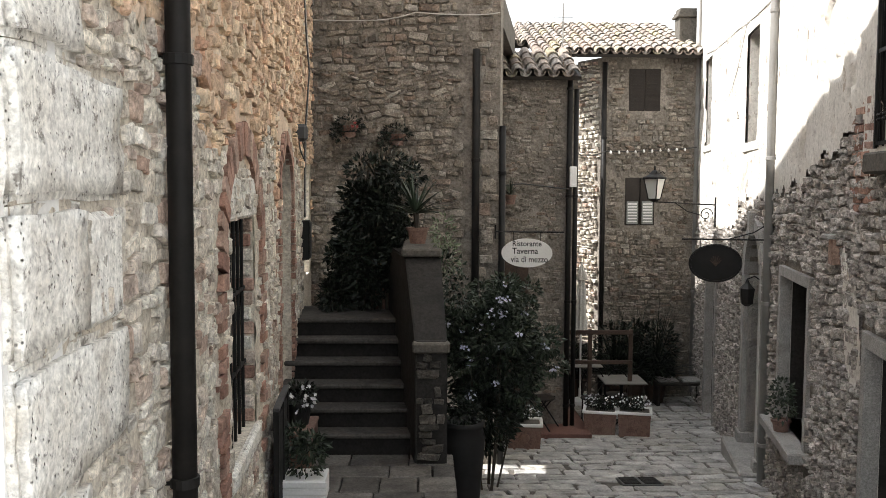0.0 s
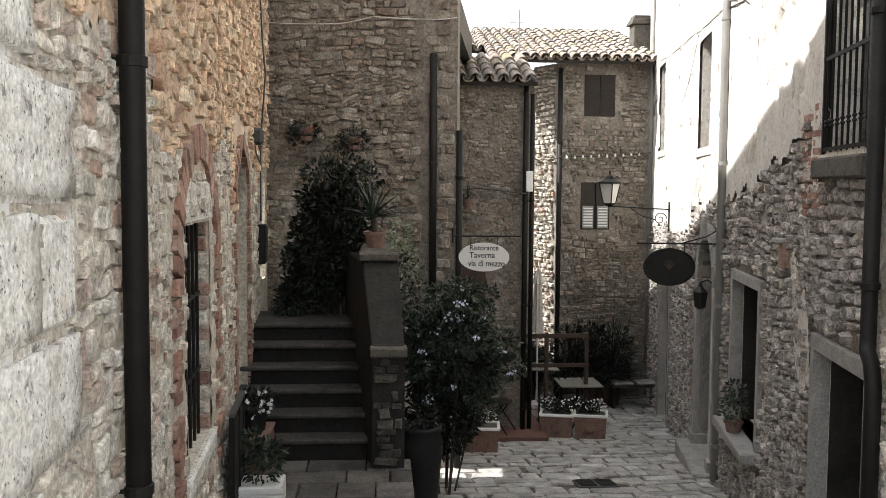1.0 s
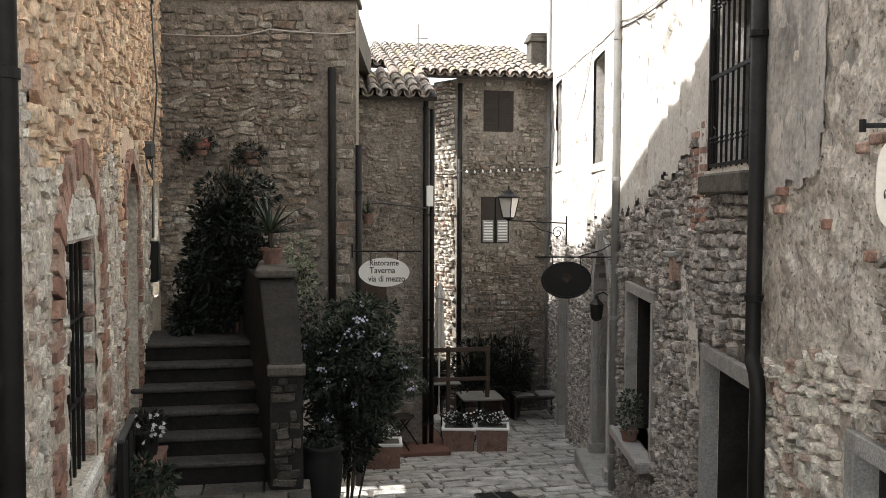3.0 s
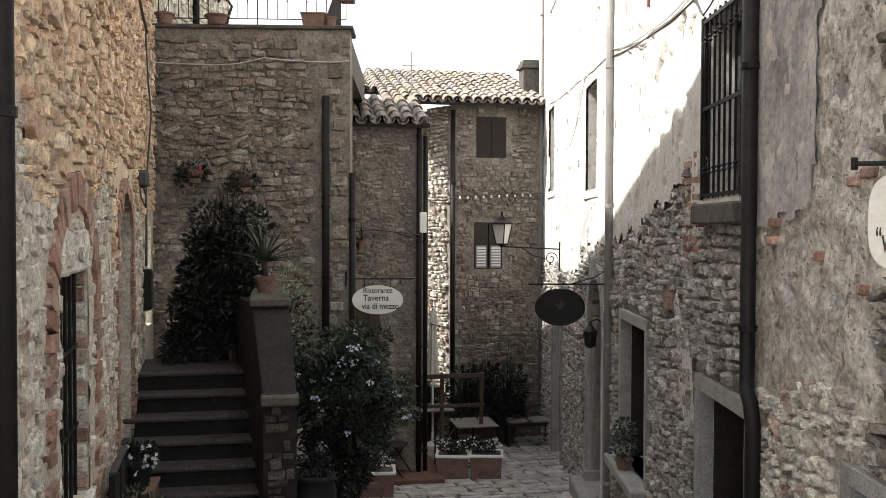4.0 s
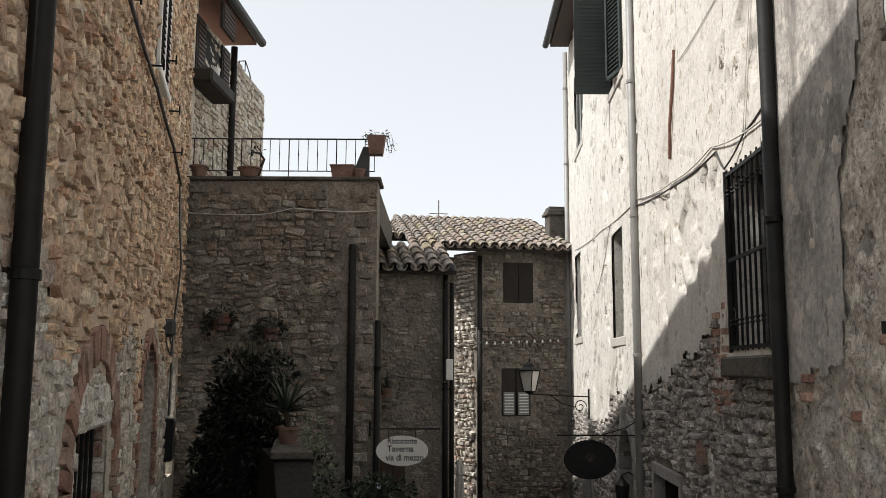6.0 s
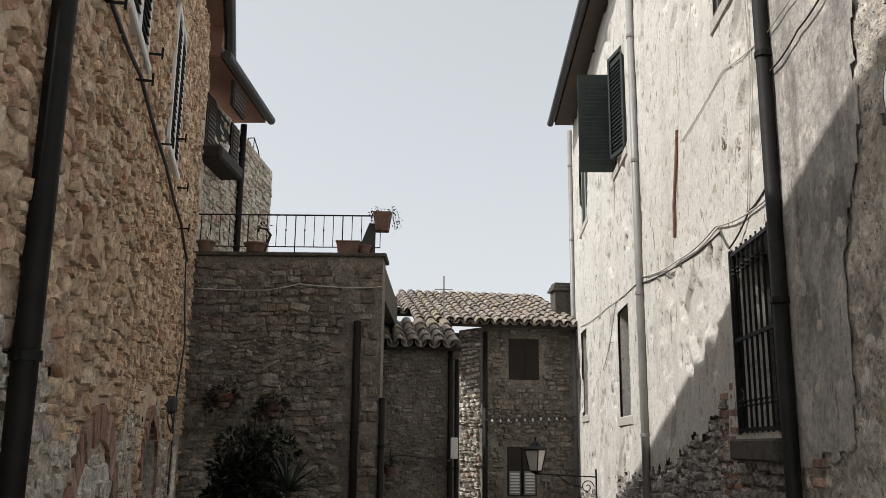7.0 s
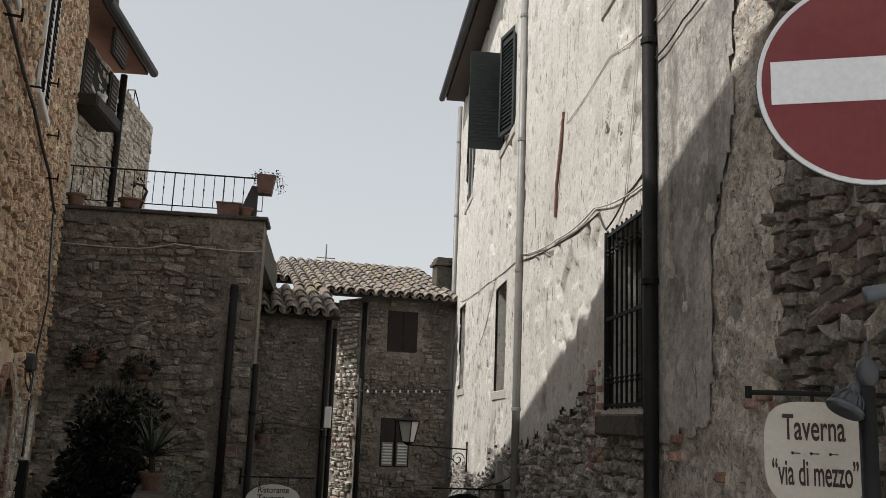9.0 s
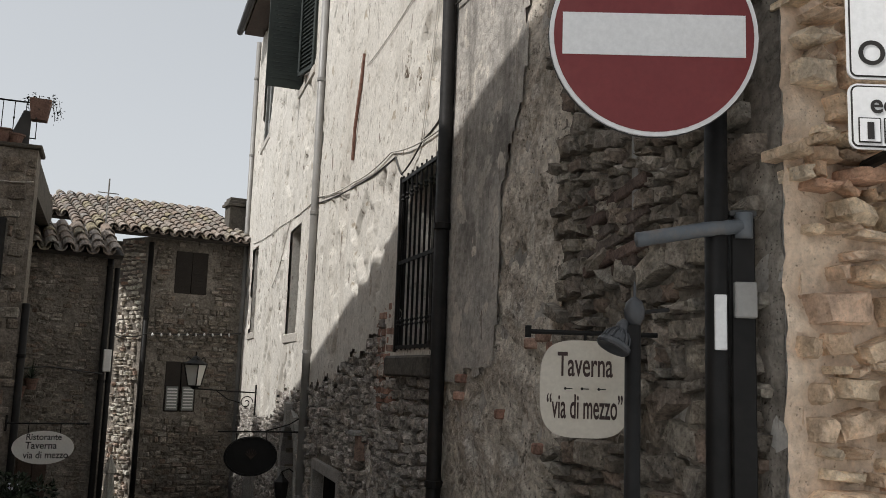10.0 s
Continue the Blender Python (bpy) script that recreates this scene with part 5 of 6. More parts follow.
def leaf(vs, fs, p, d, up, length, width):
    d = d.normalized()
    side = d.cross(up)
    side = side.normalized() if side.length > 1e-4 else Vector((1, 0, 0))
    nrm = side.cross(d)
    i = len(vs)
    vs += [tuple(p), tuple(p + d * length * 0.45 + side * width / 2 + nrm * width * 0.2), tuple(p + d * length - nrm * length * 0.12), tuple(p + d * length * 0.45 - side * width / 2 + nrm * width * 0.2)]
    fs += [(i, i + 1, i + 2), (i, i + 2, i + 3)]


def unit(r):
    while True:
        v = Vector((r.uniform(-1, 1), r.uniform(-1, 1), r.uniform(-1, 1)))
        if 0.05 < v.length < 1:
            return v


def crown(parent, name, clumps, count, length, material, seed, spread=0.5):
    """Leaves gathered in clumps: (x, y, z, rx, ry, rz) each."""
    r = random.Random(seed)
    vs, fs = [], []
    for x, y, z, rx, ry, rz in clumps:
        for _ in range(count):
            u = unit(r)
            u = u * (u.length ** -spread)
            p = Vector((x + u.x * rx, y + u.y * ry, z + u.z * rz))
            d = (u + unit(r) * 0.9 + Vector((0, 0, -0.15))).normalized()
            ln = length * r.uniform(0.6, 1.3)
            leaf(vs, fs, p, d, unit(r), ln, ln * r.uniform(0.4, 0.6))
    return mesh_part(name, vs, fs, material, parent)


def blossoms(parent, name, spots, size, material, seed, petals=5):
    r = random.Random(seed)
    vs, fs = [], []
    for p in spots:
        n = (unit(r) + Vector((0, -1.2, 0.6))).normalized()
        a = n.orthogonal().normalized()
        b = n.cross(a)
        for k in range(petals):
            t = 2 * math.pi * k / petals
            leaf(vs, fs, Vector(p), a * math.cos(t) + b * math.sin(t) + n * 0.3, n, size * r.uniform(0.8, 1.2), size * 0.7)
    return tagged(mesh_part(name, vs, fs, material, parent), kind="stuff")


def rosette(parent, name, at, count, length, width, material, seed, droop=0.5, upright=0.5):
    """Sword-shaped leaves fanning from one point."""
    r = random.Random(seed)
    vs, fs = [], []
    for _ in range(count):
        a = r.uniform(0, 2 * math.pi)
        el = r.uniform(-0.2, 1.0) * upright + 0.25
        ln = length * r.uniform(0.65, 1.15)
        d = Vector((math.cos(a) * math.cos(el), math.sin(a) * math.cos(el), math.sin(el)))
        side = Vector((-math.sin(a), math.cos(a), 0))
        p = Vector(at)
        i = len(vs)
        seg = 5
        for k in range(seg + 1):
            t = k / seg
            w = width * (0.55 + 1.2 * t * (1 - t)) * (1 - t * 0.98) / 0.8
            vs += [tuple(p - side * w / 2), tuple(p + Vector((0, 0, -w * 0.25))), tuple(p + side * w / 2)]
            d = (d + Vector((0, 0, -droop * 0.35 * t))).normalized()
            p = p + d * ln / seg
        for k in range(seg):
            q = i + 3 * k
            fs += [(q, q + 1, q + 4, q + 3), (q + 1, q + 2, q + 5, q + 4)]
    return mesh_part(name, vs, fs, material, parent)


def pot(parent, r, h, material=terracotta, at=(0, 0, 0)):
    bm = bmesh.new()
    lathe(bm, [(r * 0.68, 0), (r * 0.92, h * 0.82), (r * 1.06, h * 0.83), (r * 1.08, h), (r * 0.95, h), (r * 0.9, h * 0.88), (0.01, h * 0.88)], 20, at)
    return part("pot", bm, material, parent, smooth=False)


# stair parapet
par = thing("stair_parapet", "stepped stone parapet with slab caps beside the stair", "parapet")
tagged(par, kind="structure")
bm = bmesh.new()
side = [(7.2, 0.5), (9.4, 0.5), (9.4, 2.995), (7.93, 2.995), (7.23, 2.335), (7.2, 2.335)]
west = [bm.verts.new((-0.20 - 0.14 * (y - 7.2), y, z)) for y, z in side]
east = [bm.verts.new((0.07 - 0.06 * (y - 7.2), y, z)) for y, z in side]
bm.faces.new(west[::-1])
bm.faces.new(east)
for k in range(len(side)):
    q = (k + 1) % len(side)
    bm.faces.new((west[k], west[q], east[q], east[k]))
bmesh.ops.recalc_face_normals(bm, faces=bm.faces)
bmesh.ops.bevel(bm, geom=list(bm.edges), offset=0.012, segments=2, affect="EDGES")
# body colour carries the corner's shade; the caps stay lighter
part("body", bm, shade_stone, par)
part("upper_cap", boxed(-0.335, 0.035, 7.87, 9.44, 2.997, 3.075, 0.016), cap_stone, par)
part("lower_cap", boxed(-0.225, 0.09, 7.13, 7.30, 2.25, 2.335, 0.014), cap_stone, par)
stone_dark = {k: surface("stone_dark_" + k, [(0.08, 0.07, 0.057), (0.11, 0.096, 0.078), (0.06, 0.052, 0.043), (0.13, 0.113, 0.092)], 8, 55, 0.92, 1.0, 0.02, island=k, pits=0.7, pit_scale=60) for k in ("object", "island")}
pw = thing("parapet_face", "rubble face of the stair parapet", "stonework", frame_of(-0.21, 7.19, 1, 0))
tagged(pw, kind="structure")
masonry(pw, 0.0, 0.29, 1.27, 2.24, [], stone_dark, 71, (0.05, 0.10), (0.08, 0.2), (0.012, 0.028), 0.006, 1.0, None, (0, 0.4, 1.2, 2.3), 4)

# flowering shrub
shrub = thing("flowering_shrub", "dense green shrub with clusters of pale blue flowers beside the stair", "shrub", Matrix.Translation((0.55, 8.9, 0.5)))
rq = random.Random(21)
bm = bmesh.new()
for i in range(9):
    a = rq.uniform(0, 6.28)
    tube(bm, [(0.1 * math.cos(a), 0.1 * math.sin(a), 0), (0.25 * math.cos(a), 0.2 * math.sin(a), 0.7), (0.3 * math.cos(a), 0.2 * math.sin(a), 1.3 + rq.uniform(0, 0.4))], 0.012, 5, r1=0.006)
part("stem", bm, stem_mat, shrub)
cl = []
for i in range(60):
    u = unit(rq)
    cl.append((0.06 + u.x * 0.60, u.y * 0.34, 1.55 + u.z * 0.80 - 0.25 * max(0, u.x) * u.x, rq.uniform(0.10, 0.2), rq.uniform(0.10, 0.18), rq.uniform(0.09, 0.17)))
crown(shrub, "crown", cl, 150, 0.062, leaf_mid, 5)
# inner leaves in a darker green, shade within the shrub by colour
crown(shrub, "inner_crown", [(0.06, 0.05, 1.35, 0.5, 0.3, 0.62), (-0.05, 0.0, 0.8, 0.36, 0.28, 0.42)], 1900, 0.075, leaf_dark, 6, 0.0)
spots = []
for i in range(34):
    c = cl[rq.randrange(len(cl))]
    base = Vector((c[0], c[1] - c[4], c[2]))
    for k in range(7):
        spots.append(base + Vector((rq.gauss(0, 0.025), rq.gauss(-0.02, 0.02), rq.gauss(0, 0.022))))
blossoms(shrub, "blossom", spots, 0.017, petal_blue, 7)
vine = thing("trailing_vine", "pale variegated ivy hanging over the parapet cap", "vine", Matrix.Translation((0.05, 8.1, 3.10)))
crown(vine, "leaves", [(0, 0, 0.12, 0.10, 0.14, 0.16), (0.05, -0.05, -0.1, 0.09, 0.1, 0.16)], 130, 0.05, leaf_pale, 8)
# lower leaves shaded by colour, with a darker leaf material
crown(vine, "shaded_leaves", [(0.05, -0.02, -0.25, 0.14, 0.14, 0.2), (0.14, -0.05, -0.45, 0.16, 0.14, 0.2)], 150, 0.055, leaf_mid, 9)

# plants on the landing
yuc = thing("yucca", "potted yucca with long green sword leaves on the parapet cap", "plant", Matrix.Translation((-0.19, 8.62, 3.075)))
pot(yuc, 0.11, 0.16)
bm = bmesh.new()
tube(bm, [(0, 0, 0.12), (-0.01, 0.0, 0.22), (-0.02, 0.0, 0.32)], 0.028, 7)
part("trunk", bm, stem_mat, yuc)
rosette(yuc, "leaves", (-0.02, 0.0, 0.30), 54, 0.46, 0.045, leaf_sword, 4, 0.7, 1.0)
dk = thing("climbing_shrub", "dark evergreen shrub filling the corner above the stair", "shrub", Matrix.Translation((-0.72, 9.35, 2.31)))
rq = random.Random(31)
cl = []
for i in range(40):
    z = rq.uniform(0.1, 1.5)
    w = 0.50 - 0.17 * z
    cl.append((rq.uniform(-w, w) + 0.12 * z, rq.uniform(-0.15, 0.18), z, rq.uniform(0.10, 0.2), 0.14, rq.uniform(0.10, 0.2)))
bm = bmesh.new()
for i in range(6):
    x = rq.uniform(-0.3, 0.3)
    tube(bm, [(x, 0, 0), (x * 0.8 + 0.05, 0.02, 0.9), (x * 0.6 + 0.12, 0, 1.7)], 0.02, 5, r1=0.006)
part("stem", bm, stem_mat, dk)
crown(dk, "crown", cl, 170, 0.075, leaf_dark, 12)
crown(dk, "inner_crown", [(0.0, 0.1, 0.7, 0.38, 0.16, 0.65)], 2200, 0.085, leaf_dark, 13, 0.0)
cac = thing("tall_sword_plant", "upright dark sword plant above the stair", "plant", Matrix.Translation((-0.6, 9.5, 2.31)))
pot(cac, 0.14, 0.24)
rosette(cac, "leaves", (0, 0, 1.35), 26, 0.62, 0.04, leaf_dark, 14, 0.15, 1.3)
bm = bmesh.new()
tube(bm, [(0, 0, 0.2), (0.02, 0, 1.4)], 0.03, 6)
part("trunk", bm, stem_mat, cac)
for x, y, z, flower in ((-1.02, 10.50, 4.22, True), (-0.45, 10.42, 4.12, False)):
    wp = thing("wall_planter", "terracotta planter fixed to the rubble wall, trailing green leaves", "planter", Matrix.Translation((x, y, z)), group="wall planters")
    pot(wp, 0.11, 0.13)
    bm = bmesh.new()
    tube(bm, [(-0.13, 0.12, 0.06), (-0.12, 0, 0.06), (0, -0.12, 0.06), (0.12, 0, 0.06), (0.13, 0.12, 0.06)], 0.007, 5)
    part("holder", bm, iron, wp)
    crown(wp, "leaves", [(0, -0.02, 0.15, 0.17, 0.1, 0.09), (-0.12, -0.04, 0.05, 0.1, 0.08, 0.1)], 130, 0.05, leaf_dark, 15)
    if flower:
        blossoms(wp, "blossom", [(0.08, -0.1, 0.16), (0.11, -0.09, 0.12), (0.05, -0.11, 0.12)], 0.025, petal_red, 16)

# ---- terrace ----
rail = thing("terrace_railing", "thin wrought iron railing with beaded bars on the terrace edge", "railing", FT)
bm = bmesh.new()
tube(bm, [(0.0, 0.12, 6.57), (2.25, 0.12, 6.57)], 0.010, 6)
part("top_rail", bm, iron, rail)
bm = bmesh.new()
tube(bm, [(0.0, 0.12, 6.17), (2.25, 0.12, 6.17)], 0.007, 6)
part("lower_rail", bm, iron, rail)
for i in range(20):
    x = 0.04 + i * 0.116
    bm = bmesh.new()
    tube(bm, [(x, 0.12, 6.07 if i % 5 == 0 else 6.17), (x, 0.12, 6.57)], 0.0075 if i % 5 == 0 else 0.005, 5)
    if i % 2:
        lathe(bm, [(0.005, -0.02), (0.011, 0.0), (0.005, 0.02)], 6, (x, 0.12, 6.38))
    part("bar", bm, iron, rail)
for x, r, h, kind in ((0.14, 0.11, 0.13, "spike"), (0.75, 0.14, 0.11, "bent"), (2.06, 0.09, 0.1, "none")):
    tp = thing("terrace_pot", "terracotta pot on the terrace edge", "flower pot", FT @ Matrix.Translation((x, 0.02, 6.07)), group="terrace pots")
    pot(tp, r, h)
    if kind == "spike":
        rosette(tp, "leaves", (0, 0, h * 0.85), 9, 0.22, 0.012, leaf_dark, 3, 0.1, 1.5)
    if kind == "bent":
        bm = bmesh.new()
        tube(bm, [(0.1, 0, 0.0), (0.14, 0, 0.14), (0.17, 0, 0.22), (0.12, 0, 0.29), (0.03, 0, 0.31)], 0.022, 7, r1=0.012)
        part("stem", bm, stem_mat, tp)
        crown(tp, "leaves", [(0.08, 0, 0.32, 0.09, 0.05, 0.04)], 30, 0.05, leaf_dark, 17)
tb = thing("terrace_pot", "rectangular terracotta trough on the terrace edge", "flower pot", FT @ Matrix.Translation((1.87, 0.02, 6.07)), group="terrace pots")
bm = bmesh.new()
vs = box(bm, -0.14, 0.14, -0.07, 0.07, 0.0, 0.125)
for v in vs:
    if v.co.z < 0.01:
        v.co.x *= 0.86
        v.co.y *= 0.86
part("trough", bm, terracotta, tb)
part("rim", boxed(-0.15, 0.15, -0.08, 0.08, 0.126, 0.15, 0.008), terracotta, tb)
hp = thing("hanging_planter", "terracotta wall planter with trailing stems at the railing's corner", "planter", FT @ Matrix.Translation((2.27, 0.06, 6.46)))
bm = bmesh.new()
vs = box(bm, -0.11, 0.11, -0.1, 0.1, -0.1, 0.13)
for v in vs:
    if v.co.z < 0:
        v.co.x *= 0.72
        v.co.y *= 0.72
part("pot", bm, terracotta, hp)
bm = bmesh.new()
box(bm, -0.30, -0.08, 0.0, 0.03, -0.38, 0.0)
for v in bm.verts:
    if v.co.x < -0.2 and v.co.z > -0.1:
        v.co.x += 0.14
part("support", bm, gutter_mat, hp)
bm = bmesh.new()
rq = random.Random(3)
tips = []
for i in range(10):
    a, l = rq.uniform(-0.4, 3.5), rq.uniform(0.1, 0.24)
    e = Vector((math.cos(a) * l + 0.03, rq.uniform(-0.06, 0.06), 0.12 + abs(math.sin(a)) * 0.06))
    f = e + Vector((0.04, 0, -rq.uniform(0.05, 0.28)))
    tube(bm, [(0, 0, 0.11), e, f], 0.003, 4)
    tips += [e, (e + f) / 2, f]
part("stem", bm, stem_mat, hp)
crown(hp, "leaves", [(*t, 0.04, 0.03, 0.04) for t in tips], 5, 0.035, leaf_dark, 18)

# back house window with its box, shutters
FB = F2
bs = thing("window_13", "upper window with open brown shutters and a flower box", "window", FB)
tagged(bs, kind="structure")
part("inner_panel", boxed(0.54, 1.24, -0.03, -0.012, 7.72, 8.4), black_dark, bs)
for x0, x1 in ((0.14, 0.51), (1.27, 1.64)):
    lf = part("shutter", boxed(x0, x1, -0.07, -0.045, 7.68, 8.42, 0.005), wood_dark, bs)
    for i in range(10):
        part("slat", boxed(x0 + 0.04, x1 - 0.04, -0.085, -0.071, 7.74 + i * 0.064, 7.775 + i * 0.064), wood_brown, lf)
part("ledge", boxed(0.0, 1.05, -0.34, 0.0, 7.45, 7.64, 0.03), wood_dark, bs)
up = thing("window_14", "small louvred shutter below the eave", "window", FB)
tagged(up, kind="structure")
part("shutter", boxed(0.35, 0.95, -0.34, -0.3, 8.32, 8.68, 0.005), wood_dark, up)
for i in range(5):
    part("slat", boxed(0.38, 0.92, -0.355, -0.341, 8.36 + i * 0.062, 8.395 + i * 0.062), wood_brown, up)
fp_ = thing("flower_pot", "small white pot on the window ledge", "flower pot", FB @ Matrix.Translation((0.55, -0.2, 7.64)))
pot(fp_, 0.07, 0.16, white_paint)
bm = bmesh.new()
tube(bm, [(2.6, 0.05, 8.5), (2.55, 0.05, 8.62), (2.9, 0.05, 8.75), (3.2, 0.05, 8.62), (3.3, 0.05, 8.5)], 0.01, 5)
tube(bm, [(2.9, 0.05, 8.5), (2.9, 0.05, 8.75)], 0.008, 5)
ob = part("roof_rail", bm, iron)
ob.matrix_world = FB
tagged(ob, "small curved iron rail on the wall top", "railing")

# ---- foot of the stair ----
bx = thing("planter_box", "reddish terracotta plinth block at the foot of the stair", "plinth", Matrix.Translation((-1.19, 7.15, 1.29)))
part("body", boxed(-0.12, 0.14, -0.25, 0.3, 0.0, 0.32, 0.012), terracotta, bx)
part("top", boxed(-0.13, 0.15, -0.26, 0.31, 0.321, 0.35, 0.006), terracotta, bx)
pt = thing("potted_plant", "dark pot of trailing white daisies at the foot of the stair", "potted plant", Matrix.Translation((-1.18, 7.2, 1.64)))
pot(pt, 0.12, 0.2, black_dark)
crown(pt, "leaves", [(0, -0.02, 0.25, 0.16, 0.13, 0.1)], 220, 0.05, leaf_dark, 19)
rq = random.Random(7)
blossoms(pt, "blossom", [(rq.uniform(-0.14, 0.2), rq.uniform(-0.2, -0.08), rq.uniform(0.12, 0.36)) for _ in range(30)], 0.020, petal_white, 20, 6)
pt = thing("potted_plant", "leafy shrub in a white slatted box by the wall", "potted plant", Matrix.Translation((-1.02, 6.42, 1.29)))
part("box", boxed(-0.16, 0.16, -0.15, 0.15, 0.0, 0.17, 0.006), white_paint, pt)
for i in range(3):
    part("slat", boxed(-0.172, 0.172, -0.165, -0.151, 0.01 + i * 0.055, 0.055 + i * 0.055, 0.004), white_paint, pt)
crown(pt, "leaves", [(0, 0, 0.3, 0.15, 0.15, 0.14), (0.05, -0.05, 0.4, 0.12, 0.1, 0.1), (-0.08, 0, 0.45, 0.08, 0.1, 0.1)], 200, 0.055, leaf_mid, 22)
gt = thing("iron_gate", "dark iron gate folded against the house wall", "gate", FL)
for x in (ls(5.93), ls(6.31), ls(6.65)):
    part("post", boxed(x - 0.02, x + 0.02, -0.12, -0.08, 1.1, 2.07, 0.004), iron, gt)
part("panel", boxed(ls(5.93), ls(6.65), -0.108, -0.095, 1.15, 2.0), black_dark, gt)
part("top_rail", boxed(ls(5.91), ls(6.67), -0.125, -0.078, 2.071, 2.095, 0.004), gutter_mat, gt)
jar = thing("tall_jar", "tall dark terracotta jar beside the parapet", "jar", Matrix.Translation((0.26, 8.1, 0.55)))
bm = bmesh.new()
lathe(bm, [(0.13, 0), (0.15, 0.1), (0.19, 0.55), (0.20, 0.72), (0.175, 0.8), (0.195, 0.83), (0.195, 0.87), (0.15, 0.87), (0.14, 0.7)], 22)
part("body", bm, black_dark, jar, smooth=True)
crown(jar, "leaves", [(0, 0, 0.95, 0.16, 0.16, 0.12)], 150, 0.055, leaf_dark, 23)


# ---- cafe terrace ----
def trough(label, m, w=0.47, d=0.36, h=0.38, seed=1):
    o = thing("flower_trough", label, "planter", m, group="flower troughs")
    bm = bmesh.new()
    vs = box(bm, -w / 2, w / 2, -d / 2, d / 2, 0.0, h - 0.04)
    for v in vs:
        if v.co.z < 0.01:
            v.co.x *= 0.92
            v.co.y *= 0.92
    part("body", bm, terracotta, o)
    part("base_band", boxed(-w * 0.475, w * 0.475, -d * 0.475, d * 0.475, 0.0, 0.03, 0.005), terracotta, o)
    for q in ((-w / 2 - 0.02, w / 2 + 0.02, -d / 2 - 0.02, -d / 2 + 0.02), (-w / 2 - 0.02, w / 2 + 0.02, d / 2 - 0.02, d / 2 + 0.02), (-w / 2 - 0.02, -w / 2 + 0.02, -d / 2 + 0.021, d / 2 - 0.021), (w / 2 - 0.02, w / 2 + 0.02, -d / 2 + 0.021, d / 2 - 0.021)):
        part("rim", boxed(*q, h - 0.04, h, 0.008), white_paint, o, "whitened rim")
    bm = bmesh.new()
    lathe(bm, [(0.075, 0.0), (0.07, 0.012), (0.03, 0.018)], 14)
    rosette_ = part("medallion", bm, terracotta, o)
    rosette_.matrix_local = Matrix.Translation((0, -d / 2 * 0.965, h * 0.45)) @ Matrix.Rotation(radians(90), 4, "X")
    part("soil", boxed(-w / 2 + 0.03, w / 2 - 0.03, -d / 2 + 0.03, d / 2 - 0.03, h - 0.06, h - 0.02), soil, o)
    r = random.Random(seed)
    crown(o, "leaves", [(r.uniform(-w / 3, w / 3), r.uniform(-d / 4, d / 4), h + 0.08, 0.11, 0.1, 0.08) for _ in range(7)], 70, 0.05, leaf_dark, seed)
    blossoms(o, "blossom", [(r.uniform(-w / 2, w / 2), r.uniform(-d / 2, d / 3), h + r.uniform(0.08, 0.2)) for _ in range(40)], 0.018, petal_white, seed + 1)
    return o


TURN = Matrix.Rotation(radians(-14), 4, "Z")
trough("square terracotta trough of white flowers at the terrace corner", Matrix.Translation((2.50, 12.72, ground_z(12.72) - 0.01)) @ TURN, seed=41)
trough("square terracotta trough of white flowers beside its twin", Matrix.Translation((2.98, 12.60, ground_z(12.60) - 0.01)) @ TURN, seed=43)
trough("square terracotta trough of white flowers below the shrub", Matrix.Translation((1.24, 11.6, ground_z(11.6) - 0.01)) @ Matrix.Rotation(radians(-6), 4, "Z"), 0.46, 0.36, 0.36, seed=45)
ob = part("cafe_deck", boxed(0.9, 2.3, 12.3, 15.1, -0.5, 0.10, 0.01), surface("deck_red", [(0.16, 0.065, 0.045), (0.20, 0.085, 0.06)], 5, 50, 0.75, 0.3, 0.004))
ob.matrix_world = Matrix.Rotation(radians(0), 4, "Z")
tagged(ob, "dark red painted deck of the cafe", "deck", kind="structure")
par_ = thing("closed_parasol", "folded pale parasol on a white pole in a round base", "parasol", Matrix.Translation((2.44, 14.1, 0.10)) @ Matrix.Diagonal((0.8, 0.8, 1, 1)))
bm = bmesh.new()
lathe(bm, [(0.22, 0.0), (0.21, 0.06), (0.1, 0.09), (0.04, 0.11), (0.03, 0.25)], 20)
part("base", bm, white_paint, par_)
bm = bmesh.new()
tube(bm, [(0, 0, 0.1), (0, 0, 2.3)], 0.02, 8)
part("pole", bm, white_paint, par_)
bm = bmesh.new()
rings = []
canvas = surface("canvas", [(0.55, 0.52, 0.46), (0.62, 0.59, 0.53)], 5, 60, 0.9, 0.3, 0.003)
for z, r in ((1.22, 0.11), (1.3, 0.10), (1.5, 0.085), (1.9, 0.075), (2.02, 0.06), (2.04, 0.10), (2.12, 0.08), (2.3, 0.015)):
    rings.append([bm.verts.new(((r * (1 + 0.35 * (k % 2)) - 0.01) * math.cos(2 * math.pi * k / 16), (r * (1 + 0.35 * (k % 2)) - 0.01) * math.sin(2 * math.pi * k / 16), z)) for k in range(16)])
for a, b in zip(rings, rings[1:]):
    for k in range(16):
        bm.faces.new((a[k], a[(k + 1) % 16], b[(k + 1) % 16], b[k]))
part("canopy", bm, canvas, par_, "folded canvas canopy")
fn = thing("wooden_fence", "dark brown wooden barrier round the cafe terrace", "fence", Matrix.Translation((1.84, 13.4, 0.0)))
for x in (0.0, 0.62, 1.25):
    part("post", boxed(x - 0.03, x + 0.03, -0.03, 0.03, -0.25, 1.44, 0.006), wood_brown, fn)
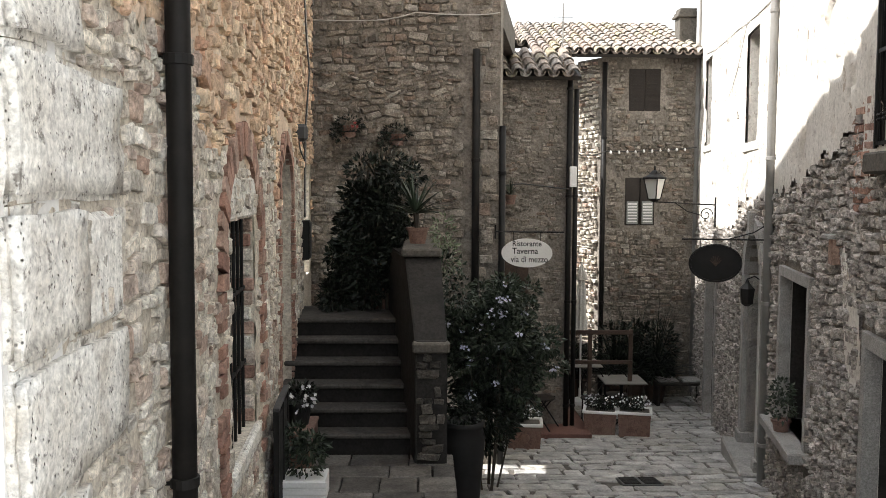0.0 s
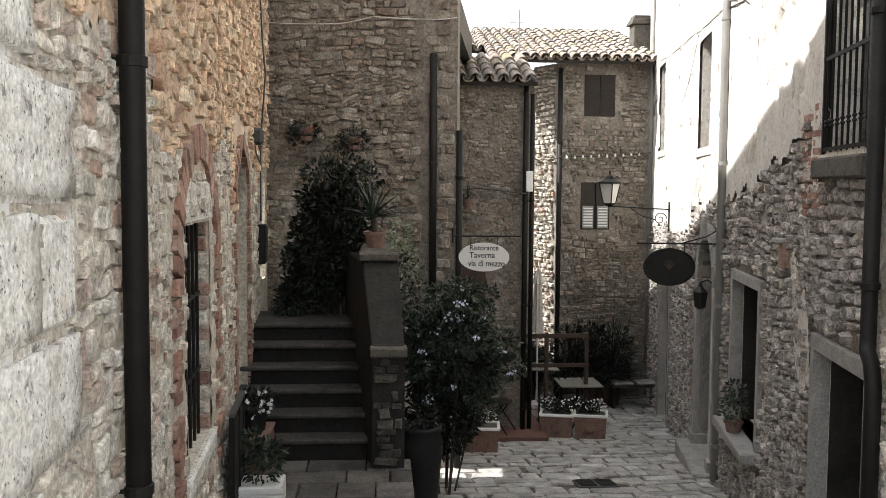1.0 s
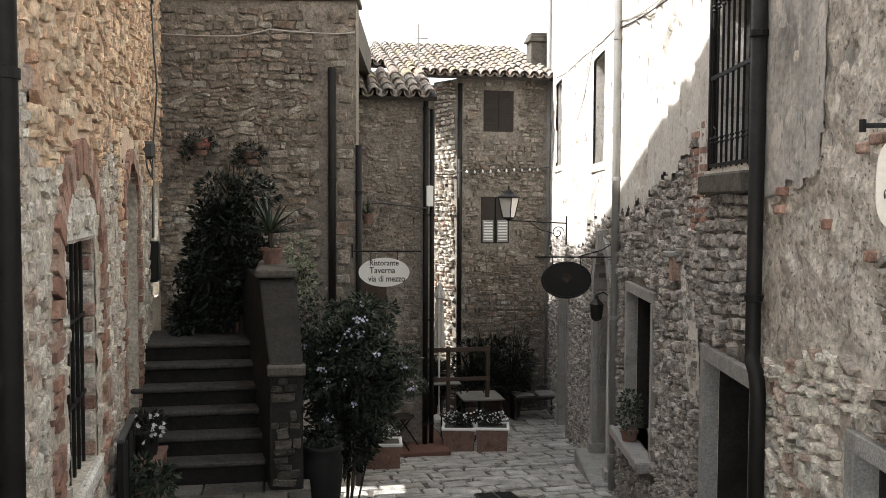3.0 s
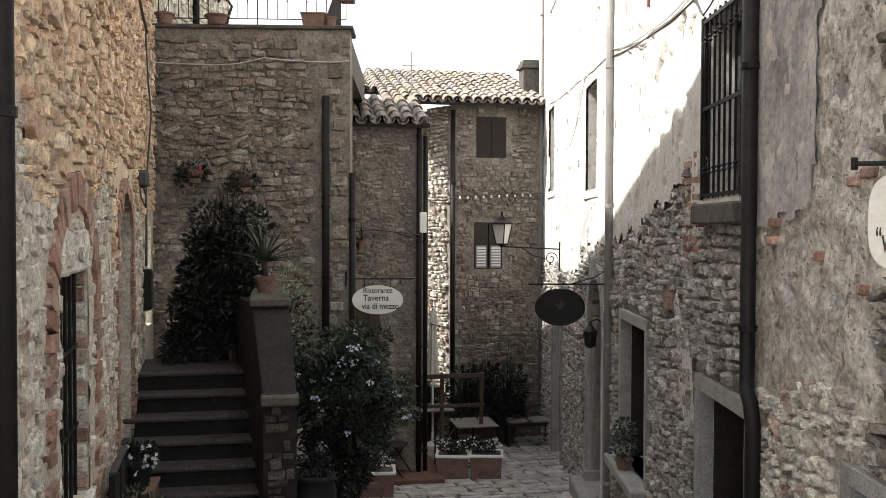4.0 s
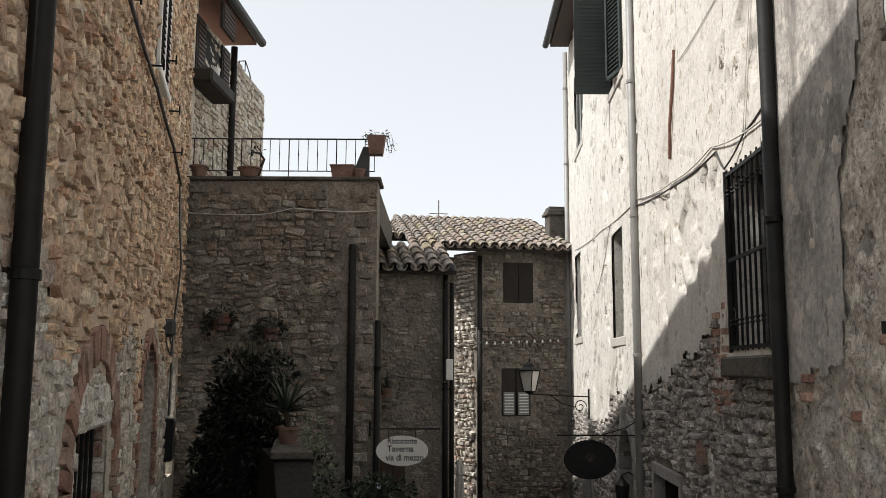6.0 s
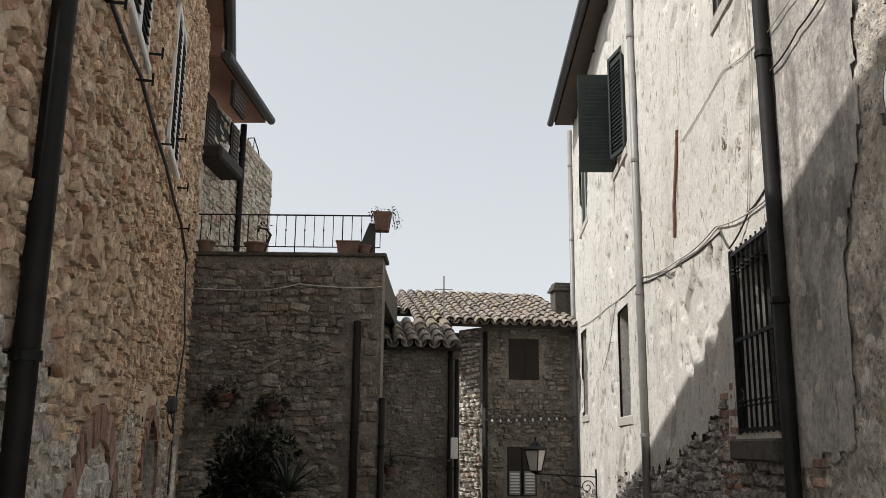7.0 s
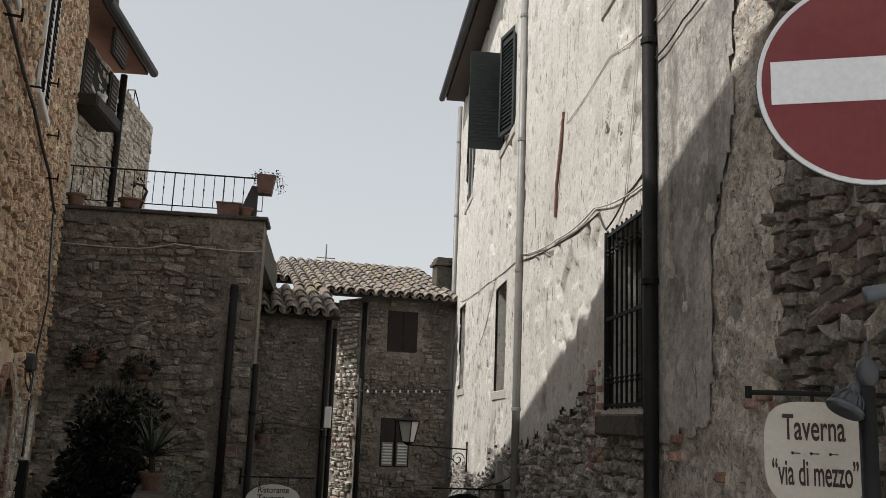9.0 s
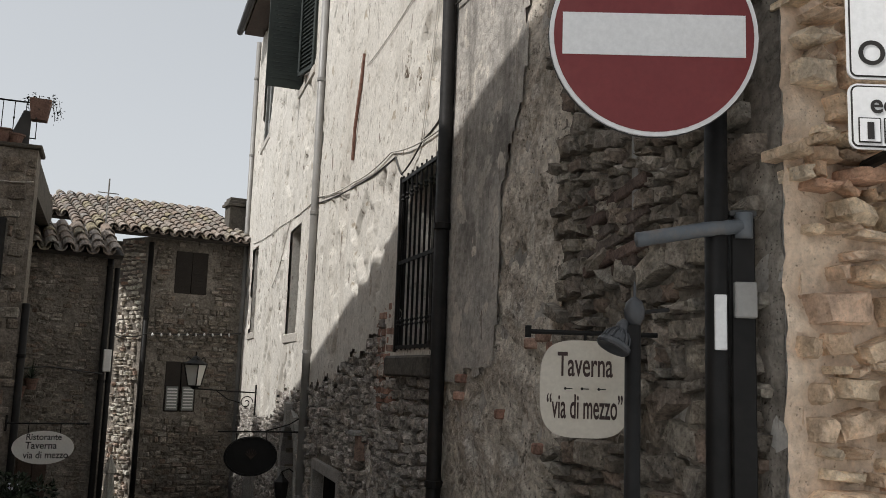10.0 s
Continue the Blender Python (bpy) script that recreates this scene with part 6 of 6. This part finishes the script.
for z0, z1 in ((1.36, 1.43), (0.90, 0.96)):
    part("rail", boxed(-0.25, 1.28, -0.045, -0.031, z0, z1, 0.004), wood_brown, fn)


def cafe_chair(m):
    o = thing("cafe_chair", "folding iron cafe chair with a round back", "chair", m, group="cafe chairs")
    bm = bmesh.new()
    lathe(bm, [(0.19, 0.43), (0.2, 0.44), (0.19, 0.455)], 18)
    part("seat", bm, wood_dark, o)
    for x in (-0.17, 0.17):
        bm = bmesh.new()
        tube(bm, [(x, -0.2, 0), (x * 0.95, 0.15, 0.46)], 0.011, 6)
        part("leg", bm, iron, o)
        bm = bmesh.new()
        tube(bm, [(x * 0.95, 0.22, 0), (x * 0.95, -0.14, 0.45)], 0.011, 6)
        part("leg", bm, iron, o)
    bm = bmesh.new()
    tube(bm, [(0.18 * math.cos(a), 0.17, 0.62 + 0.26 * math.sin(a)) for a in [math.pi * k / 12 for k in range(13)]], 0.010, 6)
    for x in (-0.18, 0.18):
        tube(bm, [(x, 0.17, 0.62), (x, 0.15, 0.44)], 0.010, 6)
    tube(bm, [(-0.17, 0.17, 0.66), (0.17, 0.17, 0.66)], 0.008, 5)
    part("backrest", bm, iron, o)
    return o


def cafe_table(m):
    o = thing("cafe_table", "small cafe table with a pale top", "table", m, group="cafe tables")
    part("tabletop", boxed(-0.33, 0.33, -0.33, 0.33, 0.72, 0.745, 0.006), surface("table_top", [(0.16, 0.15, 0.13), (0.20, 0.19, 0.17)], 5, 50, 0.5, 0.1, 0.002), o)
    bm = bmesh.new()
    tube(bm, [(0, 0, 0.02), (0, 0, 0.72)], 0.025, 8)
    part("column", bm, iron, o)
    for a in range(4):
        bm = bmesh.new()
        tube(bm, [(0, 0, 0.1), (0.25 * math.cos(a * 1.57 + 0.78), 0.25 * math.sin(a * 1.57 + 0.78), 0.015)], 0.014, 6)
        part("foot", bm, iron, o)
    return o


cafe_chair(Matrix.Translation((1.62, 12.65, 0.10)) @ Matrix.Rotation(radians(60), 4, "Z"))
cafe_chair(Matrix.Translation((2.55, 13.55, -0.12)) @ Matrix.Rotation(radians(-10), 4, "Z"))
cafe_chair(Matrix.Translation((3.0, 13.9, -0.15)) @ Matrix.Rotation(radians(170), 4, "Z"))
cafe_table(Matrix.Translation((2.45, 14.25, 0.0)))
cafe_table(Matrix.Translation((3.0, 13.55, -0.12)))
for x, y, s_ in ((2.45, 14.75, 1), (3.35, 15.6, 2), (3.75, 15.9, 3), (4.15, 15.9, 4)):
    sp_ = thing("potted_palm", "large dark potted plant with arching strap leaves", "potted plant", Matrix.Translation((x, y, ground_z(y) if x > 2.6 else 0.0)), group="large potted plants")
    pot(sp_, 0.22, 0.4, wood_brown)
    rosette(sp_, "leaves", (0, 0, 0.5), 70, 1.35 if x > 2.6 else 0.6, 0.05, leaf_dark, 50 + s_, 0.9, 1.2)
    crown(sp_, "crown", [(0, 0, 0.65, 0.3, 0.3, 0.35), (0, 0, 1.0, 0.4, 0.3, 0.5)] if x > 2.6 else [(0, 0, 0.65, 0.3, 0.3, 0.35)], 420, 0.1, leaf_dark, 60 + s_)
for k in range(2):
    ob = thing("hanging_cactus", "spiky plant in a pot on the small house wall", "potted plant", Matrix.Translation((0.98 + 0.14 * k, 12.6, 3.28 + 0.1 * k)), group="spiky wall plants")
    pot(ob, 0.09, 0.14)
    rosette(ob, "leaves", (0, 0, 0.14), 26, 0.34, 0.02, leaf_mid, 33 + k, 0.7, 1.0)
bm = bmesh.new()
tube(bm, [(0.8, 12.7, 3.62), (1.3, 12.72, 3.68), (2.0, 12.7, 3.60)], 0.012, 6)
ob = part("wall_conduit", bm, cable_mat)
tagged(ob, "dark conduit across the small house front", "conduit")
sd = thing("door_6", "brown wooden door of the small house behind the shrub", "door", SMALL)
tagged(sd, kind="structure")
leafed_door(sd, "leaf", 0.08, 0.62, 0.4, 2.75, -0.06, wood_brown, 3)
jb = thing("junction_box", "white plastic box on the pipes beside the small house", "box", Matrix.Translation((2.04, 12.70, 3.78)))
part("body", boxed(-0.05, 0.05, -0.03, 0.05, -0.15, 0.15, 0.008), white_paint, jb)

# far end seat and scooter-like bench
bn = thing("cafe_bench", "dark bench with pale cushions at the lane's end", "bench", Matrix.Translation((4.5, 15.6, ground_z(15.6))))
part("seat", boxed(-0.45, 0.45, -0.2, 0.2, 0.38, 0.43, 0.008), wood_dark, bn)
for x in (-0.4, 0.4):
    part("leg", boxed(x - 0.025, x + 0.025, -0.18, 0.18, 0.0, 0.379, 0.004), wood_dark, bn)
for x in (-0.22, 0.2):
    part("cushion", boxed(x - 0.18, x + 0.18, -0.18, 0.18, 0.431, 0.48, 0.02), serena, bn)

# plant on the window sill
sp_ = thing("potted_plant", "small leafy plant on the stone window sill", "potted plant", FR @ Matrix.Translation((rs(8.15), -0.1, 1.27)))
pot(sp_, 0.09, 0.14)
crown(sp_, "leaves", [(0, 0, 0.25, 0.14, 0.12, 0.14), (0.02, 0, 0.42, 0.1, 0.09, 0.12)], 170, 0.05, leaf_mid, 70)

# drain grate
gr = thing("drain_grate", "rectangular slotted iron drain grate in the paving", "drain", Matrix.Translation((2.24, 9.28, ground_z(9.28) + 0.0)) @ Matrix.Rotation(math.atan(-0.13), 4, "X"))
tagged(gr, kind="structure")
part("frame", boxed(-0.22, 0.22, -0.2, 0.2, -0.03, 0.008, 0.004), gutter_mat, gr)
for i in range(9):
    for x in (-0.11, 0.11):
        part("slot_bar", boxed(x - 0.09, x + 0.09, -0.17 + i * 0.04, -0.15 + i * 0.04, 0.0085, 0.018, 0.003), iron, gr)

# ---- signs by the square ----
sign_red = surface("sign_red", [(0.20, 0.014, 0.016), (0.235, 0.02, 0.02)], 4, 60, 0.4, 0.03, 0.001, stain=0.12, stain_col=(0.5, 0.2, 0.17), stain_scale=3)
sign_white = surface("sign_white", [(0.72, 0.72, 0.72), (0.77, 0.77, 0.765)], 5, 60, 0.4, 0.02, 0.001)
steel = surface("steel", [(0.10, 0.12, 0.14), (0.15, 0.17, 0.19)], 7, 60, 0.45, 0.1, 0.002, stain=0.3, stain_col=(0.3, 0.2, 0.12), stain_scale=12)
# the board faces the square
NE = Matrix.Translation((1.706, 1.757, 4.758)) @ Matrix.Rotation(radians(-31), 4, "Z")
ne = thing("no_entry_sign", "round red and white no entry sign on a dark steel post", "road sign", NE)
bm = bmesh.new()
plate(bm, oval(0.30, 0.30, 56), -0.004, 0.004)
disc = part("disc", bm, sign_white, ne)
bm = bmesh.new()
plate(bm, oval(0.287, 0.287, 56), -0.0062, -0.0045)
part("red_field", bm, sign_red, disc)
part("white_bar", boxed(-0.262, 0.262, -0.0082, -0.0064, -0.063, 0.063), sign_white, disc)
bm = bmesh.new()
plate(bm, oval(0.302, 0.302, 56), 0.0045, 0.012)
part("back_rim", bm, gutter_mat, disc)
post = thing("sign_post", "round black steel post carrying the road sign", "post", Matrix.Translation((1.969, 1.773, 1.725)))
bm = bmesh.new()
tube(bm, [(0, 0, 0), (0, 0, 3.45)], 0.034, 14)
part("pole", bm, iron, post, smooth=True)
part("small_plate", boxed(-0.018, 0.018, -0.044, -0.037, 2.14, 2.30, 0.003), sign_white, post, "small blank white plate").rotation_euler = (0, 0, radians(-31))
bm = bmesh.new()
tube(bm, [(0.0, 0, 3.03), (-0.16, -0.02, 3.03)], 0.02, 8)
part("clip", bm, gutter_mat, post)
post = thing("barrier_post", "square capped dark steel post with a blue-grey swing arm", "post", Matrix.Translation((2.047, 1.755, 1.74)) @ Matrix.Rotation(radians(-31), 4, "Z"))
part("pole", boxed(-0.035, 0.035, -0.035, 0.035, 0.0, 2.52, 0.004), iron, post)
part("cap", boxed(-0.04, 0.04, -0.04, 0.04, 2.521, 2.54, 0.004), gutter_mat, post)
part("lock_box", boxed(-0.032, 0.033, -0.058, -0.036, 2.22, 2.325, 0.004), pipe_zinc, post, "grey metal lock box")
bm = bmesh.new()
tube(bm, [(-0.01, -0.045, 2.49), (-0.12, -0.055, 2.475), (-0.32, -0.075, 2.435)], 0.022, 12)
tube(bm, [(0.0, -0.04, 2.455), (0.0, -0.04, 2.53)], 0.026, 10)
part("arm", bm, steel, post, "chipped blue-grey painted arm", smooth=True)
ob = part("conduit_stub", boxed(-0.018, 0.018, -0.05, 0.0, 4.40, 4.78, 0.006), pipe_zinc)
ob.matrix_world = FR @ Matrix.Translation((rs(2.42), 0, 0))
tagged(ob, "short grey conduit stub on the rubble wall", "conduit")

old_brick = surface("old_brick", [(0.17, 0.105, 0.08), (0.21, 0.14, 0.11), (0.13, 0.085, 0.068), (0.19, 0.15, 0.125)], 10, 60, 0.92, 0.8, 0.012, island="object", pits=0.5)
bm = bmesh.new()
box(bm, -0.12, 0.12, -0.03, 0.03, -0.024, 0.024, 0.006)
old_mesh = bpy.data.meshes.new("brick")
bm.to_mesh(old_mesh)
bm.free()
old_mesh.materials.append(old_brick)
infill = thing("brick_infill", "sloping courses of old brown bricks set in the rubble wall", "brickwork", FR)
tagged(infill, kind="structure")
rq = random.Random(44)
for j in range(7):
    for i in range(2):
        if (j, i) in ((0, 0), (6, 1)):
            continue
        ob = new("brick", old_mesh)
        ob.parent = infill
        ob.matrix_local = Matrix.Translation((rs(2.78) + i * 0.25 + (0.1 if j % 2 else 0) + rq.uniform(-0.02, 0.02), rq.uniform(-0.03, -0.012), 4.17 + j * 0.06 + 0.03 * i)) @ Matrix.Rotation(radians(-11 + rq.gauss(0, 3)), 4, "Y")

lamp_grey = surface("lamp_grey", [(0.035, 0.037, 0.042), (0.055, 0.058, 0.064)], 20, 90, 0.42, 0.2, 0.002, spec=0.5)
lp = thing("bollard_lamp", "slim black lamp post with a domed ribbed head", "lamp post", Matrix.Translation((1.592, 1.709, 1.725)) @ Matrix.Rotation(radians(-31), 4, "Z"))
bm = bmesh.new()
tube(bm, [(0, 0, 0), (0, 0, 2.19)], 0.021, 14)
part("pole", bm, iron, lp, smooth=True)
bm = bmesh.new()
lathe(bm, [(0.001, -0.041), (0.016, -0.034), (0.026, -0.014), (0.028, 0.006), (0.022, 0.026), (0.010, 0.037), (0.004, 0.042), (0.003, 0.075), (0.001, 0.082)], 16, (0.004, 0, 2.225))
part("knuckle", bm, lamp_grey, lp, "weathered grey knuckle with a pointed finial", smooth=True)
bm = bmesh.new()
tube(bm, [(0.03, 0.0, 2.225), (0.07, 0.01, 2.232), (0.10, 0.03, 2.236)], 0.006, 6)
part("wall_arm", bm, iron, lp)
bm = bmesh.new()
lathe(bm, [(0.012, 0.075), (0.018, 0.06), (0.019, 0.045), (0.030, 0.032), (0.036, 0.012), (0.045, 0.006), (0.047, -0.004), (0.042, -0.010), (0.030, -0.006), (0.002, 0.0)], 20)
hd = part("bell", bm, lamp_grey, lp, "ribbed bell-shaped lamp head")
hd.matrix_local = Matrix.Translation((-0.052, -0.012, 2.135)) @ Matrix.Rotation(radians(27), 4, "Y") @ Matrix.Rotation(radians(-12), 4, "X")
for k in range(12):
    a = 2 * math.pi * k / 12
    bm = bmesh.new()
    tube(bm, [(0.020 * math.cos(a), 0.020 * math.sin(a), 0.046), (0.033 * math.cos(a), 0.033 * math.sin(a), 0.030), (0.040 * math.cos(a), 0.040 * math.sin(a), 0.010)], 0.0028, 5)
    part("rib", bm, lamp_grey, hd)

tv = thing("tavern_sign", "cream painted board with dark gothic lettering on an iron bracket", "sign", Matrix.Translation((1.878, 2.268, 3.736)) @ Matrix.Rotation(radians(-31), 4, "Z"))
bm = bmesh.new()
plate(bm, oval(0.148, 0.160, 48, 3.4), -0.008, 0.008)
ink_red = surface("ink_red", [(0.035, 0.018, 0.016), (0.06, 0.028, 0.024)], 9, 60, 0.6, 0.0)
cream = surface("cream_paint", [(0.52, 0.46, 0.36), (0.58, 0.52, 0.42)], 4, 60, 0.55, 0.1, 0.001, stain=0.3, stain_col=(0.34, 0.26, 0.17), stain_scale=7)
board = part("board", bm, cream, tv)
text_mesh("Taverna", 0.112, Matrix.Translation((0.0, -0.0095, 0.076)), ink_red, board, xscale=0.50)
text_mesh("\u201cvia di mezzo\u201d", 0.112, Matrix.Translation((0.0, -0.0095, -0.062)), ink_red, board, xscale=0.385)
for x in (-0.055, 0.0, 0.055):
    bm = bmesh.new()
    box(bm, x - 0.014, x + 0.014, -0.0105, -0.0085, -0.001, 0.002)
    box(bm, x - 0.012, x - 0.006, -0.0105, -0.0085, -0.004, 0.005)
    part("arrow", bm, ink, board)
bm = bmesh.new()
tube(bm, [(-0.19, 0, 0.185), (0.24, 0.0, 0.185)], 0.009, 6)
tube(bm, [(-0.19, 0, 0.165), (-0.19, 0, 0.205)], 0.012, 6)
part("bracket", bm, iron, tv)
bm = bmesh.new()
tube(bm, [(0, 0, 0.185), (0, 0, 0.15)], 0.006, 6)
part("hook", bm, iron, tv)

WS = Matrix.Translation((1.855, 1.241, 4.505)) @ Matrix.Rotation(radians(-29), 4, "Z")


def panel_sign(label, z0, z1, w, key):
    o = thing("panel_sign", label, "road sign", WS, group="panel signs")
    r = 0.022
    def rounded(d):
        pts = []
        for cx, cz, a0 in ((w - r - 0, z0 + r, -90), (w - r, z1 - r, 0), (r, z1 - r, 90), (r, z0 + r, 180)):
            for k in range(6):
                a = radians(a0 + 18 * k)
                pts.append((cx + (r - d) * math.cos(a), cz + (r - d) * math.sin(a)))
        return pts
    bm = bmesh.new()
    plate(bm, rounded(0.0), -0.003, 0.003)
    b = part("board", bm, sign_white, o)
    for d, mat, y in ((0.005, ink, -0.0045), (0.009, sign_white, -0.006)):
        bm = bmesh.new()
        plate(bm, rounded(d), y, y + 0.0012)
        part("border" if mat is ink else "field", bm, mat, b)
    text_mesh(key, 0.085 if key == "O" else 0.068, Matrix.Translation((0.058 if key == "O" else 0.083, -0.0075, z0 + 0.062 if key == "O" else z1 - 0.052)), ink, b)
    return o, b


panel_sign("white enamel traffic panel with black lettering", 0.01, 0.50, 0.55, "O")
o, b = panel_sign("small white supplementary panel with black pictogram boxes", -0.165, -0.002, 0.55, "ed")
for i in range(4):
    x = 0.02 + i * 0.062
    part("pictogram_box", boxed(x, x + 0.054, -0.0085, -0.0072, -0.15, -0.088), ink, b)
    part("pictogram_ground", boxed(x + 0.003, x + 0.051, -0.0105, -0.009, -0.147, -0.091), sign_white, b)
    part("pictogram", boxed(x + 0.02, x + 0.036, -0.0125, -0.011, -0.142, -0.1), ink, b)
o2 = thing("panel_bracket", "dark steel wall bracket carrying the traffic panels", "bracket", WS)
bm = bmesh.new()
tube(bm, [(0.28, 0.004, 0.09), (0.28, 0.5, 0.09)], 0.018, 8)
tube(bm, [(0.28, 0.004, -0.08), (0.28, 0.5, -0.08)], 0.018, 8)
part("strut", bm, iron, o2)

# ---- paving ----
PAVE = stone_variants(8, 17, 8, (7.0, 12.0), 0.93)


def paver_mesh(i, material):
    vs, fs = PAVE[i]
    me = bpy.data.meshes.new("paving_stone")
    me.from_pydata([(x, z, -y) for x, y, z in vs], [], [f[::-1] for f in fs])
    me.materials.append(material)
    return me


PAVER = [paver_mesh(i, paving["object"]) for i in range(8)]


def right_x(y):
    return 2.76 + 0.2 * (y - 4.83)


rp = random.Random(99)
near_p, far_v, far_f = [], [], []
y = 7.3
while y < 20.5:
    d = rp.uniform(0.17, 0.40)
    x = 0.05 - rp.uniform(0, 0.3) if y < 10.0 else 0.3
    if y > 12.9:
        x = 2.5
    if y > 17:
        x = 2.5
    while x < right_x(y) + 0.1:
        w = rp.choice((rp.uniform(0.16, 0.3), rp.uniform(0.3, 0.62)))
        yy = y + d / 2 + 0.14 * wobble(x, y, 0.7, 2)
        if not (2.0 < x + w / 2 < 2.48 and 9.06 < yy < 9.5):
            near_p.append((x + w / 2, yy, w * 1.05 - rp.uniform(0.008, 0.026), d * 1.05 - rp.uniform(0.006, 0.022), rp.uniform(0.014, 0.022), radians(rp.gauss(0, 1.5)), rp.randrange(8)))
        x += w
    y += d
pieces, rest = near_p[:300], near_p[300:]
pavement = thing("pavement", "worn grey stone slab paving of the sloping lane", "paving")
tagged(pavement, kind="structure")
for cx, cy, w, d, h, ang, k in pieces:
    ob = new("paving_stone", PAVER[k])
    ob.parent = pavement
    sl = (ground_z(cy + 0.2) - ground_z(cy - 0.2)) / 0.4
    ob.matrix_local = Matrix.Translation((cx, cy, ground_z(cy) - 0.022)) @ Matrix.Rotation(math.atan(sl), 4, "X") @ Matrix.Rotation(ang, 4, "Z") @ Matrix.Diagonal((w, d, h, 1))
base = 0
for cx, cy, w, d, h, ang, k in rest:
    vs, fs = PAVE[k]
    for x, yv, z in vs:
        q = cy + z * d
        far_v.append((cx + x * w, q, ground_z(q) - 0.022 - yv * h))
    far_f += [tuple(i + base for i in f[::-1]) for f in fs]
    base += len(vs)
ob = mesh_part("far_paving", far_v, far_f, paving["island"], pavement)
tagged(ob, kind="stuff")

# slabs of the landing below the stair
landing_stone = surface("landing_stone", [(0.12, 0.108, 0.094), (0.17, 0.152, 0.132), (0.09, 0.081, 0.071)], 5, 45, 0.7, 0.6, 0.008, island="object", stain=0.5, stain_col=(0.05, 0.045, 0.04), stain_scale=3)
slabs = thing("landing_slabs", "large worn grey slabs of the landing", "paving")
tagged(slabs, kind="structure")
rp = random.Random(6)
y = 4.65
while y < 7.45:
    d = min(rp.choice((0.24, 0.3, 0.36)), 7.5 - y)
    x = -1.3 - rp.uniform(0, 0.2)
    while x < 0.1:
        w = min(rp.uniform(0.3, 0.6), 0.135 - x)
        if w > 0.05:
            bm = boxed(x + 0.006, x + w - 0.006, y + 0.006, y + d - 0.006, 1.2, 1.284 + rp.uniform(0, 0.010), 0.008)
            part("slab", bm, landing_stone, slabs)
        x += w
    y += d

# stones and bricks of the walls
lay_pieces()
